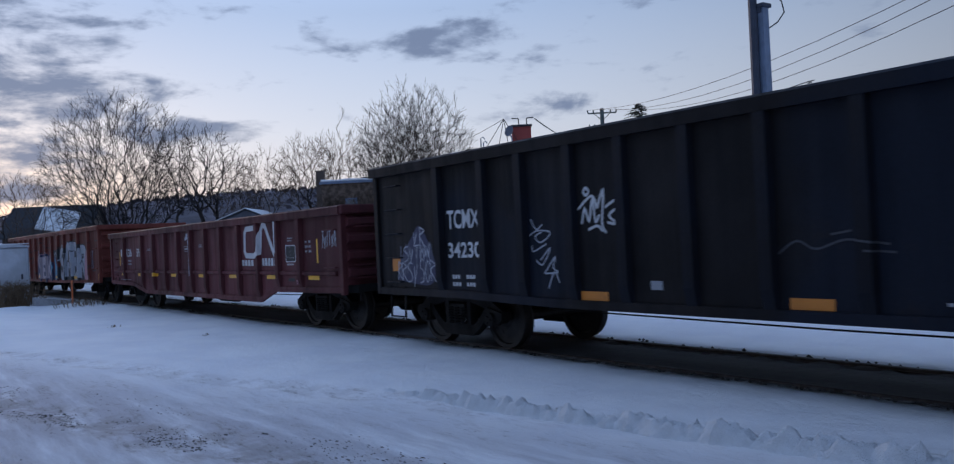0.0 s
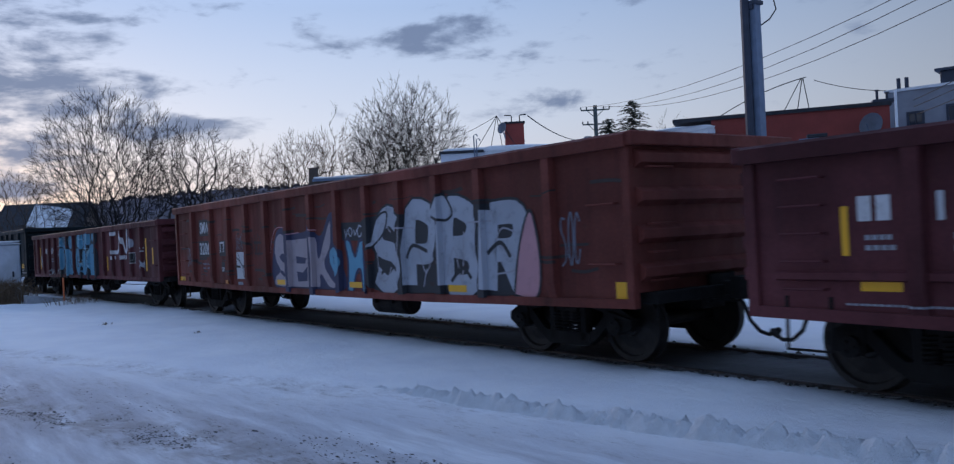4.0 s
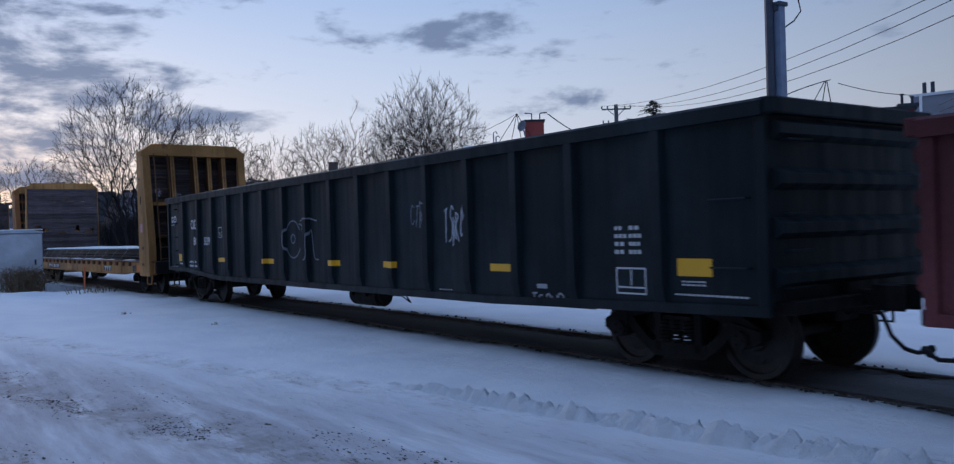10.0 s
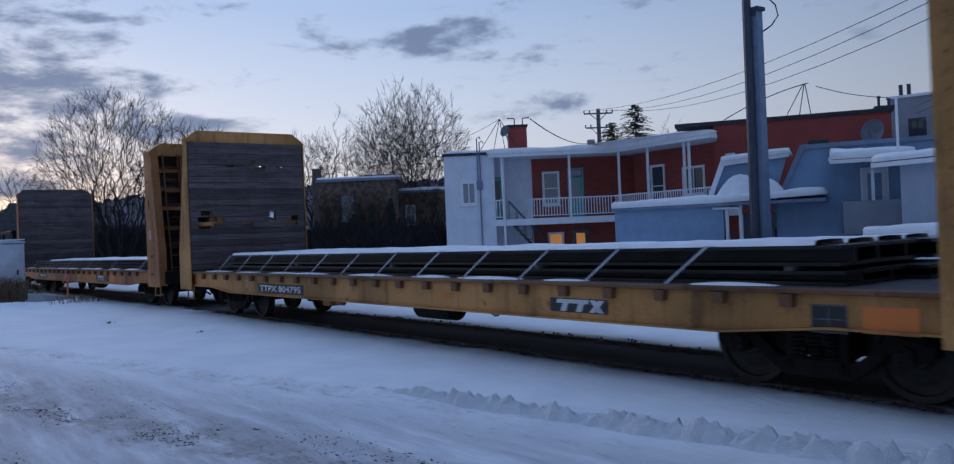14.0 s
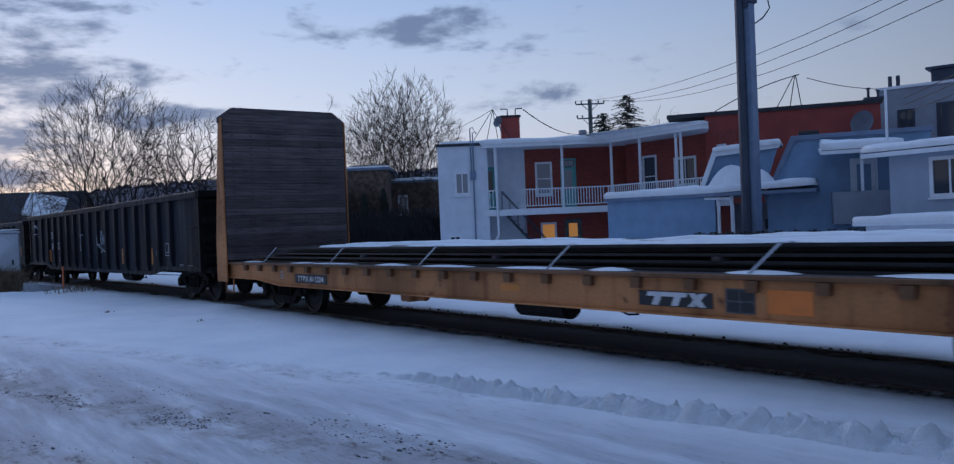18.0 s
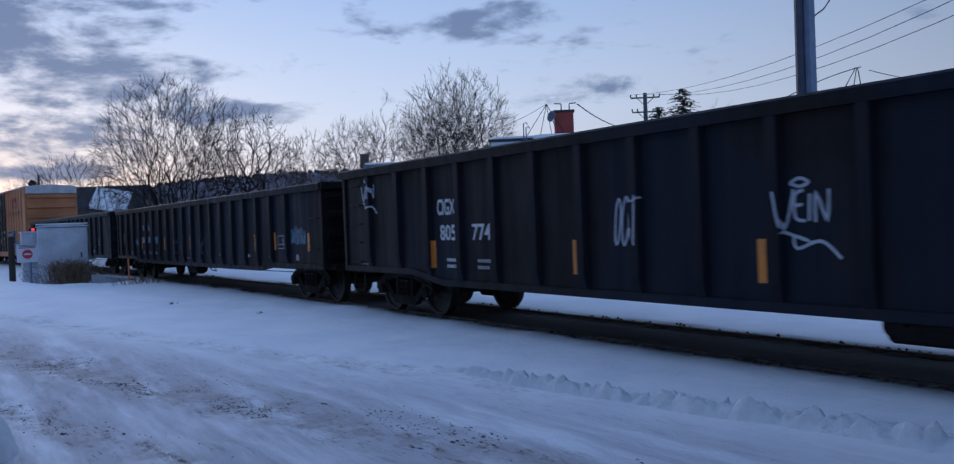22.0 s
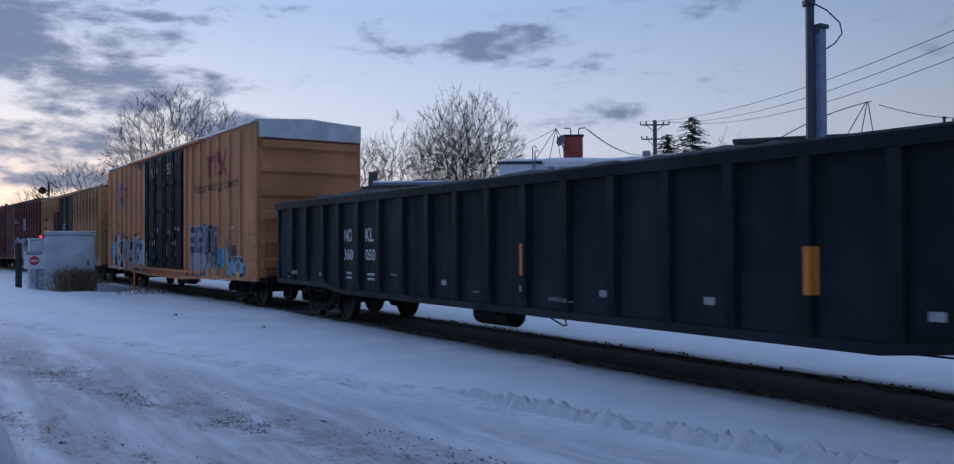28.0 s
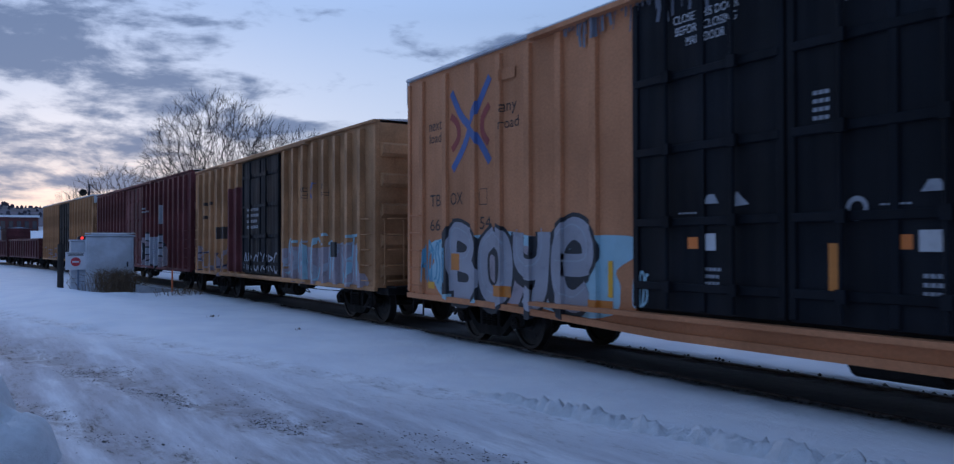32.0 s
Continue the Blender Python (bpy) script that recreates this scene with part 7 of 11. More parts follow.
def paint_car_5(s):
    s.text("CIGX", 2.01, 2.67, 1.98, 2.24)
    s.text("803", 2.21, 2.67, 1.55, 1.77)
    s.text("339", 3.07, 3.53, 1.55, 1.77)
    s.rect(0.87, 1.27, 1.12, 1.32, "stripe")
    s.rect(18.94, 19.41, 1.15, 1.34, "stripe")
    for a in (4.14, 7.22, 10.39, 12.47, 15.53):
        s.rect(a, a + 0.46, 1.135, 1.24, "stripe")
    s.bars(1.82, 2.7, 0.92, 1.14, 2, cols=2)
    s.bars(0.95, 1.25, 1.0, 1.07, 1)
    s.bars(0.2, 0.85, 0.94, 0.98, 1)
    s.border(4.2, 4.45, 1.74, 2.0, 0.018, "white")
    s.text("C", 4.28, 4.37, 1.79, 1.87, bold=0.03)
    s.strokes([arc(8.75, 1.65, 0.38, 0.38, 30, 330), arc(8.75, 1.66, 0.1, 0.09, 0, 360), [(9.05, 1.95), (9.2, 1.9), (9.25, 1.4), (9.35, 1.25), (9.5, 1.3), (9.52, 1.7), (9.65, 1.8), (9.75, 1.3), (9.95, 1.25)], [(9.1, 2.02), (9.5, 2.06), (9.9, 2.0)]], 0.03, "dimchalk", "graffiti", "thin ghostly graffiti outline")
    s.scribble(14.4, 15.0, 1.53, 2.13, 6, 0.032, "chalk", 81, "white sprayed tag")
    s.scribble(13.42, 13.9, 1.77, 2.24, 4, 0.025, "dimchalk", 82)
    throwup(s, "RP", 0.24, 0.74, 2.1, 2.42, 0.045, "white", "white", 3)
    s.border(18.01, 18.48, 0.92, 1.23, 0.02, "white", bars=[(18.04, 18.45, 0.99, 1.01), (18.24, 18.26, 1.02, 1.2)])
    s.bars(18.0, 18.46, 1.34, 1.71, 4, cols=2)
    s.bars(19.0, 19.35, 1.03, 1.10, 2)
    s.bars(18.9, 20.0, 0.92, 0.96, 1)
    s.scribble(16.45, 17.1, 0.72, 0.88, 5, 0.03, "dimwhite", 83)
    s.rect(16.55, 16.75, 0.93, 0.99, "dimwhite", "small_plate")
    s.bars(14.2, 14.6, 0.8, 0.84, 1, "dimwhite")


def paint_flat(s, mark, a, b, c, d, em, lab):
    s.rect(a, b, c, d, "panelblack", "label_panel")
    s.text(mark, a + 0.12, b - 0.14, c + 0.035, d - 0.035, lift=0.007)
    e0, e1 = em
    s.rect(e0, e1, 0.71, 0.88, "panelblack", "label_panel")
    # two striped T shapes and a cross, leaning forward
    q = []
    for k in (0.12, 0.40):
        q += [[(e0 + k, 0.82), (e0 + k + 0.29, 0.82), (e0 + k + 0.31, 0.87), (e0 + k + 0.02, 0.87)], [(e0 + k + 0.07, 0.72), (e0 + k + 0.17, 0.72), (e0 + k + 0.22, 0.82), (e0 + k + 0.12, 0.82)]]
    q += [[(e0 + 0.70, 0.72), (e0 + 0.80, 0.72), (e0 + 0.97, 0.87), (e0 + 0.87, 0.87)], [(e0 + 0.72, 0.87), (e0 + 0.82, 0.87), (e0 + 0.95, 0.72), (e0 + 0.85, 0.72)]]
    s.lay("emblem", q, M["white"], "white striped emblem", 0.007)
    s.rect(lab, lab + 0.36, 0.68, 0.94, "panelblack", "label_panel")
    s.border(lab, lab + 0.36, 0.68, 0.94, 0.015, "dimwhite", bars=[(lab + 0.03, lab + 0.33, 0.8, 0.815), (lab + 0.17, lab + 0.185, 0.7, 0.92)])
    s.rect(lab + 0.5, lab + 1.0, 0.7, 0.94, "orange", "sticker", "faded orange patch", 0.003)
    s.rect(e1 - 3.6, e1 - 3.2, 0.78, 0.88, "stripe2", lift=0.003)
    s.bars(a - 0.7, a - 0.5, 0.74, 0.92, 3, "dimwhite")


def paint_car_8(s):
    s.text("CIGX", 3.78, 4.36, 1.86, 2.14)
    s.text("805", 3.86, 4.36, 1.43, 1.70)
    s.text("774", 4.86, 5.40, 1.43, 1.70)
    s.rect(0.03, 0.10, 0.85, 1.78, "stripe2")
    s.rect(19.84, 19.91, 0.84, 1.77, "stripe2")
    for a in (3.58, 7.38, 10.45, 13.25, 16.1):
        s.rect(a, a + 0.11, 0.96, 1.43, "stripe2")
    s.bars(4.05, 4.42, 0.92, 1.13, 2)
    s.bars(5.0, 5.38, 0.92, 1.13, 2, "dimwhite")
    tag = ([(0.22, 1.0), (0.38, 0.95), (0.52, 1.0), (0.38, 1.06), (0.22, 1.0)], [(0.0, 0.9), (0.12, 0.42), (0.28, 0.92)], [(0.44, 0.9), (0.3, 0.84), (0.3, 0.55), (0.46, 0.5)], [(0.3, 0.7), (0.42, 0.72)], [(0.52, 0.5), (0.54, 0.85)], [(0.62, 0.48), (0.64, 0.85), (0.8, 0.52), (0.84, 0.9)], [(0.1, 0.36), (0.5, 0.24), (0.28, 0.3), (0.32, 0.14), (0.7, 0.24), (1.0, 0.02)])
    for u, z, w, h in ((0.82, 1.95, 0.66, 0.65), (10.72, 1.22, 0.72, 0.78)):
        s.strokes([[(u + w * x, z + h * y) for x, y in ln] for ln in tag], 0.034, "chalk", "graffiti", "white sprayed tag with a halo")
    s.scribble(8.2, 8.75, 1.3, 2.0, 4, 0.035, "chalk", 92, "white sprayed tag")
    s.border(17.29, 17.85, 1.22, 1.57, 0.02, "dimwhite", bars=[(17.33, 17.81, 1.3, 1.32), (17.55, 17.57, 1.33, 1.55)])
    s.bars(16.5, 16.85, 1.2, 1.35, 2, "dimwhite")
    s.bars(0.75, 1.25, 0.95, 0.98, 1, "dimwhite")
    s.bars(18.4, 18.7, 0.92, 1.0, 2, "dimwhite")
    s.bars(19.0, 19.4, 0.93, 0.97, 1, "dimwhite")
    s.rect(3.3, 3.42, 1.05, 1.12, "dimwhite", "small_plate")


def paint_car_9(s):
    s.text("NO", 4.10, 4.45, 1.87, 2.10, "dimwhite")
    s.text("KL", 4.88, 5.18, 1.87, 2.10, "dimwhite")
    s.text("360", 4.06, 4.46, 1.42, 1.65)
    s.text("110", 4.88, 5.16, 1.42, 1.65)
    s.rect(0.97, 1.06, 1.38, 1.80, "stripe2")
    for a in (3.92, 7.05, 10.08, 13.1, 16.1):
        s.rect(a, a + 0.11, 1.18, 1.62, "stripe2")
    s.rect(19.36, 19.47, 1.2, 1.62, "stripe2")
    s.bars(4.1, 4.42, 0.98, 1.12, 2, "dimwhite")
    s.bars(4.95, 5.3, 0.98, 1.12, 2, "dimwhite")
    s.scribble(5.85, 6.45, 1.38, 1.66, 6, 0.05, "cyan", 101, "teal sprayed scrawl")
    s.blob(18.45, 19.2, 1.36, 1.74, "ghost", 109, "graffiti_fill", "", 0.0045, 0.3)
    s.scribble(18.4, 19.25, 1.35, 1.75, 9, 0.022, "cyan", 102, "teal sprayed scrawl")
    s.rect(10.36, 10.46, 2.0, 2.55, "markblue", "paint_streak", "blue paint streak")
    s.scribble(2.1, 2.75, 1.2, 1.75, 5, 0.035, "ghost", 103)
    s.scribble(3.0, 3.4, 1.3, 1.6, 4, 0.035, "cyan", 104)
    s.scribble(0.25, 0.75, 1.3, 1.9, 4, 0.025, "ghost", 105)
    s.scribble(8.1, 9.2, 1.0, 1.6, 5, 0.03, "ghost", 106)
    s.scribble(11.0, 12.0, 1.0, 1.7, 6, 0.025, "ghost", 107)
    for a in (2.3, 5.9, 8.2, 10.1, 13.2, 15.4, 17.0):
        s.rect(a, a + 0.14, 1.02, 1.10, "dimwhite", "small_plate")
    s.bars(9.7, 10.35, 0.9, 0.94, 1, "dimwhite")
    s.rect(17.32, 17.43, 1.22, 1.66, "stripe2")
    s.border(17.54, 18.16, 1.25, 1.58, 0.02, "dimwhite", bars=[(17.58, 18.12, 1.35, 1.37), (17.85, 17.87, 1.37, 1.56)])
    s.rect(18.66, 18.82, 0.98, 1.12, "pink", "sticker")


def paint_car_10(s):
    s.text("NO", 3.97, 4.36, 1.78, 2.05)
    s.text("KL", 5.0, 5.36, 1.78, 2.05)
    s.text("360", 3.97, 4.40, 1.40, 1.63)
    s.text("050", 5.0, 5.44, 1.40, 1.63)
    for a, b, c in ((5.48, 1.38, 1.84), (10.37, 1.26, 1.73), (15.28, 1.2, 1.69), (0.02, 1.41, 2.0)):
        s.rect(a, a + 0.12, b, c, "stripe2")
    s.bars(4.07, 4.4, 0.96, 1.15, 2)
    s.bars(5.1, 5.42, 0.96, 1.15, 2)
    for a in (1.1, 2.6, 8.0, 10.3, 12.1, 13.9, 16.5):
        s.rect(a, a + 0.16, 1.02, 1.11, "dimwhite", "small_plate")
    s.bars(6.1, 6.35, 1.1, 1.16, 1, "dimwhite")
    s.bars(0.6, 0.95, 0.92, 0.97, 2, "dimwhite")
    s.bars(9.0, 9.25, 0.92, 0.96, 1, "dimwhite")
    s.bars(11.0, 11.6, 0.9, 0.96, 2, "dimwhite")
    s.border(17.4, 17.95, 1.35, 1.62, 0.02, "dimwhite", bars=[(17.45, 17.9, 1.48, 1.5)])
    s.strokes([[(0.75, 1.2), (0.85, 1.28), (0.95, 1.2)], arc(1.3, 1.2, 0.07, 0.06, 0, 360)], 0.02, "ghost")


def paint_car_11(s):
    s.strokes([[(1.76, 4.55), (2.1, 4.1), (2.42, 3.85), (2.76, 3.55), (3.1, 3.18)]], 0.15, "markblue", "emblem", "crossed blue emblem")
    s.strokes([[(3.1, 4.62), (2.72, 4.2), (2.48, 3.9), (2.2, 3.5), (1.8, 3.14)]], 0.15, "markblue", "emblem", "crossed blue emblem", 0.0065)
    s.strokes([[(1.74, 4.12), (1.98, 3.95), (2.02, 3.7), (1.78, 3.5)], [(3.08, 4.15), (2.86, 3.95), (2.86, 3.7), (3.05, 3.5)]], 0.13, "markred", "emblem", "faded red strokes", 0.0055)
    s.text("next", 0.88, 1.38, 3.93, 4.10, "markgrey", 0.0)
    s.text("load", 0.90, 1.36, 3.70, 3.88, "markgrey", 0.0)
    s.text("any", 3.46, 3.92, 3.90, 4.09, "markgrey", 0.0)
    s.text("road", 3.44, 3.98, 3.68, 3.86, "markgrey", 0.0)
    s.text("TB", 0.92, 1.34, 2.50, 2.72, "markgrey", 0.0)
    s.text("OX", 1.72, 2.16, 2.50, 2.72, "markgrey", 0.0)
    s.text("66", 0.92, 1.32, 2.04, 2.26, "markgrey", 0.0)
    s.text("13", 1.78, 2.06, 2.04, 2.26, "markgrey", 0.0)
    s.text("54", 2.76, 3.12, 2.04, 2.26, "markgrey", 0.0)
    s.border(2.74, 3.0, 2.46, 2.74, 0.012, "markgrey")
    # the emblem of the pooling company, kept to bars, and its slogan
    s.lay("emblem", [[(14.3, 4.24), (15.42, 4.24), (15.42, 4.43), (14.22, 4.43)], [(14.5, 3.78), (14.68, 3.78), (14.68, 4.24), (14.5, 4.24)], [(15.02, 3.78), (15.2, 3.78), (15.2, 4.24), (15.02, 4.24)]], M["markred"], "red striped emblem", 0.006)
    s.strokes([[(15.4, 4.5), (15.62, 4.2), (16.16, 3.78)], [(16.1, 4.52), (15.85, 4.15), (15.58, 3.78)]], 0.2, "markred", "emblem", "red striped emblem", 0.0065, False)
    s.text("Railcar", 12.98, 14.2, 3.36, 3.66, "markgrey", 0.0)
    s.text("Pooling", 14.36, 15.72, 3.29, 3.66, "markgrey", 0.0)
    s.text("Experts", 15.88, 17.3, 3.29, 3.66, "markgrey", 0.0)
    s.rect(3.4, 3.9, 4.48, 4.66, "yellow", "plate", lift=0.03)
    # large sprayed letters low on the rear half
    s.blob(0.9, 6.62, 0.80, 1.95, "paleblue", 111, "graffiti_cloud", "pale blue sprayed cloud", 0.0045, 0.14, 60, 4)
    s.blob(1.5, 5.2, 0.84, 1.75, "lilac", 112, "graffiti_cloud", "", 0.0048, 0.10, 60, 4)
    throwup(s, "BOYE", 1.62, 5.95, 0.90, 2.02, 0.46, "greyfill", "ink", 9, shadow=0.11, shine="chalk", body=0.72)
    for a, b, c, d, m in ((0.85, 1.1, 0.95, 1.08, "stripe"), (1.75, 2.05, 1.32, 1.62, "stripe2"), (3.2, 3.75, 0.92, 1.1, "stripe2"), (5.75, 6.3, 0.86, 1.0, "stripe2"), (6.2, 6.3, 1.05, 1.55, "stripe")):
        s.rect(a, b, c, d, m, lift=0.013)
    s.scribble(0.65, 1.6, 0.95, 1.9, 7, 0.06, "cyan", 113, lift=0.0052)
    # grey and blue graffiti low on the front half
    s.lay("graffiti_ground", [[(14.2, 0.84), (15.46, 0.84), (15.46, 2.32), (14.2, 2.30)]], M["ink"], "black ground of a faded graffiti piece", 0.0044)
    s.shape([(12.7, 2.24), (13.4, 2.32), (14.3, 2.34), (14.5, 1.6), (14.3, 0.82), (12.6, 0.8), (12.52, 1.4)], "slate", lift=0.0047, label="grey-blue ground of a faded graffiti piece")
    s.shape([(12.6, 1.25), (12.95, 1.5), (13.3, 1.2), (13.25, 0.84), (12.62, 0.84)], "lilac", lift=0.0051, label="faded lilac sprayed patch")
    for a, b, c, d in ((13.28, 13.5, 0.84, 2.2), (13.05, 13.2, 1.5, 2.2), (13.95, 14.15, 0.9, 2.1), (12.55, 13.6, 1.44, 1.53), (14.0, 15.2, 1.4, 1.56)):
        s.rect(a, b, c, d, "ink", "graffiti", "black sprayed bar", 0.0054)
    throwup(s, "FEPR", 12.6, 15.4, 1.52, 2.24, 0.25, "slate", "chalk", 10, body=0.80, shadow=0.05)
    throwup(s, "SEOU", 12.75, 15.4, 0.86, 1.46, 0.22, "lilac", "chalk", 12, body=0.78, slant=0.05, shadow=0.05)
    s.scribble(12.6, 15.4, 0.9, 2.2, 9, 0.03, "chalk", 115, lift=0.0125)
    s.scribble(14.2, 15.4, 0.9, 2.2, 5, 0.09, "ink", 119, lift=0.0128)
    s.lay("graffiti_fill", [[(15.46, 1.08), (15.8, 0.92), (15.8, 1.62), (15.46, 1.62)], [(15.8, 0.92), (15.92, 1.3), (15.88, 1.5), (15.8, 1.62)]], M["cyan"], "sky-blue sprayed letter", 0.0046)
    s.shape([(15.94, 1.5), (16.05, 1.62), (16.15, 1.93), (16.33, 1.88), (16.47, 1.4), (16.45, 0.86), (16.22, 0.9), (16.08, 1.2)], "cyan", "ink", 0.04, lift=0.0048)
    s.strokes([[(15.62, 1.56), (15.66, 1.3), (15.8, 1.2)], [(16.1, 1.75), (16.2, 1.4), (16.3, 1.05)], [(15.5, 1.15), (15.7, 1.0)]], 0.05, "slate", "graffiti", "grey sprayed strokes", 0.0062)
    s.strokes([[(16.08, 2.05), (16.3, 1.98), (16.42, 2.12), (16.36, 1.9)], [(16.5, 2.2), (16.75, 2.24)]], 0.06, "chalk", lift=0.0066)
    s.shape([(16.5, 0.84), (16.56, 1.36), (17.0, 1.4), (17.5, 1.36), (17.72, 0.9), (17.2, 0.8)], "slate", "chalk", 0.035, lift=0.0052)
    s.scribble(16.52, 17.6, 0.86, 1.34, 6, 0.05, "paleblue", 31, lift=0.0062)
    s.rect(16.55, 16.97, 1.41, 1.72, "panelblack", "label_panel", lift=0.010)
    s.border(16.55, 16.97, 1.41, 1.72, 0.018, "paleblue", bars=[(16.58, 16.94, 1.54, 1.56), (16.75, 16.765, 1.44, 1.7)])
    s.rect(16.95, 17.35, 0.78, 0.94, "stripe", lift=0.0125)
    s.rect(15.44, 15.90, 1.78, 2.30, "yellow", "repainted_patch", "freshly repainted ochre square", 0.010)
    s.bars(15.5, 15.64, 1.84, 2.24, 6, "markgrey")
    s.bars(15.72, 15.86, 1.84, 2.24, 6, "markgrey")
    s.rect(16.34, 16.95, 1.83, 2.18, "yellow", "repainted_patch", "freshly repainted ochre square", 0.010)
    s.bars(16.4, 16.88, 1.88, 2.12, 4, "markgrey", cols=2)
    s.rect(15.68, 16.02, 0.76, 1.07, "yellow", "repainted_patch", "freshly repainted ochre square", 0.0135)
    s.rect(14.5, 15.05, 0.82, 1.02, "yellow", "repainted_patch", "freshly repainted ochre square", 0.0135)
    # frost hanging from the eaves over the doors
    rnd = random.Random(77)
    for a, b, n in ((5.2, 12.0, 30),):
        for k in range(3 * n):
            u = a + (b - a) * (k + rnd.random()) / n / 3
            L = abs(rnd.gauss(0, 0.2)) + 0.04
            s.strokes([[(u, 4.94), (u + rnd.gauss(0, 0.012), 4.94 - L * 0.5), (u + rnd.gauss(0, 0.02), 4.94 - L)]], rnd.uniform(0.012, 0.06), "dimchalk", "frost_streak", "whitish frost running down from the eaves", 0.053 + 0.0001 * k)
    # door stencils
    d = Side(s.car, s.L, 1.546)
    for i, t in enumerate(("CLOSE THIS DOOR", "BEFORE CLOSING", "MAIN DOOR")):
        w = (1.05, 0.98, 0.62)[i]
        d.text(t, 8.05 - w / 2, 8.05 + w / 2, 4.48 - i * 0.145, 4.585 - i * 0.145, "white", 0.0)
        d.text(t, 10.2 - w / 2, 10.2 + w / 2, 4.48 - i * 0.145, 4.585 - i * 0.145, "white", 0.0)
    for k, a in enumerate((7.4, 10.1)):
        d.rect(a + 0.35, a + 0.52, 1.72, 1.86, "orange", "sticker")
        d.rect(a + 0.58, a + 0.80, 1.70, 1.90, "white", "sticker")
        d.lay("arrow", [[(a + 0.6, 2.25), (a + 0.85, 2.25), (a + 0.78, 2.36), (a + 0.68, 2.36)], [(a + 1.05, 2.2), (a + 1.3, 2.22), (a + 1.12, 2.38)]], M["dimwhite"], "small white arrow marks")
        d.bars(a + 0.2, a + 0.55, 2.12, 2.16, 1, "dimwhite")
        d.bars(a + 0.62, a + 0.9, 1.25, 1.5, 3, "dimwhite")
    d.rect(9.72, 9.83, 1.3, 1.78, "stripe2")
    d.bars(9.55, 9.8, 3.0, 3.35, 4, "dimwhite")
    d.strokes([arc(10.05, 2.12, 0.1, 0.1, 0, 360)], 0.05, "dimwhite", "round_mark", "small round stencil")
    d.scribble(6.75, 7.05, 0.95, 1.5, 3, 0.04, "paleblue", 118)


def paint_car_12(s):
    s.strokes([[(11.75, 3.35), (12.05, 2.95)], [(12.1, 3.35), (11.8, 2.95)]], 0.07, "markblue", "emblem", "small crossed emblem", 0.006, False)
    s.text("next", 10.95, 11.45, 3.15, 3.28, "markgrey", 0.0)
    s.text("load", 10.95, 11.45, 2.98, 3.11, "markgrey", 0.0)
    s.text("any", 12.4, 12.8, 3.15, 3.28, "markgrey", 0.0)
    s.text("road", 12.4, 12.9, 2.98, 3.11, "markgrey", 0.0)
    s.blob(9.75, 15.0, 0.82, 1.75, "lilac", 121, "graffiti_cloud", "faded pinkish graffiti band", 0.0045, 0.08, 60, 6)
    s.scribble(9.9, 14.9, 0.86, 2.1, 12, 0.09, "paleblue", 122, lift=0.006)
    s.scribble(9.9, 14.9, 0.86, 1.9, 12, 0.06, "chalk", 123, lift=0.0075)
    s.scribble(0.6, 5.6, 0.86, 1.8, 12, 0.07, "lilac", 124)
    s.scribble(0.6, 5.6, 0.86, 1.7, 8, 0.05, "navy", 125, lift=0.0075)
    s.rect(3.1, 4.2, 2.0, 2.4, "markgrey", "label_panel")
    s.bars(1.0, 2.6, 2.6, 3.3, 3, "markgrey", cols=2)
    s.rect(4.5, 5.85, 0.95, 3.6, "maroon", "filler_door", "faded reddish filler door", 0.05)
    s.rect(13.0, 13.55, 1.5, 1.85, "panelblack", "label_panel", lift=0.0095)
    d = Side(s.car, s.L, 1.546)
    d.scribble(6.1, 9.3, 1.0, 1.6, 7, 0.07, "chalk", 126)
    d.bars(6.4, 7.6, 2.2, 2.9, 4, "dimwhite")


def paint_car_13(s):
    s.blob(10.8, 16.4, 0.82, 2.1, "lilac", 131, "graffiti_cloud", "", 0.0045, 0.06, 60, 6)
    throwup(s, "OEUR", 11.0, 16.3, 0.9, 2.2, 0.4, "chalk", "ink", 12)
    s.scribble(1.0, 6.0, 0.9, 1.8, 6, 0.08, "dimchalk", 133)
    s.bars(12.0, 13.2, 3.2, 3.5, 2, "dimwhite")
    s.rect(15.4, 15.7, 2.7, 3.5, "dimwhite", "small_plate")


def paint_car_14(s):
    s.blob(11.5, 16.5, 0.82, 1.9, "paleblue", 141, "graffiti_cloud", "", 0.0045, 0.08, 60, 6)
    throwup(s, "SOE", 11.7, 16.2, 0.9, 1.8, 0.4, "chalk", "navy", 14)
    s.scribble(1.0, 6.5, 0.9, 1.7, 7, 0.1, "lilac", 142)


paint_car_1(s1)
paint_car_2(s2)
paint_car_3(s3)
paint_car_4(s4)
paint_car_5(s5)
paint_flat(s6, "TTPX 804795", 4.99, 7.3, 0.67, 0.87, (14.56, 15.58), 18.2)
paint_flat(s7, "TTPX 811204", 4.08, 5.48, 0.70, 0.88, (13.3, 14.34), 14.5)
paint_car_8(s8)
paint_car_9(s9)
paint_car_10(s10)
paint_car_11(s11)
paint_car_12(s12)
paint_car_13(s13)
paint_car_14(s14)

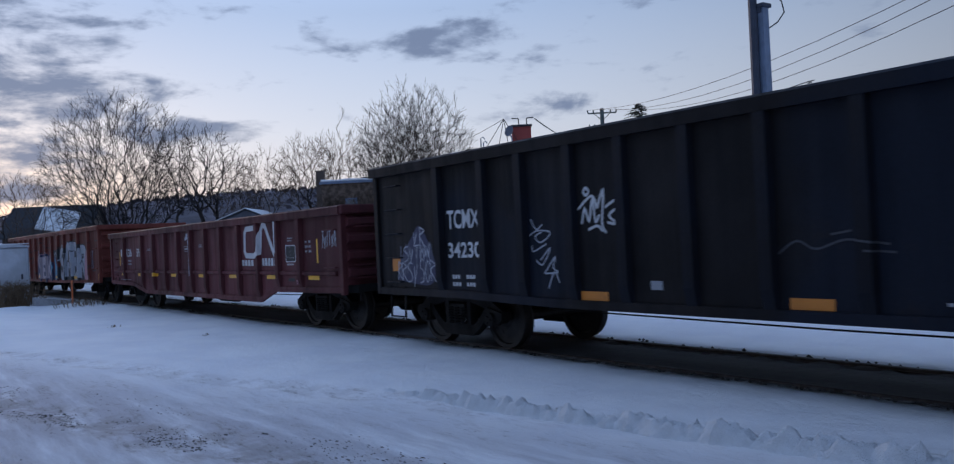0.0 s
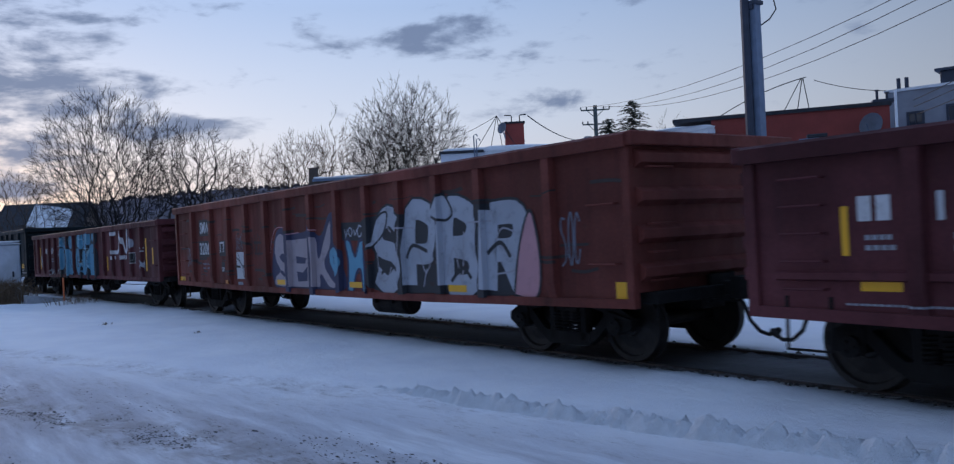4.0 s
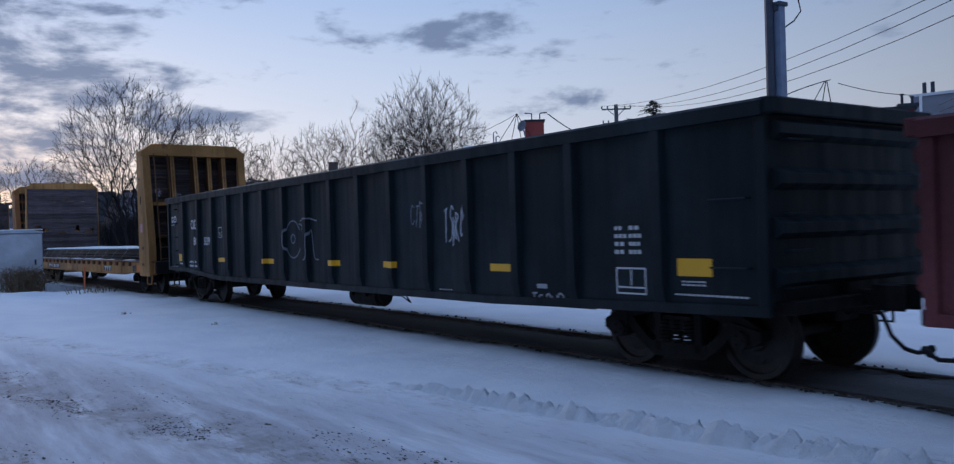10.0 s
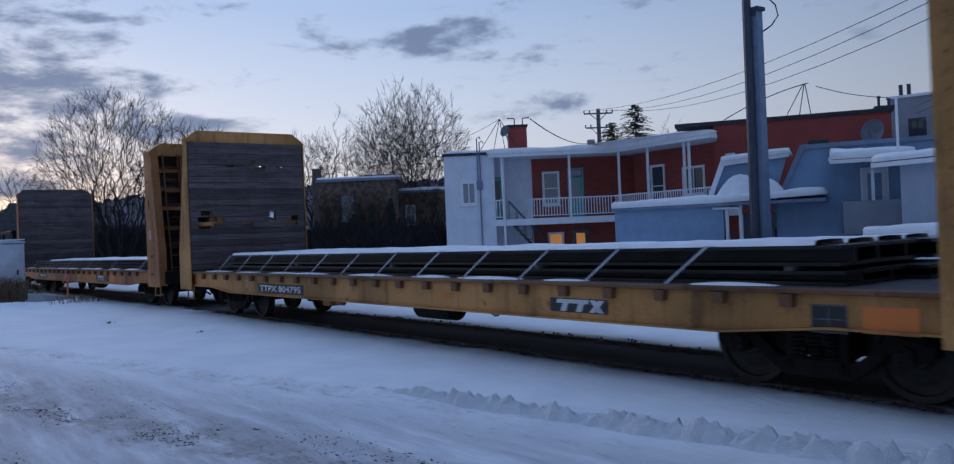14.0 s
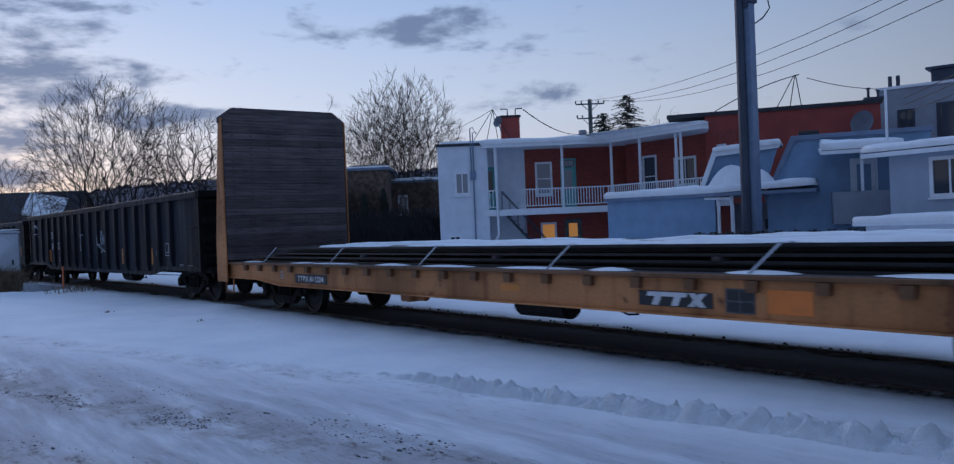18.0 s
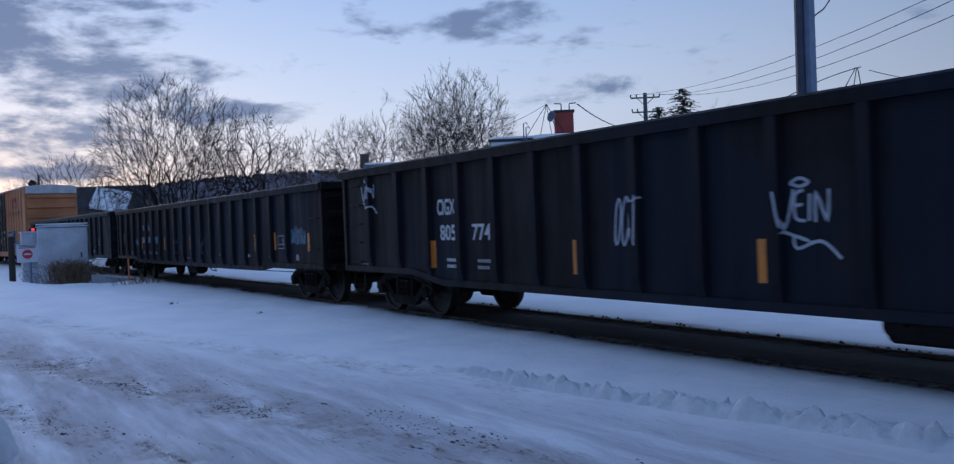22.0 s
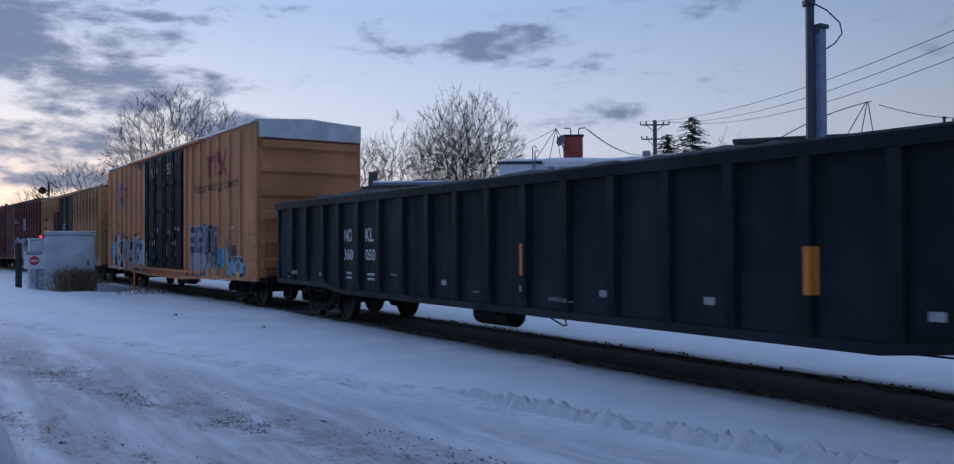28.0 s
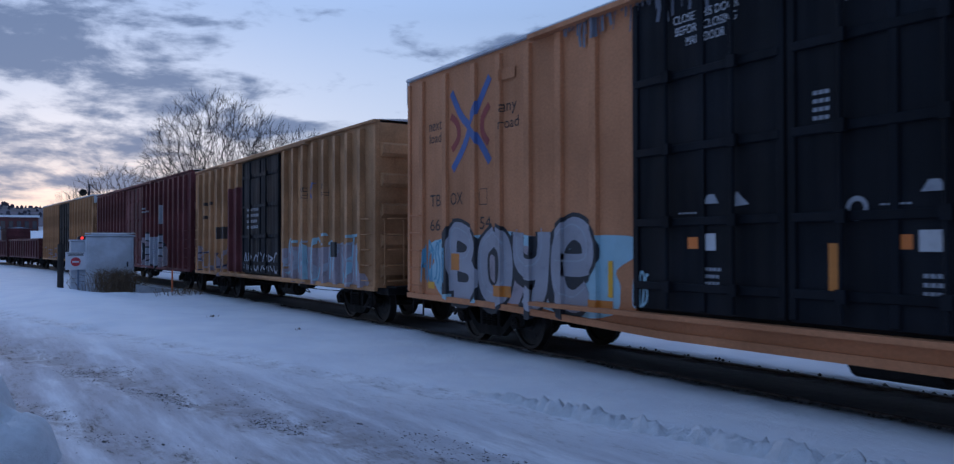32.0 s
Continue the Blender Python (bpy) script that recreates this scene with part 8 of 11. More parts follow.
# loads of the two flatcars, carried along with them
LOADS = [(steel_load(-109.77, L6, [(1.22, 0.14, 1.75, 18.6), (1.16, 0.20, 2.1, 18.4)], 1.085, 3, (2.4, 18.2, 0.55), 1.28, 0.42), -109.77, L6, 2.6),
         (steel_load(-131.93, L7, [(1.22, 0.12, 1.6, 18.9), (1.18, 0.14, 2.4, 18.7)], 1.085, 8, (4.3, 18.3, 0.36), 3.1, 0.25), -131.93, L7, 2.6)]

# ---------------------------------------------------------------- trees
def limb(V, F, p, q, r0, r1, sides):
    d = (q - p).normalized()
    a = d.orthogonal().normalized()
    c = d.cross(a)
    i = len(V)
    for o, r in ((p, r0), (q, r1)):
        for k in range(sides):
            t = 2 * math.pi * k / sides
            w = o + (a * math.cos(t) + c * math.sin(t)) * r
            V.append((w.x, w.y, w.z))
    for k in range(sides):
        n = (k + 1) % sides
        F.append((i + k, i + n, i + sides + n, i + sides + k))


def bare_tree(label, base, height, spread, seed, stems=1, fan=0.5, twigs="twig", low=0.25, r0=0.15, tips=1200, thrift=0.25, gnarl=0.03, squat=0.45, twig=0.62):
    """A leafless tree. Stems fan out to the crown; tips strewn over a rounded, lumpy crown then grow from
    the nearest branch, each weighing its own reach against the way back to the foot (thrift), so limbs fork and
    thin out as they rise. squat: height of the crown's widest part; twig: length of the fine end twigs."""
    rng = np.random.RandomState(seed)
    zc = height * (low + (1 - low) * squat)
    lumps = [(rng.normal(size=3), rng.uniform(0.0, 6.28)) for _ in range(5)]

    def rim(d):
        """How far the crown reaches along a direction from its middle."""
        rise = (height - zc) if d[2] > 0 else (zc - low * height)
        reach = 1.0 / math.sqrt((d[0] ** 2 + d[1] ** 2) / spread ** 2 + (d[2] / rise) ** 2)
        return reach * (0.95 + 0.016 * sum(math.sin(3.2 * float(v @ d) + f) for v, f in lumps))

    room = tips * 14 + 6000
    at, heading = np.zeros((room, 3)), np.zeros((room, 3))
    way, back, stem = np.zeros(room), np.full(room, -1, dtype=int), np.zeros(room, dtype=int)
    n = 0

    def grow(start, points, own):
        nonlocal n
        k = start
        for p in points:
            at[n] = p
            back[n], stem[n] = k, own
            if k >= 0:
                v = p - at[k]
                way[n] = way[k] + np.linalg.norm(v)
                heading[n] = v / (np.linalg.norm(v) + 1e-6)
            else:
                heading[n] = (0, 0, 1)
            k = n
            n += 1
        return k

    ends = []
    for k in range(stems):
        a = 2.4 * k + rng.uniform(-0.3, 0.3)
        tilt = 0.04 if stems == 1 else fan * math.sqrt((k + 0.4) / stems) * rng.uniform(0.85, 1.1)
        foot = 0.35 * (stems > 1) * math.sqrt((k + 0.5) / stems)
        p = np.array((math.cos(a) * foot, math.sin(a) * foot, -0.2))
        pts = [p]
        d = np.array((math.cos(a) * math.sin(tilt), math.sin(a) * math.sin(tilt), math.cos(tilt)))
        while True:
            d = d + rng.normal(size=3) * gnarl + np.array((0, 0, 0.008))
            d /= np.linalg.norm(d)
            p = p + d * 0.4
            o = p - (0, 0, zc)
            far = np.linalg.norm(o)
            if far > rim(o / far) * 0.86 and p[2] > low * height or p[2] > height:
                break
            pts.append(p)
        ends.append(grow(-1, pts, k))
    goals = []
    while len(goals) < tips:
        d = rng.normal(size=3)
        d /= np.linalg.norm(d)
        goals.append(np.array((0, 0, zc)) + d * rim(d) * rng.uniform(0.02, 1.0) ** 0.36)
    goals.sort(key=lambda g: float(np.linalg.norm(g)))
    for g in goals:
        v = g - at[:n]
        far = np.linalg.norm(v, axis=1)
        turn = (v * heading[:n]).sum(axis=1) / (far + 1e-6)
        cost = far * (1.0 + 0.8 * np.clip(0.75 - turn, 0, 2)) + thrift * way[:n] + 50.0 * (at[:n, 2] < low * height * 0.8)
        k = int(cost.argmin())
        L = float(far[k])
        m = max(2, int(L / 0.4))
        out = (g - (0, 0, zc)) / (np.linalg.norm(g - (0, 0, zc)) + 1e-6) + (0, 0, 0.12)
        c = at[k] + heading[k] * L * 0.3 + rng.normal(size=3) * L * 0.04
        e = g - out * L * 0.3
        pts = []
        for q in range(1, m + 1):
            f = q / m
            pts.append((1 - f) ** 3 * at[k] + 3 * f * (1 - f) ** 2 * c + 3 * f * f * (1 - f) * e + f ** 3 * g + rng.normal(size=3) * gnarl * 0.5 * (q < m))
        ends.append(grow(k, pts, stem[k]))
    load = np.zeros(n)
    load[ends] = 1.0
    for k in range(n - 1, -1, -1):
        if back[k] >= 0:
            load[back[k]] += load[k]
    full = load[:n].max()
    wide = np.maximum(0.0092, r0 * (load / full) ** 0.52)
    built = [([], []) for _ in range(stems + 1)]
    for k in range(n):
        b = back[k]
        if b < 0:
            continue
        thick = wide[k] > 0.024
        V, F = built[stem[k] if thick else stems]
        limb(V, F, Vector(at[b]), Vector(at[k]), min(wide[b], wide[k] * 1.3), wide[k], 6 if wide[k] > 0.06 else 4 if thick else 3)
        if not thick and rng.uniform() < 0.8:
            for _ in range(2):
                o = at[k] - (0, 0, zc)
                d = heading[k] * 0.6 + o / (np.linalg.norm(o) + 0.5) * 0.5 + rng.normal(size=3) * 0.3
                d /= np.linalg.norm(d)
                e = at[k] + d * twig * rng.uniform(0.4, 1.1)
                limb(V, F, Vector(at[k]), Vector(e), 0.0085, 0.0055, 3)
    t = thing("bare_tree", label, "tree", "bare winter trees", m=Matrix.Translation(base))
    for k, (V, F) in enumerate(built):
        if not F:
            continue
        name = "crown" if k == stems else "trunk"
        me = bpy.data.meshes.new(name)
        me.from_pydata(V, [], F)
        me.materials.append(M[twigs if k == stems else "bark"])
        ob = part(name, me, None, t, "fine bare twigs" if k == stems else "")
        if k == stems:
            ob["kind"] = "stuff"
    return t


def conifer(label, base, height, spread, seed):
    """Ragged fir: whorls of drooping boughs set with needle sprays."""
    rnd = random.Random(seed)
    t = thing("conifer", label, "tree", m=Matrix.Translation(base))
    bm = bmesh.new()
    tube(bm, [(0, 0, 0), (0.05, 0, height * 0.5), (0, 0.05, height * 0.98)], 0.16, 6, 0.02)
    part("trunk", bm, M["bark"], t)
    V, F = [], []
    for k in range(300):
        f = (k + rnd.random()) / 300
        z = height * (0.3 + 0.68 * f)
        reach = spread * ((1 - f) ** 0.5) * rnd.uniform(0.55, 1.15) + 0.1
        a = rnd.uniform(0, 6.283)
        d = Vector((math.cos(a), math.sin(a), 0))
        side = Vector((-d.y, d.x, 0))
        m = max(5, int(reach / 0.07))
        for j in range(m):
            s = (j + rnd.random()) / m
            o = Vector((0, 0, z)) + d * reach * s + Vector((0, 0, 0.22 * reach * s - 0.30 * reach * s * s))
            for w in (-1, 1):
                L = rnd.uniform(0.10, 0.26) * (1.1 - 0.5 * s)
                tip = o + (side * w * rnd.uniform(0.5, 1) + d * rnd.uniform(0.2, 0.8) + Vector((0, 0, rnd.uniform(-0.5, 0.25)))) * L
                u = Vector((rnd.gauss(0, 1), rnd.gauss(0, 1), rnd.gauss(0, 1))).normalized() * 0.035
                i = len(V)
                V.extend([tuple(o - u), tuple(o + u), tuple(tip + u * 0.6), tuple(tip - u * 0.6)])
                F.append((i, i + 1, i + 2, i + 3))
    me = bpy.data.meshes.new("crown")
    me.from_pydata(V, [], F)
    me.materials.append(M["needles"])
    ob = part("crown", me, None, t, "dark ragged needle sprays")
    ob["kind"] = "stuff"
    return t


bare_tree("large bare multi-stemmed maple behind the train", (-68.4, 7.4, -0.3), 14.9, 6.2, 10, 12, 0.66, low=0.2, r0=0.12, tips=3000, thrift=0.46, gnarl=0.02, squat=0.42)
bare_tree("round bare fruit tree with dense dark twigs", (-62.4, 11.2, -0.3), 11.5, 4.4, 5, 3, 0.45, low=0.42, r0=0.16, tips=900, thrift=0.3, gnarl=0.08, squat=0.42, twig=0.45)
bare_tree("tall oval bare maple behind the white house", (-52.9, 23.1, 0.0), 13.4, 3.2, 3, 1, 0.1, low=0.24, r0=0.15, tips=1300, thrift=0.42, gnarl=0.015, squat=0.5)
bare_tree("tall oval bare maple beside its twin", (-51.86, 24.77, 0.0), 13.0, 3.6, 12, 1, 0.1, low=0.24, r0=0.15, tips=1500, thrift=0.42, gnarl=0.015, squat=0.46)
bare_tree("slender bare tree in the row behind the houses", (-55.9, 19.7, 0.0), 11.9, 1.7, 53, 1, 0.1, "twig2", low=0.35, r0=0.08, tips=200, thrift=0.5, squat=0.5)
bare_tree("bushy bare tree in the row behind the houses", (-57.2, 17.7, 0.0), 10.2, 2.7, 1, 2, 0.3, "twig2", low=0.35, r0=0.09, tips=560, thrift=0.3, gnarl=0.05)
bare_tree("bushy bare tree with tawny twigs near the sheds", (-58.8, 15.2, 0.0), 9.1, 2.4, 11, 2, 0.4, "twig2", low=0.4, r0=0.07, tips=330, thrift=0.3, gnarl=0.05)
bare_tree("small bare tree with tawny twigs near the sheds", (-60.2, 13.4, 0.0), 8.4, 2.2, 9, 3, 0.4, "twig2", low=0.35, r0=0.06, tips=280, thrift=0.3, gnarl=0.05)
bare_tree("low spreading shrub with tawny winter twigs", (-67.2, 0.6, -0.2), 8.1, 4.4, 71, 7, 0.8, "twig2", low=0.2, r0=0.07, tips=650, thrift=0.4, gnarl=0.05)
bare_tree("bare tree between the larger crowns", (-54.2, 22.0, 0.0), 10.0, 2.4, 6, 2, 0.3, low=0.35, r0=0.08, tips=420, thrift=0.3, gnarl=0.04)
bare_tree("small bare tree beyond the brick building", (-46.8, 45.9, 0.0), 11.0, 1.9, 79, 1, 0.1, low=0.45, r0=0.09, tips=200, thrift=0.5)
bare_tree("thin bare tree far behind the crossing", (-118.0, 2.0, 0.0), 10.6, 3.0, 83, 2, 0.4, low=0.3, r0=0.12, tips=300, thrift=0.5)
conifer("dark ragged conifer behind the rooftops", (-45.2, 39.6, 0.0), 11.4, 2.9, 5)
conifer("smaller dark conifer beside the taller one", (-46.4, 38.3, 0.0), 10.1, 2.6, 6)


# ---------------------------------------------------------------- distance
def hillside():
    V, F = [], []
    eye = (0, -8.8)
    n, m = 150, 5
    for i in range(n + 1):
        a = radians(95 + 95 * i / n)
        for j in range(m + 1):
            d = 330 + 70 * j
            top = 36.5 - 13 * min(1, max(0, (math.degrees(a) - 160) / 16)) + 3 * noise.noise((i * 0.17, 3.1, 0)) + 1.6 * noise.noise((i * 0.9, 0.5, 0)) + 0.8 * noise.noise((i * 2.7, 7.5, 0))
            V.append((eye[0] + d * math.cos(a), eye[1] + d * math.sin(a), -3 + (top + 3) * math.sin(min(1, j / 3.0) * math.pi / 2)))
    for i in range(n):
        for j in range(m):
            k = i * (m + 1) + j
            F.append((k, k + m + 1, k + m + 2, k + 1))
    me = bpy.data.meshes.new("wooded_hill")
    me.from_pydata(V, [], F)
    me.materials.append(M["hill"])
    h = new("wooded_hill", me)
    tagged(h, "dark wooded hillside on the horizon", "hill", kind="structure")
    # tree tops bristling along the ridge
    rnd = random.Random(9)
    V, F = [], []
    for k in range(2600):
        i = rnd.uniform(0, n)
        a = radians(95 + 95 * i / n)
        j = rnd.uniform(1.2, 3.4)
        d = 330 + 70 * j
        top = 36.5 - 13 * min(1, max(0, (math.degrees(a) - 160) / 16)) + 3 * noise.noise((i * 0.17, 3.1, 0)) + 1.6 * noise.noise((i * 0.9, 0.5, 0))
        z = -3 + (top + 3) * math.sin(min(1, j / 3.0) * math.pi / 2)
        x, y = d * math.cos(a), -8.8 + d * math.sin(a)
        w, h2 = rnd.uniform(0.4, 1.2), rnd.uniform(0.4, 1.3)
        q = len(V)
        tx, ty = -math.sin(a), math.cos(a)
        for s, zz in ((-1, -1), (1, -1), (0.6, h2 * 0.6), (0.1, h2), (-0.7, h2 * 0.55)):
            V.append((x + tx * w * s, y + ty * w * s, z + zz))
        F.append((q, q + 1, q + 2, q + 3, q + 4))
    me = bpy.data.meshes.new("ridge_woods")
    me.from_pydata(V, [], F)
    me.materials.append(M["hill"])
    tagged(new("ridge_woods", me), "bare woods bristling along the far ridge", "woods", kind="stuff")


hillside()


def thicket():
    """A tangle of bare brush behind the track."""
    rnd = random.Random(31)
    V, F = [], []
    for k in range(14000):
        u = rnd.random()
        x = -92 + 50 * u + rnd.gauss(0, 1.5)
        y = 6.0 + 15.0 * u ** 1.3 + rnd.gauss(0, 1.6) + (3.0 if u < 0.5 else 0)
        h = rnd.uniform(1.2, 4.6) * (1.0 - 0.35 * u)
        p = Vector((x, y, 0))
        q = p + Vector((rnd.gauss(0, 0.4), rnd.gauss(0, 0.4), h * 0.55))
        r = q + Vector((rnd.gauss(0, 0.5), rnd.gauss(0, 0.5), h * 0.45))
        limb(V, F, p, q, 0.022, 0.016, 3)
        limb(V, F, q, r, 0.016, 0.008, 3)
        for _ in range(2):
            s = q + Vector((rnd.gauss(0, 0.6), rnd.gauss(0, 0.6), h * rnd.uniform(0.15, 0.4)))
            limb(V, F, q, s, 0.011, 0.007, 3)
    me = bpy.data.meshes.new("brush")
    me.from_pydata(V, [], F)
    me.materials.append(M["twig"])
    tagged(new("brush", me), "tangle of bare brush along the backyards", "brush", kind="stuff")


thicket()


# ---------------------------------------------------------------- houses
def facing(p0, p1, z=0.0):
    """Local frame of a wall seen from the track: x along it to the right, y into the building."""
    d = Vector((p1[0] - p0[0], p1[1] - p0[1], 0))
    return Matrix.Translation((p0[0], p0[1], z)) @ Matrix.Rotation(math.atan2(d.y, d.x), 4, "Z"), d.length


def wall_holes(bm, u0, u1, z0, z1, y0, y1, holes=()):
    us = sorted({u0, u1, *(h[0] for h in holes), *(h[1] for h in holes)})
    zs = sorted({z0, z1, *(h[2] for h in holes), *(h[3] for h in holes)})
    for a, b in zip(us, us[1:]):
        run = None
        for c, d in zip(zs, zs[1:]):
            m = ((a + b) / 2, (c + d) / 2)
            inside = any(h[0] < m[0] < h[1] and h[2] < m[1] < h[3] for h in holes)
            if not inside:
                run = (run[0], d) if run else (c, d)
            if inside or d == zs[-1]:
                if run:
                    box(bm, a, b, y0, y1, run[0], run[1])
                run = None
    bmesh.ops.remove_doubles(bm, verts=bm.verts[:], dist=0.0005)
    return bm


def window(parent, u0, u1, z0, z1, y, frame_mat="trim", pane="glass", mullion=True, sash=True, name="window"):
    w = new(name)
    w.parent = parent
    w.empty_display_size = 0.1
    t = 0.055
    bm = bmesh.new()
    wall_holes(bm, u0 - 0.05, u1 + 0.05, z0 - 0.05, z1 + 0.05, y - 0.035, y + 0.06, [(u0 + t, u1 - t, z0 + t, z1 - t)])
    part("window_frame", bm, M[frame_mat], w)
    if mullion:
        bm = bmesh.new()
        if u1 - u0 > 0.95 * (z1 - z0) or not sash:
            box(bm, (u0 + u1) / 2 - 0.025, (u0 + u1) / 2 + 0.025, y - 0.02, y + 0.05, z0 + t, z1 - t)
        else:
            box(bm, u0 + t, u1 - t, y - 0.02, y + 0.05, (z0 + z1) / 2 - 0.025, (z0 + z1) / 2 + 0.025)
        part("mullion", bm, M[frame_mat], w)
    bm = bmesh.new()
    box(bm, u0 + t, u1 - t, y + 0.012, y + 0.024, z0 + t, z1 - t)
    part("pane", bm, M[pane], w)
    bm = bmesh.new()
    box(bm, u0 - 0.09, u1 + 0.09, y - 0.09, y + 0.05, z0 - 0.11, z0 - 0.052, 0.008)
    part("sill", bm, M[frame_mat], w)
    return w


def door(parent, u0, u1, z0, z1, y, mat="teal", pane="glass", glass_from=0.45, transom=True):
    d = new("door")
    d.parent = parent
    d.empty_display_size = 0.1
    bm = bmesh.new()
    wall_holes(bm, u0 - 0.07, u1 + 0.07, z0, z1 + 0.07, y - 0.04, y + 0.06, [(u0, u1, z0 - 0.01, z1)])
    part("door_frame", bm, M[mat], d)
    zt = z1 - (0.35 if transom else 0.0)
    g = (u0 + 0.13, u1 - 0.13, z0 + (zt - z0) * glass_from, zt - 0.13)
    bm = bmesh.new()
    wall_holes(bm, u0 + 0.005, u1 - 0.005, z0 + 0.01, zt, y - 0.01, y + 0.04, [g])
    part("door_leaf", bm, M[mat], d)
    bm = bmesh.new()
    box(bm, g[0], g[1], y + 0.008, y + 0.02, g[2], g[3])
    if transom:
        box(bm, u0 + 0.03, u1 - 0.03, y + 0.008, y + 0.02, zt + 0.05, z1 - 0.04)
    part("pane", bm, M[pane], d)
    bm = bmesh.new()
    tube(bm, [(u1 - 0.07, y - 0.01, z0 + 1.0), (u1 - 0.07, y - 0.06, z0 + 1.0)], 0.03, 8)
    part("knob", bm, M["silver"], d)
    return d


def railing(parent, pts, z0, h, mat="trim", step=0.13):
    r = new("railing")
    r.parent = parent
    r.empty_display_size = 0.1
    bal = mesh_of("baluster", box(bmesh.new(), -0.018, 0.018, -0.018, 0.018, 0.0, h - 0.12), M[mat])
    for (a, b) in zip(pts, pts[1:]):
        A, B = Vector((a[0], a[1], 0)), Vector((b[0], b[1], 0))
        d = B - A
        n = max(2, int(d.length / step))
        bm = bmesh.new()
        tube(bm, [A + Vector((0, 0, z0 + h)), B + Vector((0, 0, z0 + h))], 0.038, 4)
        tube(bm, [A + Vector((0, 0, z0 + 0.10)), B + Vector((0, 0, z0 + 0.10))], 0.030, 4)
        part("rail", bm, M[mat], r)
        for k in range(1, n):
            p = A + d * k / n
            part("baluster", bal, None, r, loc=(p.x, p.y, z0 + 0.10))
    return r


def snow_slab(bm, pts, z, h, seed=0, z_of=None):
    """A soft-edged slab of snow over a flat polygon."""
    c = Vector((sum(p[0] for p in pts) / len(pts), sum(p[1] for p in pts) / len(pts)))
    dense = []
    for i, p in enumerate(pts):
        q = pts[(i + 1) % len(pts)]
        m = max(1, int((Vector(q) - Vector(p)).length / 0.5))
        dense += [(p[0] + (q[0] - p[0]) * k / m, p[1] + (q[1] - p[1]) * k / m) for k in range(m)]
    rings = []
    for f, g in ((1.0, 0.0), (1.012, 0.45), (0.985, 0.9), (0.93, 1.0), (0.6, 1.04), (0.25, 1.06)):
        ring = []
        for p in dense:
            x, y = c.x + (p[0] - c.x) * f, c.y + (p[1] - c.y) * f
            base = z_of(x, y) if z_of else z
            k = 1 + (0.35 * noise.noise((x * 0.9, y * 0.9, seed)) + 0.2 * noise.noise((x * 2.5, y * 2.5, seed)) if g > 0.3 else 0)
            ring.append(bm.verts.new((x, y, base + h * g * k)))
        rings.append(ring)
    n = len(dense)
    for a, b in zip(rings, rings[1:]):
        for k in range(n):
            bm.faces.new((a[k], a[(k + 1) % n], b[(k + 1) % n], b[k]))
    bm.faces.new(rings[-1])
    for f in bm.faces:
        f.smooth = True
    return bm


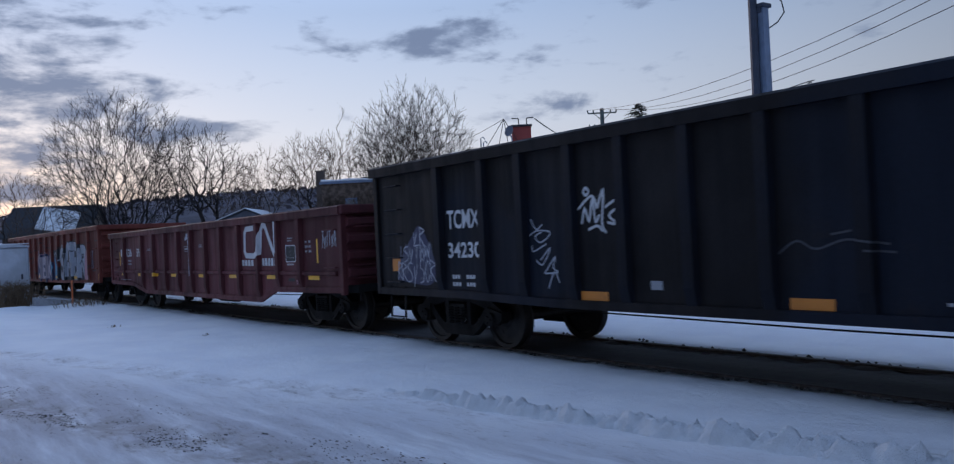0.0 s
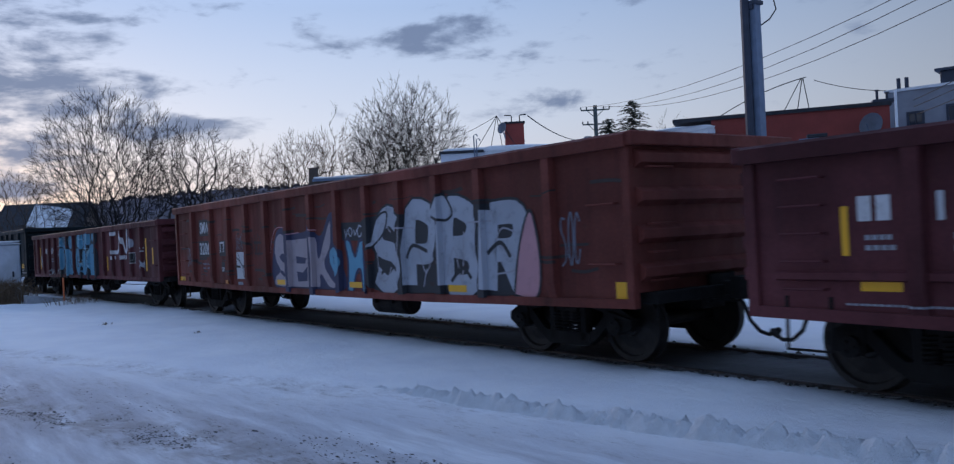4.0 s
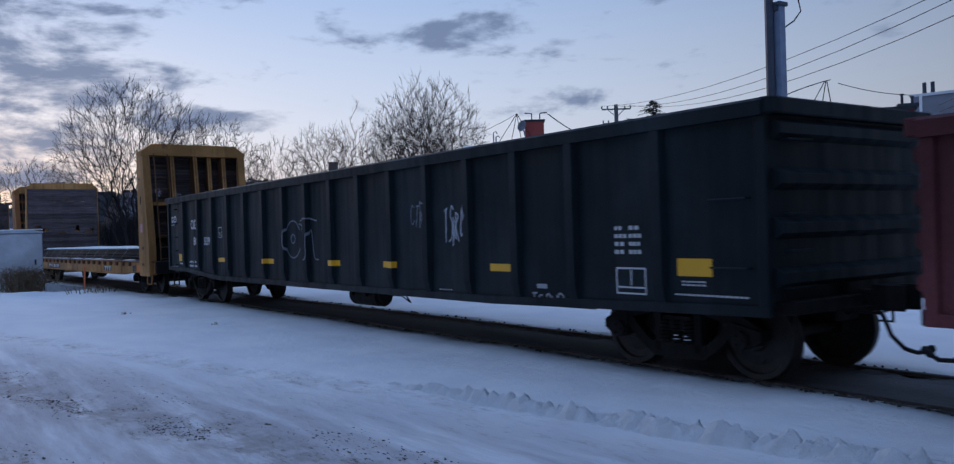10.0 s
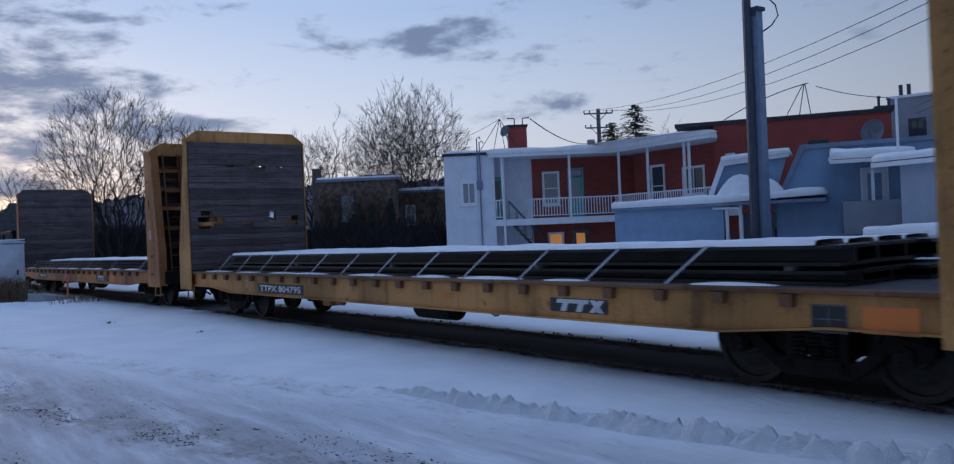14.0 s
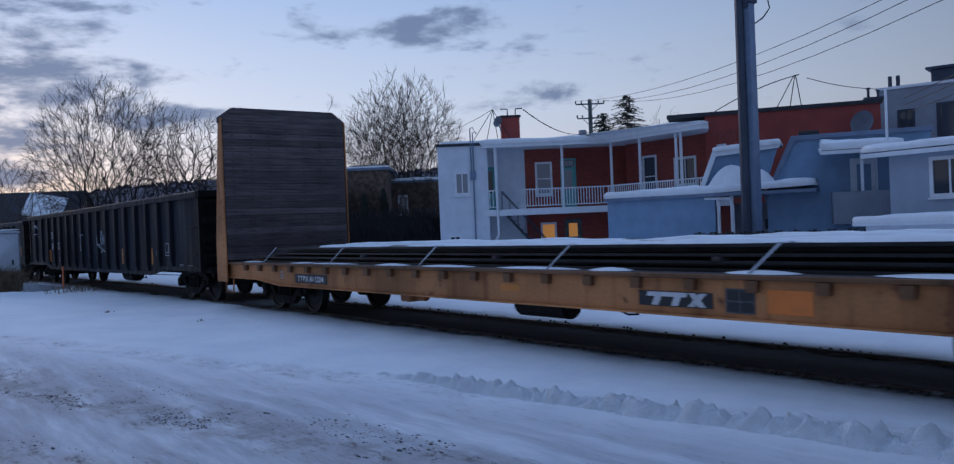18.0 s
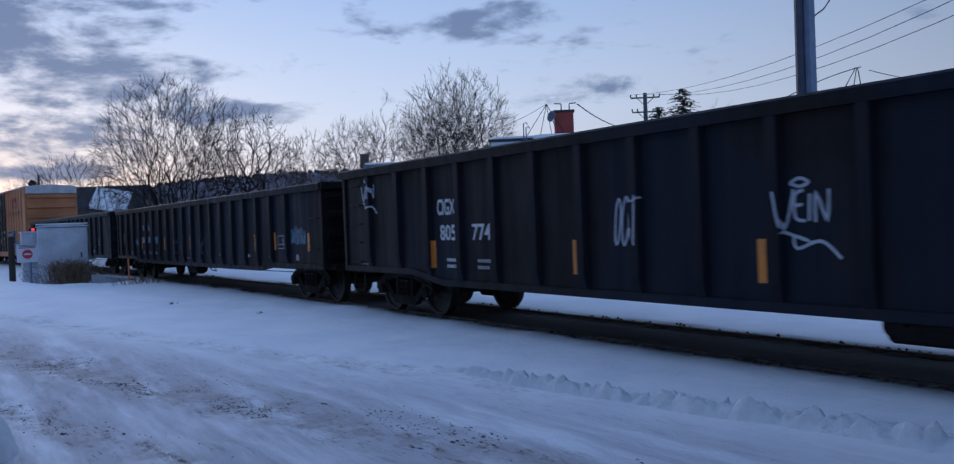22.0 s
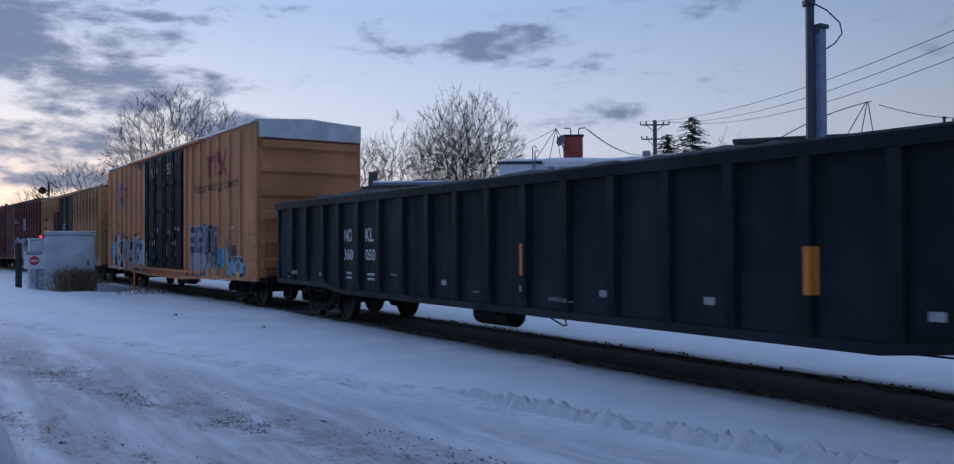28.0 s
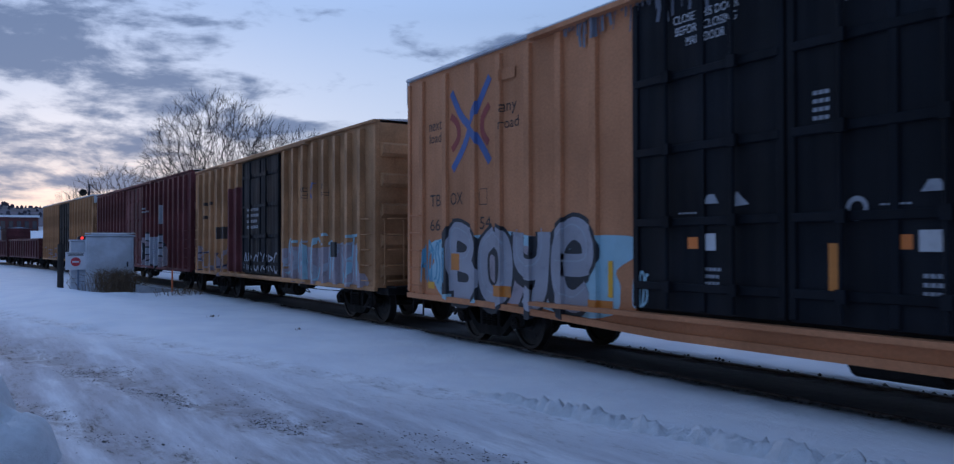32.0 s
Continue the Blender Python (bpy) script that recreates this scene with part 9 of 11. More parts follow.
def duplex():
    """Two-storey house: white-sided block, brick facade under a deep gallery, and a wing that turns towards the track."""
    m, W = facing((-33.06, 13.66), (-28.45, 20.08))
    h = thing("duplex_house", "two-storey brick and white-sided house with a snowy gallery roof", "house", m=m)
    k = 0.0286
    s = lambda px: (px - 742) * k
    top, eave, fl = 5.55, 5.30, 2.42
    # white block
    bm = bmesh.new()
    wall_holes(bm, 0, s(836) - 0.55, -0.3, top - 0.1, 0.0, 0.2, [(s(770), s(792), 3.2, 4.2), (s(757), s(775), 0.75, 1.25)])
    part("white_wall", bm, M["siding"], h, "white horizontal siding")
    bm = bmesh.new()
    box(bm, s(836) - 0.55, s(836) - 0.35, 0.0, 1.75, -0.3, top - 0.1)
    part("return_wall", bm, M["siding"], h)
    bm = bmesh.new()
    box(bm, -0.0, 0.2, 0.2, 9.0, -0.3, top - 0.1)
    part("side_wall", bm, M["siding"], h)
    window(h, s(770), s(792), 3.2, 4.2, 0.0, "trim", "curtain", True, False)
    window(h, s(757), s(775), 0.75, 1.25, 0.0, "trim", "glass", True, False)
    bm = bmesh.new()
    box(bm, -0.08, s(836) - 0.45, -0.06, 8.9, top - 0.1, top + 0.03)
    part("parapet", bm, M["darkroof"], h)
    # recessed gallery wall: siding, then brick
    y = 1.55
    bm = bmesh.new()
    wall_holes(bm, s(836) - 0.35, s(889), -0.3, eave, y, y + 0.2, [(s(818), s(838), fl, 4.45)])
    part("gallery_wall", bm, M["siding"], h)
    bm = bmesh.new()
    holes = [(s(908), s(934), 3.08, 4.62), (s(952), s(974), fl, 4.72), (s(914), s(938), 0.8, 1.66), (s(956), s(980), 0.0, 1.75)]
    wall_holes(bm, s(889), W + 1.3, -0.3, eave, y + 0.004, y + 0.2, holes)
    part("brick_wall", bm, M["brick"], h, "dark red brick wall")
    door(h, s(818), s(838), fl, 4.45, y, "teal", "glass", 0.4, False)
    window(h, s(908), s(934), 3.08, 4.62, y, "trim", "curtain")
    door(h, s(952), s(974), fl, 4.72, y, "teal", "curtain", 0.42)
    window(h, s(914), s(938), 0.8, 1.66, y, "trim", "lamplit", False)
    door(h, s(956), s(980), 0.0, 1.75, y, "polewood", "lamplit", 0.55, False)
    # back and roof
    bm = bmesh.new()
    box(bm, 0.2, W + 6.0, 8.8, 9.0, -0.3, top - 0.1)
    part("back_wall", bm, M["greysiding"], h)
    # gallery floor and roof follow the bend of the house
    inv = m.inverted()
    P3 = inv @ Vector((-22.44, 19.87, 0))
    e = Vector((P3.x - W, P3.y, 0))
    e2 = e.normalized()
    nrm = Vector((-e2.y, e2.x, 0))
    Q = lambda a, b: (W + e2.x * a + nrm.x * b, e2.y * a + nrm.y * b)
    Lw = e.length
    bm = bmesh.new()
    prism(bm, [(s(815), -0.02), (W, -0.02), Q(Lw, -0.02), Q(Lw, 1.6), (W + 0.5, 1.58), (s(815), 1.58)], "z", fl - 0.32, fl - 0.02)
    part("gallery_floor", bm, M["trim"], h, "white gallery floor edge")
    bm = bmesh.new()
    prism(bm, [(s(832) - 0.5, -0.35), (W + 0.02, -0.35), Q(Lw + 0.1, -0.35), Q(Lw + 0.1, 0.1), Q(Lw - 1.5, 1.9), (W + 0.6, 9.0), (0.2, 9.0), (0.2, 0.2), (s(832) - 0.5, 0.2)], "z", eave, eave + 0.17)
    part("gallery_roof", bm, M["trim"], h)
    bm = bmesh.new()
    snow_slab(bm, [(0.1, 0.3), (s(832) - 0.55, 0.1), (s(832) - 0.5, -0.38), (W, -0.38), Q(Lw + 0.1, -0.38), Q(Lw + 0.05, 0.05), Q(Lw - 1.6, 1.8), (W + 0.6, 8.6), (0.4, 8.6)], eave + 0.17, 0.22, 3)
    part("roof_snow", bm, M["snowcap"], h, "thick snow on the flat roof")
    # wing wall of brick with its openings
    wl = new("wing")
    wl.parent = h
    wl.matrix_local = Matrix.Translation((W, 0, 0)) @ Matrix.Rotation(math.atan2(e2.y, e2.x), 4, "Z")
    wl.empty_display_size = 0.1
    holes = [(0.95, 1.75, fl, 4.6), (2.9, 4.1, 3.15, 4.35), (5.3, 5.75, 3.0, 4.7)]
    bm = bmesh.new()
    wall_holes(bm, -0.2, Lw + 0.3, -0.3, eave, 1.55, 1.75, holes)
    part("wing_wall", bm, M["brick"], wl)
    window(wl, 2.9, 4.1, 3.15, 4.35, 1.55, "trim", "glass", True, False)
    window(wl, 5.3, 5.75, 3.0, 4.7, 1.55, "trim", "glass")
    window(wl, 0.95, 1.75, fl + 0.3, 4.6, 1.55, "trim", "glass")
    # posts
    post = mesh_of("gallery_post", box(bmesh.new(), -0.055, 0.055, -0.055, 0.055, fl - 0.02, eave, 0.01), M["trim"])
    for u in (s(838), s(947)):
        part("gallery_post", post, None, h, loc=(u, 0.03, 0))
    for a in (0.35, 2.2, 4.35, 4.62):
        q = Q(a, 0.05)
        part("gallery_post", post, None, h, loc=(q[0], q[1], 0))
    railing(h, [(s(815), 0.03), (s(836), 0.03)], fl, 0.88)
    railing(h, [(s(873), 0.03), (W, 0.03), Q(4.3, 0.05), Q(Lw, 0.05)], fl, 0.88)
    bm = bmesh.new()
    tube(bm, [(s(836), -0.02, eave), (s(838), -0.05, 1.5), (s(838), -0.05, 1.2), (s(826), -0.1, 0.7)], 0.06, 7)
    part("downspout", bm, M["trim"], h)
    # outside stair of dark steel
    st = new("stair")
    st.parent = h
    st.empty_display_size = 0.1
    tread = mesh_of("tread", box(bmesh.new(), -0.14, 0.14, 0.0, 0.85, -0.02, 0.02), M["polesteel2"])
    n = 12
    for i in range(n):
        f = (i + 0.5) / n
        part("tread", tread, None, st, loc=(s(848) + f * 2.1, 0.10, fl - 0.05 - f * (fl + 0.1)))
    for yy in (0.08, 0.97):
        bm = bmesh.new()
        tube(bm, [(s(846), yy, fl - 0.05), (s(846) + 2.2, yy, -0.15)], 0.05, 4)
        tube(bm, [(s(846), yy, fl + 0.85), (s(846) + 2.2, yy, 0.75)], 0.022, 5)
        for i in range(7):
            f = i / 6
            tube(bm, [(s(846) + 2.2 * f, yy, fl - 0.05 - f * (fl + 0.1)), (s(846) + 2.2 * f, yy, fl + 0.85 - f * (fl + 0.1))], 0.014, 4)
        part("stair_rail", bm, M["polesteel2"], st)
    # chimney
    bm = bmesh.new()
    box(bm, s(853), s(853) + 0.92, 2.2, 3.1, eave + 0.17, 7.0)
    c = part("chimney", bm, M["redwall"], h, "square red chimney")
    bm = bmesh.new()
    box(bm, s(853) - 0.06, s(853) + 0.98, 2.14, 3.16, 7.0, 7.1, 0.01)
    part("chimney_cap", bm, M["darkroof"], c)
    bm = bmesh.new()
    for a, d in ((0.35, -1), (0.75, 1)):
        x = s(853) + a
        tube(bm, [(x, 2.6, 7.1), (x, 2.6, 7.42), (x + d * 0.02, 2.6, 7.46), (x - 0.35 * d * d + (0.7 if d > 0 else 0), 2.6, 7.48)], 0.028, 6)
    part("flue_pipe", bm, M["wire"], c)
    dish(h, (s(848), 1.9, 6.75), 0.26, -0.7)
    bm = bmesh.new()
    for u, zt in ((s(797), 6.25), (s(801), 6.05)):
        tube(bm, [(u, -0.06, 4.1), (u, -0.06, zt), (u + 0.12, -0.06, zt + 0.06), (u + 0.18, -0.06, zt - 0.05)], 0.03, 6)
    tube(bm, [(s(800), -0.05, 0.6), (s(800), -0.05, 4.2)], 0.035, 6)
    part("service_conduit", bm, M["polesteel"], h)
    bm = bmesh.new()
    box(bm, s(795) - 0.02, s(795) + 0.26, -0.13, -0.005, 3.85, 4.25, 0.01)
    part("meter_box", bm, M["polesteel"], h)
    return h


def dish(parent, at_, r, turn):
    d = new("satellite_dish")
    d.parent = parent
    d.matrix_local = Matrix.Translation(at_) @ Matrix.Rotation(turn, 4, "Z") @ Matrix.Rotation(radians(72), 4, "X")
    d.empty_display_size = 0.1
    bm = bmesh.new()
    n, rings = 20, []
    for f in (0.15, 0.45, 0.75, 1.0):
        rings.append([bm.verts.new((r * f * math.cos(2 * math.pi * k / n), r * 1.12 * f * math.sin(2 * math.pi * k / n), 0.28 * r * f * f)) for k in range(n)])
    for a, b in zip(rings, rings[1:]):
        for k in range(n):
            bm.faces.new((a[k], a[(k + 1) % n], b[(k + 1) % n], b[k]))
    bm.faces.new(rings[0])
    bmesh.ops.solidify(bm, geom=bm.faces[:], thickness=0.015)
    part("reflector_bowl", bm, M["dishgrey"], d)
    bm = bmesh.new()
    tube(bm, [(0, -r * 0.2, 0.0), (0, -r * 1.1, -0.25), (0, -r * 1.5, -0.3)], 0.03, 6)
    tube(bm, [(0, -r, 0.1), (0, -0.1, r * 1.1)], 0.018, 5)
    part("dish_arm", bm, M["polesteel"], d)
    return d


def red_building():
    m, W = facing((-23.45, 21.15), (-17.8, 25.15))
    h = thing("red_building", "long flat-roofed building with a plain red side wall", "building", m=m)
    bm = bmesh.new()
    box(bm, 0, W, 0, 0.25, -0.3, 6.0)
    part("side_wall", bm, M["redwall"], h, "plain red painted wall")
    bm = bmesh.new()
    box(bm, 0, 0.25, 0.25, 12, -0.3, 6.0)
    part("end_wall", bm, M["redwall"], h)
    bm = bmesh.new()
    box(bm, W - 0.25, W, 0.25, 12, -0.3, 6.0)
    part("front_wall", bm, M["redwall"], h)
    bm = bmesh.new()
    box(bm, -1.6, W + 0.08, -0.08, 12, 6.0, 6.16)
    part("roof_edge", bm, M["darkroof"], h)
    bm = bmesh.new()
    snow_slab(bm, [(-1.4, 0.4), (W - 0.3, 0.4), (W - 0.3, 11.5), (-1.4, 11.5)], 6.16, 0.06, 5)
    part("roof_snow", bm, M["snowcap"], h)
    bm = bmesh.new()
    box(bm, W - 0.55, W + 0.25, 0.4, 1.0, 6.16, 6.32, 0.01)
    part("vent_curb", bm, M["polesteel2"], h)
    for u, hh in ((W - 0.35, 0.38), (W + 0.02, 0.26)):
        bm = bmesh.new()
        tube(bm, [(u, 0.7, 6.3), (u, 0.7, 6.3 + hh)], 0.055, 8)
        tube(bm, [(u, 0.7, 6.3 + hh), (u, 0.7, 6.36 + hh)], 0.085, 8)
        part("roof_vent", bm, M["polesteel2"], h)
    dish(h, (W - 0.75, -0.7, 5.15), 0.46, -0.5)
    # rooftop service masts with their guys
    bm = bmesh.new()
    for k in (-0.35, 0.0, 0.3):
        tube(bm, [(3.5 + k * 1.6, 0.8, 6.15), (3.75 + k * 0.1, 0.8, 7.55)], 0.02, 5)
    part("service_mast", bm, M["wire"], h)
    return h


def garage():
    m, W = facing((-22.05, 13.6), (-18.5, 15.2))
    h = thing("garage", "low pale-blue garage with thick snow on its flat roof", "garage", m=m)
    bm = bmesh.new()
    box(bm, 0, W, 0, 0.2, -0.3, 2.45)
    box(bm, 0, 0.2, 0.2, 4.4, -0.3, 2.45)
    part("wall", bm, M["bluesiding"], h, "pale blue siding")
    bm = bmesh.new()
    box(bm, W + 0.2, W + 2.6, 1.9, 2.1, -0.3, 2.1)
    part("porch_wall", bm, M["greysiding"], h)
    bm = bmesh.new()
    prism(bm, [(-0.1, -0.12), (W + 0.25, -0.12), (W + 3.2, 0.5), (W + 3.2, 4.4), (-0.1, 4.4)], "z", 2.36, 2.47)
    part("roof_edge", bm, M["polesteel"], h)
    bm = bmesh.new()
    snow_slab(bm, [(-0.05, -0.1), (W + 0.3, -0.1), (W + 3.15, 0.52), (W + 3.1, 4.3), (-0.05, 4.3)], 2.47, 0.26, 8, lambda x, y: 2.47 + 0.12 * max(0, x - W) * 0.3)
    part("roof_snow", bm, M["snowcap"], h, "thick soft snow")
    bm = bmesh.new()
    for u in (W + 0.1, W + 0.55):
        box(bm, u - 0.05, u + 0.05, 0.05, 0.15, -0.3, 2.36)
    tube(bm, [(W - 0.35, -0.02, 2.3), (W + 0.5, -0.02, 2.26), (W + 0.6, -0.02, 2.0), (W + 0.6, -0.02, 0.8), (W + 0.9, -0.1, 0.55)], 0.05, 6)
    part("porch_post", bm, M["trim"], h)
    bm = bmesh.new()
    box(bm, W + 1.3, W + 1.75, 1.86, 1.905, 1.15, 1.5)
    part("vent_window", bm, M["glass"], h)
    return h


def mansard_house():
    """Blue house with a sloping mansard side, a glazed lean-to and a covered balcony."""
    m, W = facing((-17.6, 16.9), (-13.6, 19.6))
    h = thing("blue_house", "blue mansard-roofed house with snowy lean-to and balcony", "house", m=m)
    bm = bmesh.new()
    prism(bm, [(0.0, -0.3), (0.0, 2.25), (0.9, 4.2), (W + 0.3, 4.25), (W + 0.3, -0.3)], "y", 0, 0.2)
    part("gable_wall", bm, M["bluesiding"], h, "blue-grey siding")
    bm = bmesh.new()
    prism(bm, [(-0.12, 2.2), (-0.02, 2.12), (0.98, 4.16), (W + 0.4, 4.2), (W + 0.4, 4.34), (0.85, 4.32)], "y", -0.1, 5.0)
    part("mansard_edge", bm, M["polesteel"], h)
    bm = bmesh.new()
    prism(bm, [(0.0, 2.24), (0.9, 4.2), (0.8, 4.2), (-0.1, 2.24)], "y", 0.21, 5.0)
    part("mansard_slope", bm, M["bluesiding"], h)
    bm = bmesh.new()
    box(bm, 1.1, 1.75, -0.05, 0.45, 4.33, 4.46, 0.02)
    part("roof_vent", bm, M["darkroof"], h)
    # covered balcony
    u0, u1 = 2.05, 3.9
    bm = bmesh.new()
    box(bm, u0, u1, -1.1, 0.0, 1.25, 1.42)
    part("balcony_floor", bm, M["greysiding"], h)
    bm = bmesh.new()
    box(bm, u0, u1, -1.1, -1.05, 1.42, 2.3)
    box(bm, u0, u0 + 0.05, -1.05, 0.0, 1.42, 2.3)
    part("balcony_panel", bm, M["greysiding"], h)
    bm = bmesh.new()
    for u in (u0 + 0.9, u1 - 0.06):
        box(bm, u - 0.045, u + 0.045, -1.09, -1.0, 2.3, 3.6)
    part("balcony_post", bm, M["trim"], h)
    bm = bmesh.new()
    prism(bm, [(-1.5, 3.52), (0.0, 3.72), (0.0, 3.86), (-1.5, 3.64)], "x", u0 - 0.35, u1 + 0.3)
    part("balcony_roof", bm, M["trim"], h)
    bm = bmesh.new()
    snow_slab(bm, [(u0 - 0.3, -1.48), (u1 + 0.25, -1.48), (u1 + 0.25, -0.05), (u0 - 0.3, -0.05)], 3.7, 0.24, 4, lambda x, y: 3.66 + 0.13 * (y + 1.5))
    part("roof_snow", bm, M["snowcap"], h)
    door(h, 2.75, 3.45, 1.42, 3.35, 0.0, "trim", "glass", 0.05, False)
    # lean-to with a snowed-up glass slope on the near end
    bm = bmesh.new()
    prism(bm, [(-2.35, 2.4), (-1.75, 3.95), (0.55, 4.12), (0.45, 3.95), (-1.65, 3.78), (-2.2, 2.4)], "y", -0.15, 0.05)
    part("leanto_rafter", bm, M["trim"], h)
    bm = bmesh.new()
    prism(bm, [(-2.2, 2.4), (-1.65, 3.78), (0.4, 3.95), (-0.1, 2.4)], "y", 0.06, 0.12)
    part("leanto_side", bm, M["bluesiding"], h)
    bm = bmesh.new()
    prism(bm, [(-2.38, 2.42), (-1.78, 3.98), (-1.68, 3.98), (-2.28, 2.42)], "y", 0.06, 2.2)
    part("leanto_slope", bm, M["snowcap"], h, "snowed-up glass slope")
    bm = bmesh.new()
    snow_slab(bm, [(-1.75, -0.2), (0.5, -0.2), (0.6, 2.0), (-1.7, 2.0)], 4.0, 0.17, 6, lambda x, y: 4.05 + 0.06 * x)
    part("leanto_snow", bm, M["snowcap"], h)
    bm = bmesh.new()
    drift(bm, -1.15, -0.25, 2.7, 0.85, 0.5, 0.75, 2)
    drift(bm, -0.25, -0.3, 2.7, 0.6, 0.4, 0.55, 3)
    part("valley_snow", bm, M["snowcap"], h)
    return h


def pale_house():
    m, W = facing((-12.75, 15.9), (-8.6, 15.6))
    h = thing("pale_house", "pale-sided bungalow with snow on its eaves", "house", m=m)
    bm = bmesh.new()
    wall_holes(bm, 0, W, -0.3, 3.3, 0, 0.2, [(1.25, 2.3, 2.0, 3.05)])
    box(bm, 0, 0.2, 0.2, 6.0, -0.3, 3.3)
    part("wall", bm, M["shadedsiding"], h)
    window(h, 1.25, 2.3, 2.0, 3.05, 0.0, "trim", "glass")
    bm = bmesh.new()
    prism(bm, [(-0.55, 3.2), (6.5, 3.6), (6.5, 3.75), (-0.55, 3.33)], "x", -0.55, W + 0.5)
    part("roof_edge", bm, M["trim"], h)
    bm = bmesh.new()
    snow_slab(bm, [(-0.5, -0.55), (W + 0.4, -0.55), (W + 0.4, 6.2), (-0.5, 6.2)], 3.4, 0.22, 12, lambda x, y: 3.36 + 0.058 * (y + 0.55))
    part("roof_snow", bm, M["snowcap"], h)
    bm = bmesh.new()
    tube(bm, [(-0.4, 0.6, 3.3), (-0.4, 0.6, 5.3)], 0.04, 6)
    part("vent_pipe", bm, M["trim"], h)
    return h


def low_shed():
    m, W = facing((-12.3, 13.1), (-8.8, 13.1))
    h = thing("low_shed", "low white shed with a snow-covered roof", "shed", m=m)
    bm = bmesh.new()
    box(bm, 0.25, W, 0.1, 1.9, -0.3, 1.25)
    part("wall", bm, M["siding"], h)
    bm = bmesh.new()
    box(bm, 0.0, W + 0.2, -0.15, 2.0, 1.25, 1.36, 0.01)
    part("roof_edge", bm, M["trim"], h)
    bm = bmesh.new()
    snow_slab(bm, [(0.02, -0.13), (W + 0.15, -0.13), (W + 0.15, 1.95), (0.02, 1.95)], 1.36, 0.16, 15)
    part("roof_snow", bm, M["snowcap"], h)
    return h


def grey_building():
    m, W = facing((-20.9, 30.9), (-15.2, 32.4))
    h = thing("grey_building", "grey flat-roofed apartment building behind the red wall", "building", m=m)
    holes = [(0.85, 1.5, 4.75, 6.25), (2.5, 3.9, 4.75, 6.4)]
    bm = bmesh.new()
    wall_holes(bm, 0, W, -0.3, 7.3, 0, 0.25, holes)
    box(bm, 0, 0.25, 0.25, 9, -0.3, 7.3)
    part("wall", bm, M["greysiding"], h)
    for a in holes:
        window(h, *a, 0.0, "polesteel2", "glass", True, False)
    bm = bmesh.new()
    box(bm, -0.1, W + 0.1, -0.1, 9.0, 7.3, 7.42)
    part("roof_edge", bm, M["trim"], h)
    bm = bmesh.new()
    box(bm, 2.0, 4.4, 1.5, 3.5, 7.42, 8.2, 0.03)
    box(bm, 1.8, 4.6, 1.3, 3.7, 8.2, 8.32, 0.01)
    part("penthouse", bm, M["polesteel2"], h)
    bm = bmesh.new()
    for u in (0.4, 0.75):
        tube(bm, [(u, 0.6, 7.4), (u, 0.6, 8.0)], 0.09, 8)
    part("roof_vents", bm, M["polesteel2"], h)
    return h


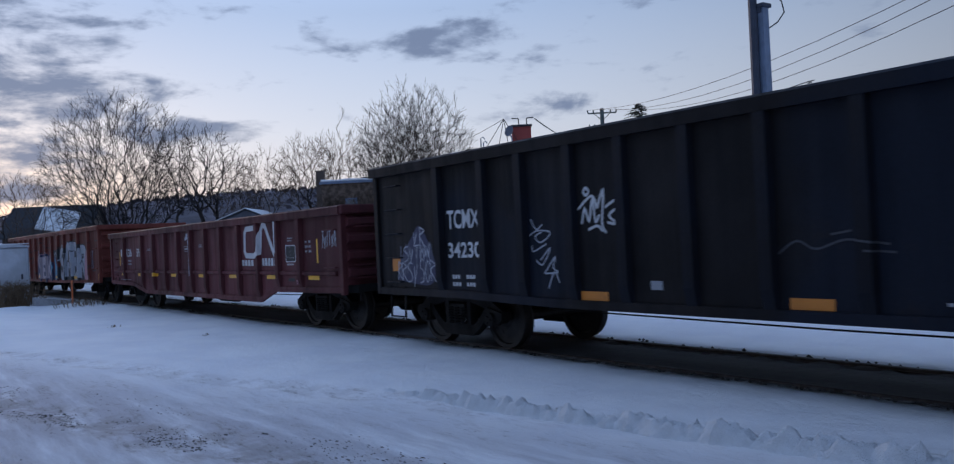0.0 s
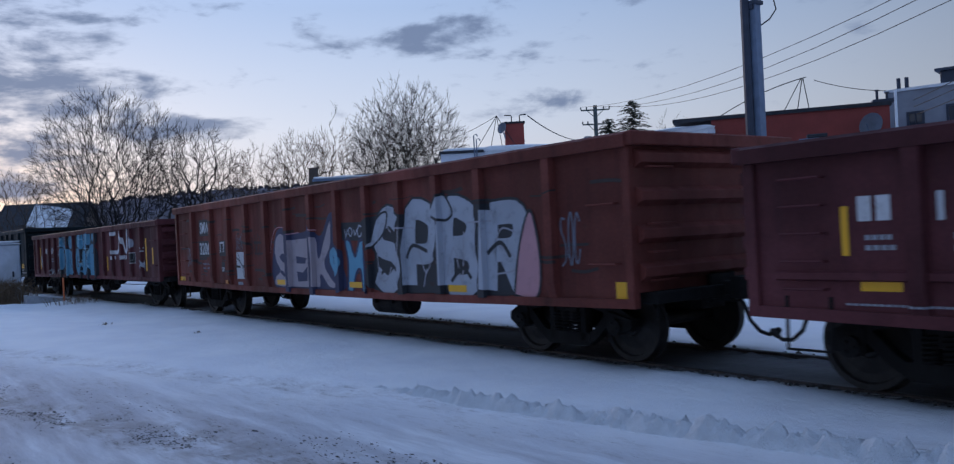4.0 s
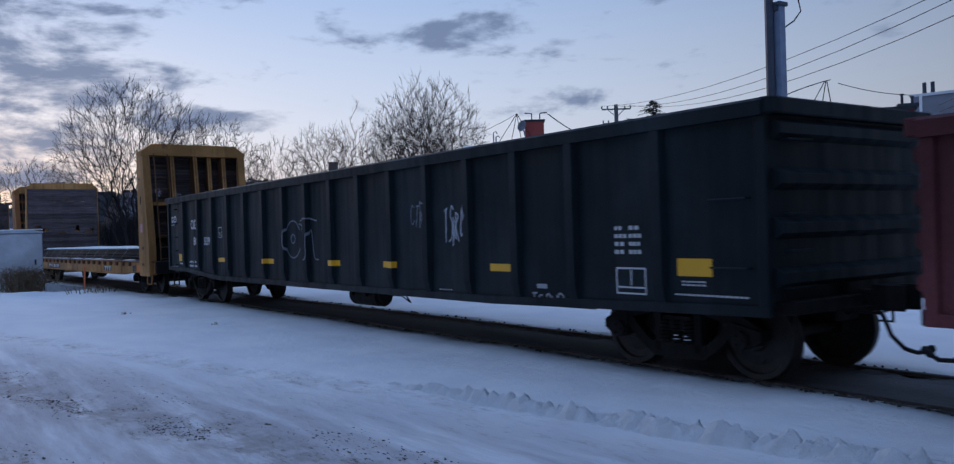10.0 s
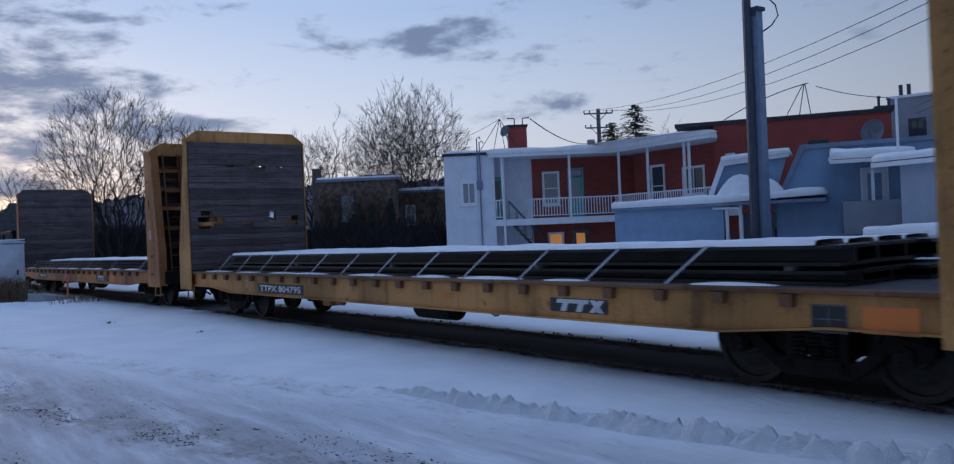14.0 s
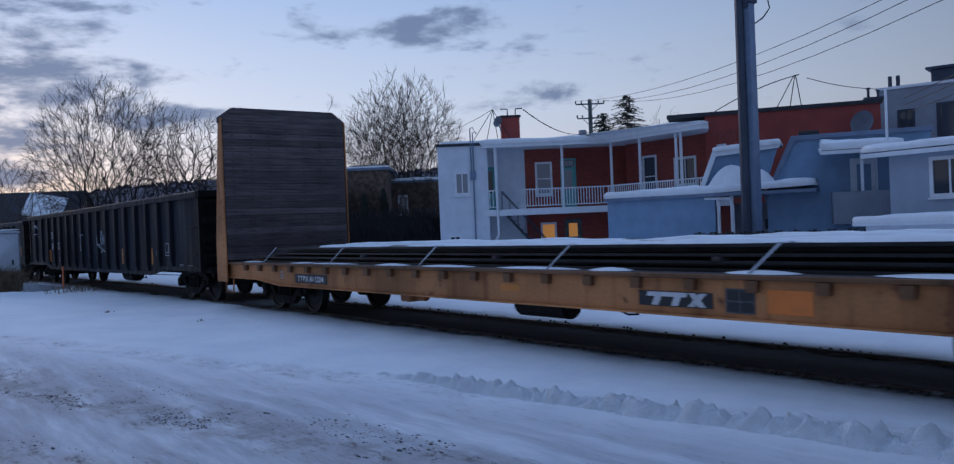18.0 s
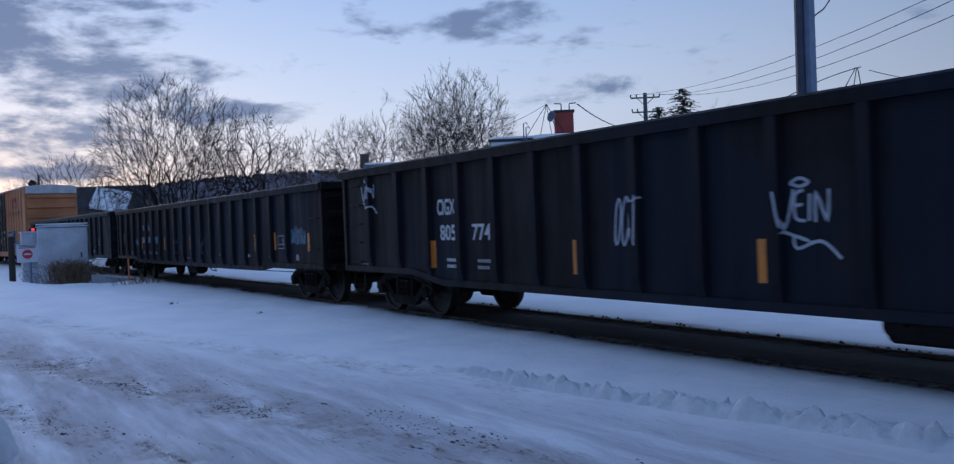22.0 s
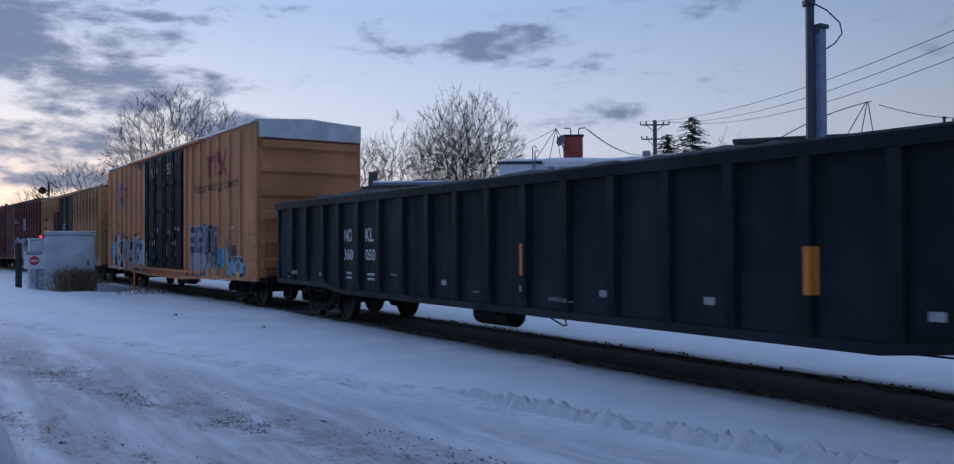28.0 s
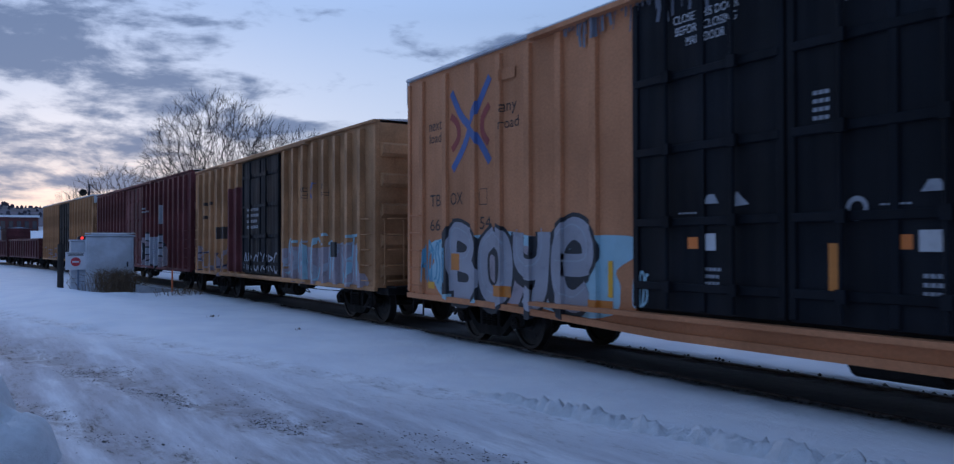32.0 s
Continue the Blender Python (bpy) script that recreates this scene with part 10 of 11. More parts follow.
def vine_house():
    m, W = facing((-52.9, 17.0), (-49.9, 21.0))
    h = thing("vine_covered_house", "flat-roofed stucco house overgrown with bare vines", "house", m=m)
    holes = [(1.35, 2.05, 3.1, 4.7)]
    bm = bmesh.new()
    wall_holes(bm, -0.3, W, -0.3, 5.75, 0, 0.25, holes)
    part("front_wall", bm, M["vine"], h, "wall matted with bare vines")
    window(h, *holes[0], 0.0, "polesteel", "curtain")
    bm = bmesh.new()
    box(bm, W - 0.25, W, 0.25, 6.0, -0.3, 5.6)
    part("side_wall", bm, M["stucco"], h)
    ad = new("addition")
    ad.parent = h
    ad.empty_display_size = 0.1
    bm = bmesh.new()
    wall_holes(bm, W, W + 4.2, -0.3, 4.9, 1.8, 2.05, [(W + 0.5, W + 1.1, 2.7, 4.0)])
    part("wall", bm, M["vine"], ad)
    window(ad, W + 0.5, W + 1.1, 2.7, 4.0, 1.8, "trim", "curtain")
    bm = bmesh.new()
    box(bm, W, W + 4.3, 1.7, 6.0, 4.9, 5.05)
    part("roof", bm, M["polesteel"], ad)
    bm = bmesh.new()
    snow_slab(bm, [(W + 0.05, 1.72), (W + 4.25, 1.72), (W + 4.25, 5.9), (W + 0.05, 5.9)], 5.05, 0.2, 14)
    part("snow", bm, M["snowcap"], ad)
    bm = bmesh.new()
    box(bm, -0.4, W + 0.15, -0.15, 6.0, 5.75, 5.92)
    part("roof_edge", bm, M["polesteel"], h)
    bm = bmesh.new()
    snow_slab(bm, [(-0.3, -0.1), (W + 0.1, -0.1), (W + 0.1, 5.9), (-0.3, 5.9)], 5.92, 0.14, 9)
    part("roof_snow", bm, M["snowcap"], h)
    bm = bmesh.new()
    box(bm, -0.95, -0.4, 1.5, 2.1, -0.3, 6.75)
    box(bm, -1.0, -0.35, 1.45, 2.15, 6.75, 6.84)
    part("chimney", bm, M["stucco"], h)
    bm = bmesh.new()
    box(bm, 2.2, 4.6, 2.0, 3.2, 5.95, 6.28, 0.03)
    part("roof_hatch", bm, M["darkroof"], h)
    bm = bmesh.new()
    box(bm, -0.3, -0.05, 0.25, 6.0, -0.3, 5.7)
    part("end_wall", bm, M["stucco"], h)
    # vine stems
    rnd = random.Random(77)
    V, F = [], []
    for k in range(900):
        u = rnd.uniform(-0.2, W + 3.8)
        y = -0.05 if u < W else 1.72
        p = Vector((u, y, rnd.uniform(-0.2, 4.0)))
        for _ in range(4):
            q = p + Vector((rnd.gauss(0, 0.22), rnd.uniform(-0.06, 0.02), rnd.uniform(0.1, 0.5)))
            if q.z > 5.8:
                break
            limb(V, F, p, q, 0.012, 0.010, 3)
            p = q
    me = bpy.data.meshes.new("vines")
    me.from_pydata(V, [], F)
    me.materials.append(M["twig2"])
    part("vines", me, None, h)
    return h


def gable_house(label, p0, p1, wall_h, ridge_h, depth, mat, window_at=None, name="backyard_shed", bare=None):
    m, W = facing(p0, p1)
    h = thing(name, label, "house" if name == "gabled_house" else "shed", m=m)
    bm = bmesh.new()
    holes = [window_at] if window_at else []
    wall_holes(bm, 0, W, -0.3, wall_h, 0, 0.2, holes)
    part("front_wall", bm, M[mat], h)
    bm = bmesh.new()
    prism(bm, [(0, -0.3), (depth, -0.3), (depth, wall_h), (depth / 2, ridge_h), (0, wall_h)], "x", W - 0.2, W)
    part("gable_wall", bm, M[mat], h)
    bm = bmesh.new()
    prism(bm, [(0, -0.3), (depth, -0.3), (depth, wall_h), (depth / 2, ridge_h), (0, wall_h)], "x", 0, 0.2)
    part("gable_wall", bm, M[mat], h)
    for s, nm in ((0, "roof_front"), (1, "roof_back")):
        bm = bmesh.new()
        a, b = ((-0.3, wall_h - 0.1), (depth / 2, ridge_h + 0.05)) if s == 0 else ((depth + 0.3, wall_h - 0.1), (depth / 2, ridge_h + 0.05))
        prism(bm, [a, b, (b[0], b[1] + 0.12), (a[0], a[1] + 0.12)], "x", -0.3, W + 0.3)
        part(nm, bm, M["darkroof"], h)
        bm = bmesh.new()
        sl = (ridge_h - wall_h + 0.15) / (depth / 2 + 0.3)
        y0, y1 = (-0.32, depth / 2) if s == 0 else (depth / 2, depth + 0.32)
        zf = (lambda x, y: wall_h + 0.03 + sl * (y + 0.3)) if s == 0 else (lambda x, y: wall_h + 0.03 + sl * (depth + 0.3 - y))
        a, b = (-0.28, W + 0.28) if bare is None else (W * bare[0], W * bare[1])
        c = 0.1 if bare is None else (y1 - y0) * 0.25
        snow_slab(bm, [(a, y0 + c), (b, y0 + 0.1), (b, y1 - 0.15 - c), (a, y1 - 0.15)], 0, 0.14, int(wall_h * 10), zf)
        part("roof_snow", bm, M["snowcap"], h, "patchy snow on the roof slope")
    if window_at:
        window(h, *window_at, 0.0, "trim", "glass", True, False)
    return h


def backyard_shed():
    """Low shed with its gable end towards the track."""
    m, W = facing((-56.7, 10.4), (-53.1, 15.4))
    h = thing("backyard_shed", "low grey wooden shed with thin snow on its roof", "shed", m=m)
    u0, u1, up = -1.6, 6.1, 2.3
    bm = bmesh.new()
    prism(bm, [(u0, -0.3), (u1, -0.3), (u1, 2.6), (up, 4.22), (u0, 2.75)], "y", 0, 0.2)
    part("gable_wall", bm, M["shedgrey"], h)
    for u in (u0, u1 - 0.2):
        bm = bmesh.new()
        box(bm, u, u + 0.2, 0.2, 5.0, -0.3, 2.5)
        part("side_wall", bm, M["shedgrey"], h)
    for a, za in ((u0 - 0.25, 2.66), (u1 + 0.25, 2.5)):
        bm = bmesh.new()
        prism(bm, [(a, za), (up, 4.24), (up, 4.34), (a, za + 0.1)], "y", -0.25, 5.2)
        part("roof_slope", bm, M["darkroof"], h)
        bm = bmesh.new()
        prism(bm, [(a, za + 0.102), (up, 4.342), (up, 4.39), (a, za + 0.16)], "y", -0.22, 5.1)
        part("roof_snow", bm, M["snowcap"], h)
    bm = bmesh.new()
    box(bm, 2.6, 4.9, -0.03, -0.004, -0.1, 2.0)
    part("wide_door", bm, M["stucco"], h, "brownish closed double door")
    return h


duplex()
red_building()
garage()
mansard_house()
pale_house()
low_shed()
grey_building()
vine_house()
backyard_shed()
gable_house("dark gabled house with patchy snow on its roof", (-85.5, 1.4), (-82.0, 7.6), 3.6, 6.3, 6.5, "stucco", name="gabled_house", bare=(0.35, 0.85))
gable_house("distant low building with a snowy roof", (-190.0, -4.0), (-176.0, 8.0), 3.2, 4.6, 12.0, "stucco", name="gabled_house")
gable_house("distant pale building with a snowy roof", (-240.0, -6.0), (-228.0, 4.0), 4.5, 6.4, 12.0, "greysiding", name="gabled_house")


def cedar(base, height, seed):
    rnd = random.Random(seed)
    t = thing("cedar_shrub", "dark pointed cedar shrub in front of the vine wall", "shrub", "cedars by the vine house", m=Matrix.Translation(base))
    V, F = [], []
    for k in range(900):
        z = height * rnd.random() ** 0.8
        r = 0.55 * (1 - z / height) ** 0.7 * math.sqrt(rnd.random()) + 0.03
        a = rnd.uniform(0, 6.283)
        o = Vector((r * math.cos(a), r * math.sin(a), z))
        u = Vector((rnd.gauss(0, 0.5), rnd.gauss(0, 0.5), 1)).normalized() * 0.16
        w = u.orthogonal().normalized() * 0.07
        i = len(V)
        V.extend([tuple(o - u), tuple(o + w), tuple(o + u), tuple(o - w)])
        F.append((i, i + 1, i + 2, i + 3))
    me = bpy.data.meshes.new("foliage")
    me.from_pydata(V, [], F)
    me.materials.append(M["needles"])
    part("foliage", me, None, t)
    bm = bmesh.new()
    tube(bm, [(0, 0, 0), (0, 0, height * 0.8)], 0.05, 5, 0.02)
    part("stem", bm, M["bark"], t)


for b, hh, sd in (((-49.6, 17.6, 0), 3.3, 1), ((-49.0, 18.6, 0), 4.0, 2), ((-48.4, 19.7, 0), 4.3, 3)):
    cedar(b, hh, sd)


def board_fence(label, p0, p1, h, z=0.0):
    m, W = facing(p0, p1)
    f = thing("board_fence", label, "fence", m=m)
    brd = mesh_of("board", box(bmesh.new(), -0.06, 0.06, -0.012, 0.012, z - 0.2, h), M["fence"])
    n = int(W / 0.15)
    for i in range(n):
        part("board", brd, None, f, loc=(0.1 + i * 0.15, 0, 0.03 * math.sin(i * 1.7)))
    bm = bmesh.new()
    box(bm, 0, W, 0.014, 0.06, h * 0.75, h * 0.75 + 0.09)
    box(bm, 0, W, 0.014, 0.06, h * 0.25, h * 0.25 + 0.09)
    part("fence_rail", bm, M["fence"], f)


board_fence("dark board fence behind the siding", (-18.2, 13.6), (-12.4, 14.2), 1.15)
board_fence("dark board fence beside the vine-covered house", (-46.6, 19.2), (-44.4, 20.2), 2.3)


# ---------------------------------------------------------------- poles, wires, crossing gear
def steel_poles():
    t = thing("twin_steel_pole", "pair of tall blue-grey steel poles with a looped cable", "pole", m=Matrix.Translation((-16.72, 14.45, 0)))
    ex = Vector((0.588, 0.809, 0))
    bm = bmesh.new()
    tube(bm, [(0, 0, -0.4), (0.02, 0.02, 9.25)], 0.15, 8, 0.135)
    part("tall_pole", bm, M["polesteel2"], t, "darker tall pole")
    bm = bmesh.new()
    o = ex * 0.31
    fl, wb = 0.145, 0.03
    prism(bm, [(o.x - fl, o.y - fl), (o.x + fl, o.y - fl), (o.x + fl, o.y + fl), (o.x - fl, o.y + fl)], "z", -0.4, 8.45)
    part("square_pole", bm, M["polesteel"], t)
    bm = bmesh.new()
    box(bm, o.x - 0.22, o.x + 0.22, o.y - 0.22, o.y + 0.22, 8.45, 8.58, 0.02)
    box(bm, o.x - 0.3, o.x + 0.1, o.y - 0.2, o.y + 0.1, 8.3, 8.45)
    part("pole_cap", bm, M["polesteel2"], t)
    bm = bmesh.new()
    tube(bm, [(0, 0, 9.2), (0, 0, 9.36)], 0.2, 8)
    tube(bm, [(0, 0, 9.36), (0, 0, 9.55)], 0.07, 8)
    part("top_insulator", bm, M["polesteel2"], t)
    bm = bmesh.new()
    pts = [ex * 0.1 + Vector((0, 0, 9.3)), ex * 0.55 + Vector((0, 0, 9.05)), ex * 0.95 + Vector((0, 0, 8.65)), ex * 1.02 + Vector((0, 0, 8.3)), ex * 0.8 + Vector((0, 0, 8.0)), ex * 0.42 + Vector((0, 0, 7.75))]
    tube(bm, pts, 0.022, 6)
    part("cable_loop", bm, M["wire"], t)


def sag(p, q, drop, n=14, upto=1.0):
    p, q = Vector(p), Vector(q)
    return [p + (q - p) * s - Vector((0, 0, drop * 4 * s * (1 - s))) for s in (upto * i / n for i in range(n + 1))]


def wire(label, p, q, drop, r=0.018, upto=1.0):
    bm = bmesh.new()
    tube(bm, sag(p, q, drop, 14, upto), r, 4)
    me = mesh_of("overhead_wire", bm, M["wire"])
    tagged(new("overhead_wire", me), label, "cable", "overhead wires")


def utility_pole():
    t = thing("utility_pole", "weathered utility pole with two crossarms and a transformer", "pole", m=Matrix.Translation((-54.0, 44.4, 0)))
    ex = Vector((0.588, 0.809, 0))
    bm = bmesh.new()
    tube(bm, [(0, 0, -0.3), (0, 0, 12.4)], 0.22, 8, 0.17)
    part("shaft", bm, M["polewood"], t)
    for z, w in ((12.0, 1.25), (10.75, 1.15)):
        bm = bmesh.new()
        a, b = ex * -w, ex * w
        tube(bm, [a + Vector((0, 0, z)), b + Vector((0, 0, z))], 0.09, 4)
        for k in (-1, -0.6, 0.6, 1):
            p = ex * w * k
            tube(bm, [p + Vector((0, 0, z + 0.05)), p + Vector((0, 0, z + 0.28))], 0.06, 6)
        tube(bm, [ex * w * 0.6 + Vector((0, 0, z)), Vector((0, 0, z - 0.7))], 0.03, 4)
        tube(bm, [ex * w * -0.6 + Vector((0, 0, z)), Vector((0, 0, z - 0.7))], 0.03, 4)
        part("crossarm", bm, M["polewood"], t)
    bm = bmesh.new()
    o = ex * -0.75
    tube(bm, [o + Vector((0, 0, 8.6)), o + Vector((0, 0, 9.7))], 0.35, 10)
    part("transformer", bm, M["dishgrey"], t)


steel_poles()
utility_pole()
for o, q, drop in ((-1.2, (-15.44, 23.47, 10.0), 1.0), (-0.2, (-15.45, 23.47, 9.55), 1.2), (1.1, (-15.46, 23.47, 8.95), 1.2)):
    wire("long overhead power wire running towards the rooftops", (-54.0 + 0.588 * o, 44.4 + 0.809 * o, 12.3), q, drop, 0.017, 1.45)
wire("thick service cable sagging from the chimney to a pole", (-32.3, 18.4, 7.35), (-53.6, 44.8, 9.9), 0.9, 0.028)
wire("service cable looping over the red roof", (-23.5, 21.6, 6.1), (-19.6, 22.3, 7.25), -0.18, 0.022)
wire("service cable from the roof mast to the vents", (-19.4, 22.5, 7.1), (-17.6, 24.6, 6.5), 0.1, 0.016)
wire("overhead wire behind the red building", (-19.0, 29.5, 6.6), (-8.0, 22.0, 8.4), 0.15, 0.018)
wire("second overhead wire behind the red building", (-19.0, 29.5, 6.3), (-8.0, 22.0, 7.9), 0.15, 0.018)
wire("third overhead wire behind the red building", (-19.0, 29.8, 6.0), (-8.0, 22.0, 7.4), 0.15, 0.018)
for k, (a, z) in enumerate(((0.0, 5.6), (0.5, 5.75), (0.9, 5.5), (1.4, 5.6))):
    wire("service drop fanning from the house mast", (-33.1, 17.1, 7.4), (-33.9 + a, 16.2 + a * 1.3, z), 0.02 * k, 0.016)
wire("thin service wire over the white block", (-33.1, 17.1, 7.4), (-35.8, 13.9, 6.0), 0.25, 0.014)


def signal_cabinet():
    t = thing("signal_cabinet", "grey aluminium railway signal cabinet with weeds against it", "cabinet", m=Matrix.Translation((-36.6, -4.38, -0.15)) @ Matrix.Rotation(radians(-6), 4, "Z"))
    bm = bmesh.new()
    box(bm, -0.75, 0.75, -0.88, 0.88, 0.10, 2.30, 0.04)
    part("cabinet_body", bm, M["cabinet"], t)
    bm = bmesh.new()
    prism(bm, [(-0.92, 2.302), (-0.92, 2.34), (-0.5, 2.40), (0.5, 2.40), (0.92, 2.34), (0.92, 2.302)], "x", -0.79, 0.79)
    part("cabinet_roof", bm, M["cabinet"], t)
    bm = bmesh.new()
    box(bm, -0.8, 0.8, -0.92, 0.92, -0.1, 0.10, 0.02)
    part("plinth", bm, M["concrete"], t)
    bm = bmesh.new()
    box(bm, 0.75, 0.765, -0.78, 0.78, 0.2, 2.24, 0.006)
    d = part("door_leaf", bm, M["cabinet"], t)
    bm = bmesh.new()
    box(bm, 0.776, 0.82, 0.6, 0.66, 1.1, 1.3, 0.008)
    part("handle", bm, M["polesteel2"], d)
    bm = bmesh.new()
    snow_slab(bm, [(-0.76, -0.9), (0.76, -0.9), (0.76, 0.9), (-0.76, 0.9)], 2.405, 0.03, 20)
    part("roof_snow", bm, M["snowcap"], t)
    return t


def weeds(label, base, n, h, spread, seed):
    rnd = random.Random(seed)
    V, F = [], []
    for k in range(n):
        p = Vector((rnd.gauss(0, spread), rnd.gauss(0, spread * 1.4), 0))
        d = Vector((rnd.gauss(0, 0.35), rnd.gauss(0, 0.35), 1)).normalized()
        L = h * rnd.uniform(0.4, 1.1)
        q = p + d * L * 0.6
        r = q + Vector((rnd.gauss(0, 0.35), rnd.gauss(0, 0.35), 0.5)) * L * 0.4
        limb(V, F, p, q, 0.012, 0.008, 3)
        limb(V, F, q, r, 0.008, 0.005, 3)
        for _ in range(2):
            s = q + Vector((rnd.gauss(0, 1), rnd.gauss(0, 1), rnd.uniform(0, 1))) * L * 0.2
            limb(V, F, q, s, 0.007, 0.005, 3)
    me = bpy.data.meshes.new("dry_weeds")
    me.from_pydata(V, [], F)
    me.materials.append(M["weed"])
    w = new("dry_weeds", me)
    w.location = base
    tagged(w, label, "weeds", kind="stuff")


def crossing_gear():
    p = thing("cable_post", "slim grey steel cable cabinet on the snow", "cabinet", m=Matrix.Translation((-36.6, -5.5, -0.15)))
    bm = bmesh.new()
    box(bm, -0.25, 0.25, -0.32, 0.32, 0.0, 2.1, 0.02)
    part("case", bm, M["cabinet"], p)
    bm = bmesh.new()
    box(bm, -0.28, 0.28, -0.35, 0.35, 2.1, 2.17, 0.015)
    part("lid", bm, M["cabinet"], p)
    s = thing("no_entry_sign", "white notice board with a red no-entry disc", "sign", m=Matrix.Translation((-36.1, -5.66, -0.1)))
    bm = bmesh.new()
    box(bm, -0.02, 0.0, -0.36, 0.36, 0.95, 1.64, 0.008)
    part("board", bm, M["signwhite"], s)
    bm = bmesh.new()
    tube(bm, [(0.001, 0.0, 1.26), (0.012, 0.0, 1.26)], 0.175, 24)
    dsc = part("disc", bm, M["signred"], s)
    bm = bmesh.new()
    box(bm, 0.013, 0.018, -0.12, 0.12, 1.23, 1.29)
    part("bar", bm, M["signwhite"], dsc)
    for i, w in enumerate((0.30, 0.26, 0.28)):
        bm = bmesh.new()
        box(bm, 0.001, 0.004, -w, w, 1.585 - i * 0.05, 1.61 - i * 0.05)
        part("lettering", bm, M["panelblack"], s, "unreadable small print")
    bm = bmesh.new()
    tube(bm, [(-0.06, 0.1, 0.0), (-0.06, 0.1, 1.6)], 0.04, 6)
    part("sign_post", bm, M["polesteel"], s)
    k = thing("timber_post", "dark timber post standing in the snow", "post", m=Matrix.Translation((-40.5, -5.85, -0.15)))
    bm = bmesh.new()
    tube(bm, [(0, 0, 0), (0.01, 0.0, 2.0)], 0.13, 8, 0.12)
    part("shaft", bm, M["tie"], k)
    bm = bmesh.new()
    box(bm, -0.1, 0.1, -0.05, 0.3, 2.172, 2.30, 0.02)
    hd = part("lamp_housing", bm, M["wire"], p)
    for y in (0.10,):
        bm = bmesh.new()
        tube(bm, [(0.10, y, 2.235), (0.13, y, 2.235)], 0.06, 12)
        part("red_lamp", bm, M["redlight"], hd, "lit red crossing lamp")
    g = thing("crossing_signal", "tall dark signal mast with a round lamp head beyond the track", "signal", m=Matrix.Translation((-90.0, 0.46, -0.15)))
    bm = bmesh.new()
    tube(bm, [(0, 0, 0), (0, 0, 7.95)], 0.10, 8)
    part("mast", bm, M["polesteel2"], g)
    bm = bmesh.new()
    tube(bm, [(-0.1, -0.55, 7.1), (0.1, -0.55, 7.1)], 0.34, 16)
    tube(bm, [(0.1, -0.55, 7.12), (0.4, -0.55, 7.14)], 0.2, 12, cap=False)
    tube(bm, [(-0.02, -0.5, 7.1), (-0.02, 0.0, 7.1)], 0.05, 6)
    part("lamp_head", bm, M["needles"], g, "dark green lamp head")
    c = thing("concrete_slab", "sloping concrete slab beside the cabinet", "slab", m=Matrix.Translation((-34.2, -3.2, -0.1)))
    bm = bmesh.new()
    prism(bm, [(-0.5, 0.0), (1.5, 0.0), (1.5, 0.06), (-0.5, 0.40)], "x", -0.4, 0.4)
    part("slab", bm, M["concrete"], c)
    o = thing("marker_stake", "thin orange marker stake beside the track", "stake", m=Matrix.Translation((-33.6, -2.55, -0.1)))
    bm = bmesh.new()
    tube(bm, [(0, 0, 0), (0.02, 0.0, 0.95)], 0.035, 6)
    part("shaft", bm, M["orangepost"], o)


def gate_post():
    """Steel gate post in the shovelled snow, with its latch plate and dropped pin."""
    g = thing("gate_post", "blue-grey steel gate post with a latch plate and hanging pin", "post", m=Matrix.Translation((-2.6, -9.055, -0.1)))
    bm = bmesh.new()
    tube(bm, [(0, 0, -0.1), (0, 0, 1.86)], 0.032, 12)
    tube(bm, [(0, 0, 1.86), (0, 0, 1.885)], 0.038, 12)
    part("tube", bm, M["polesteel"], g)
    bm = bmesh.new()
    box(bm, 0.0, 0.008, 0.028, 0.062, 1.475, 1.535, 0.003)
    plate = part("latch_plate", bm, M["polesteel2"], g)
    bm = bmesh.new()
    tube(bm, [(0.012, 0.052, 1.51), (0.014, 0.066, 1.485), (0.014, 0.08, 1.468)], 0.006, 6)
    part("latch_pin", bm, M["wire"], plate)
    bm = bmesh.new()
    tube(bm, [(0, 0, 0.9), (0, 0, 1.0)], 0.05, 12)
    part("collar", bm, M["polesteel"], g)


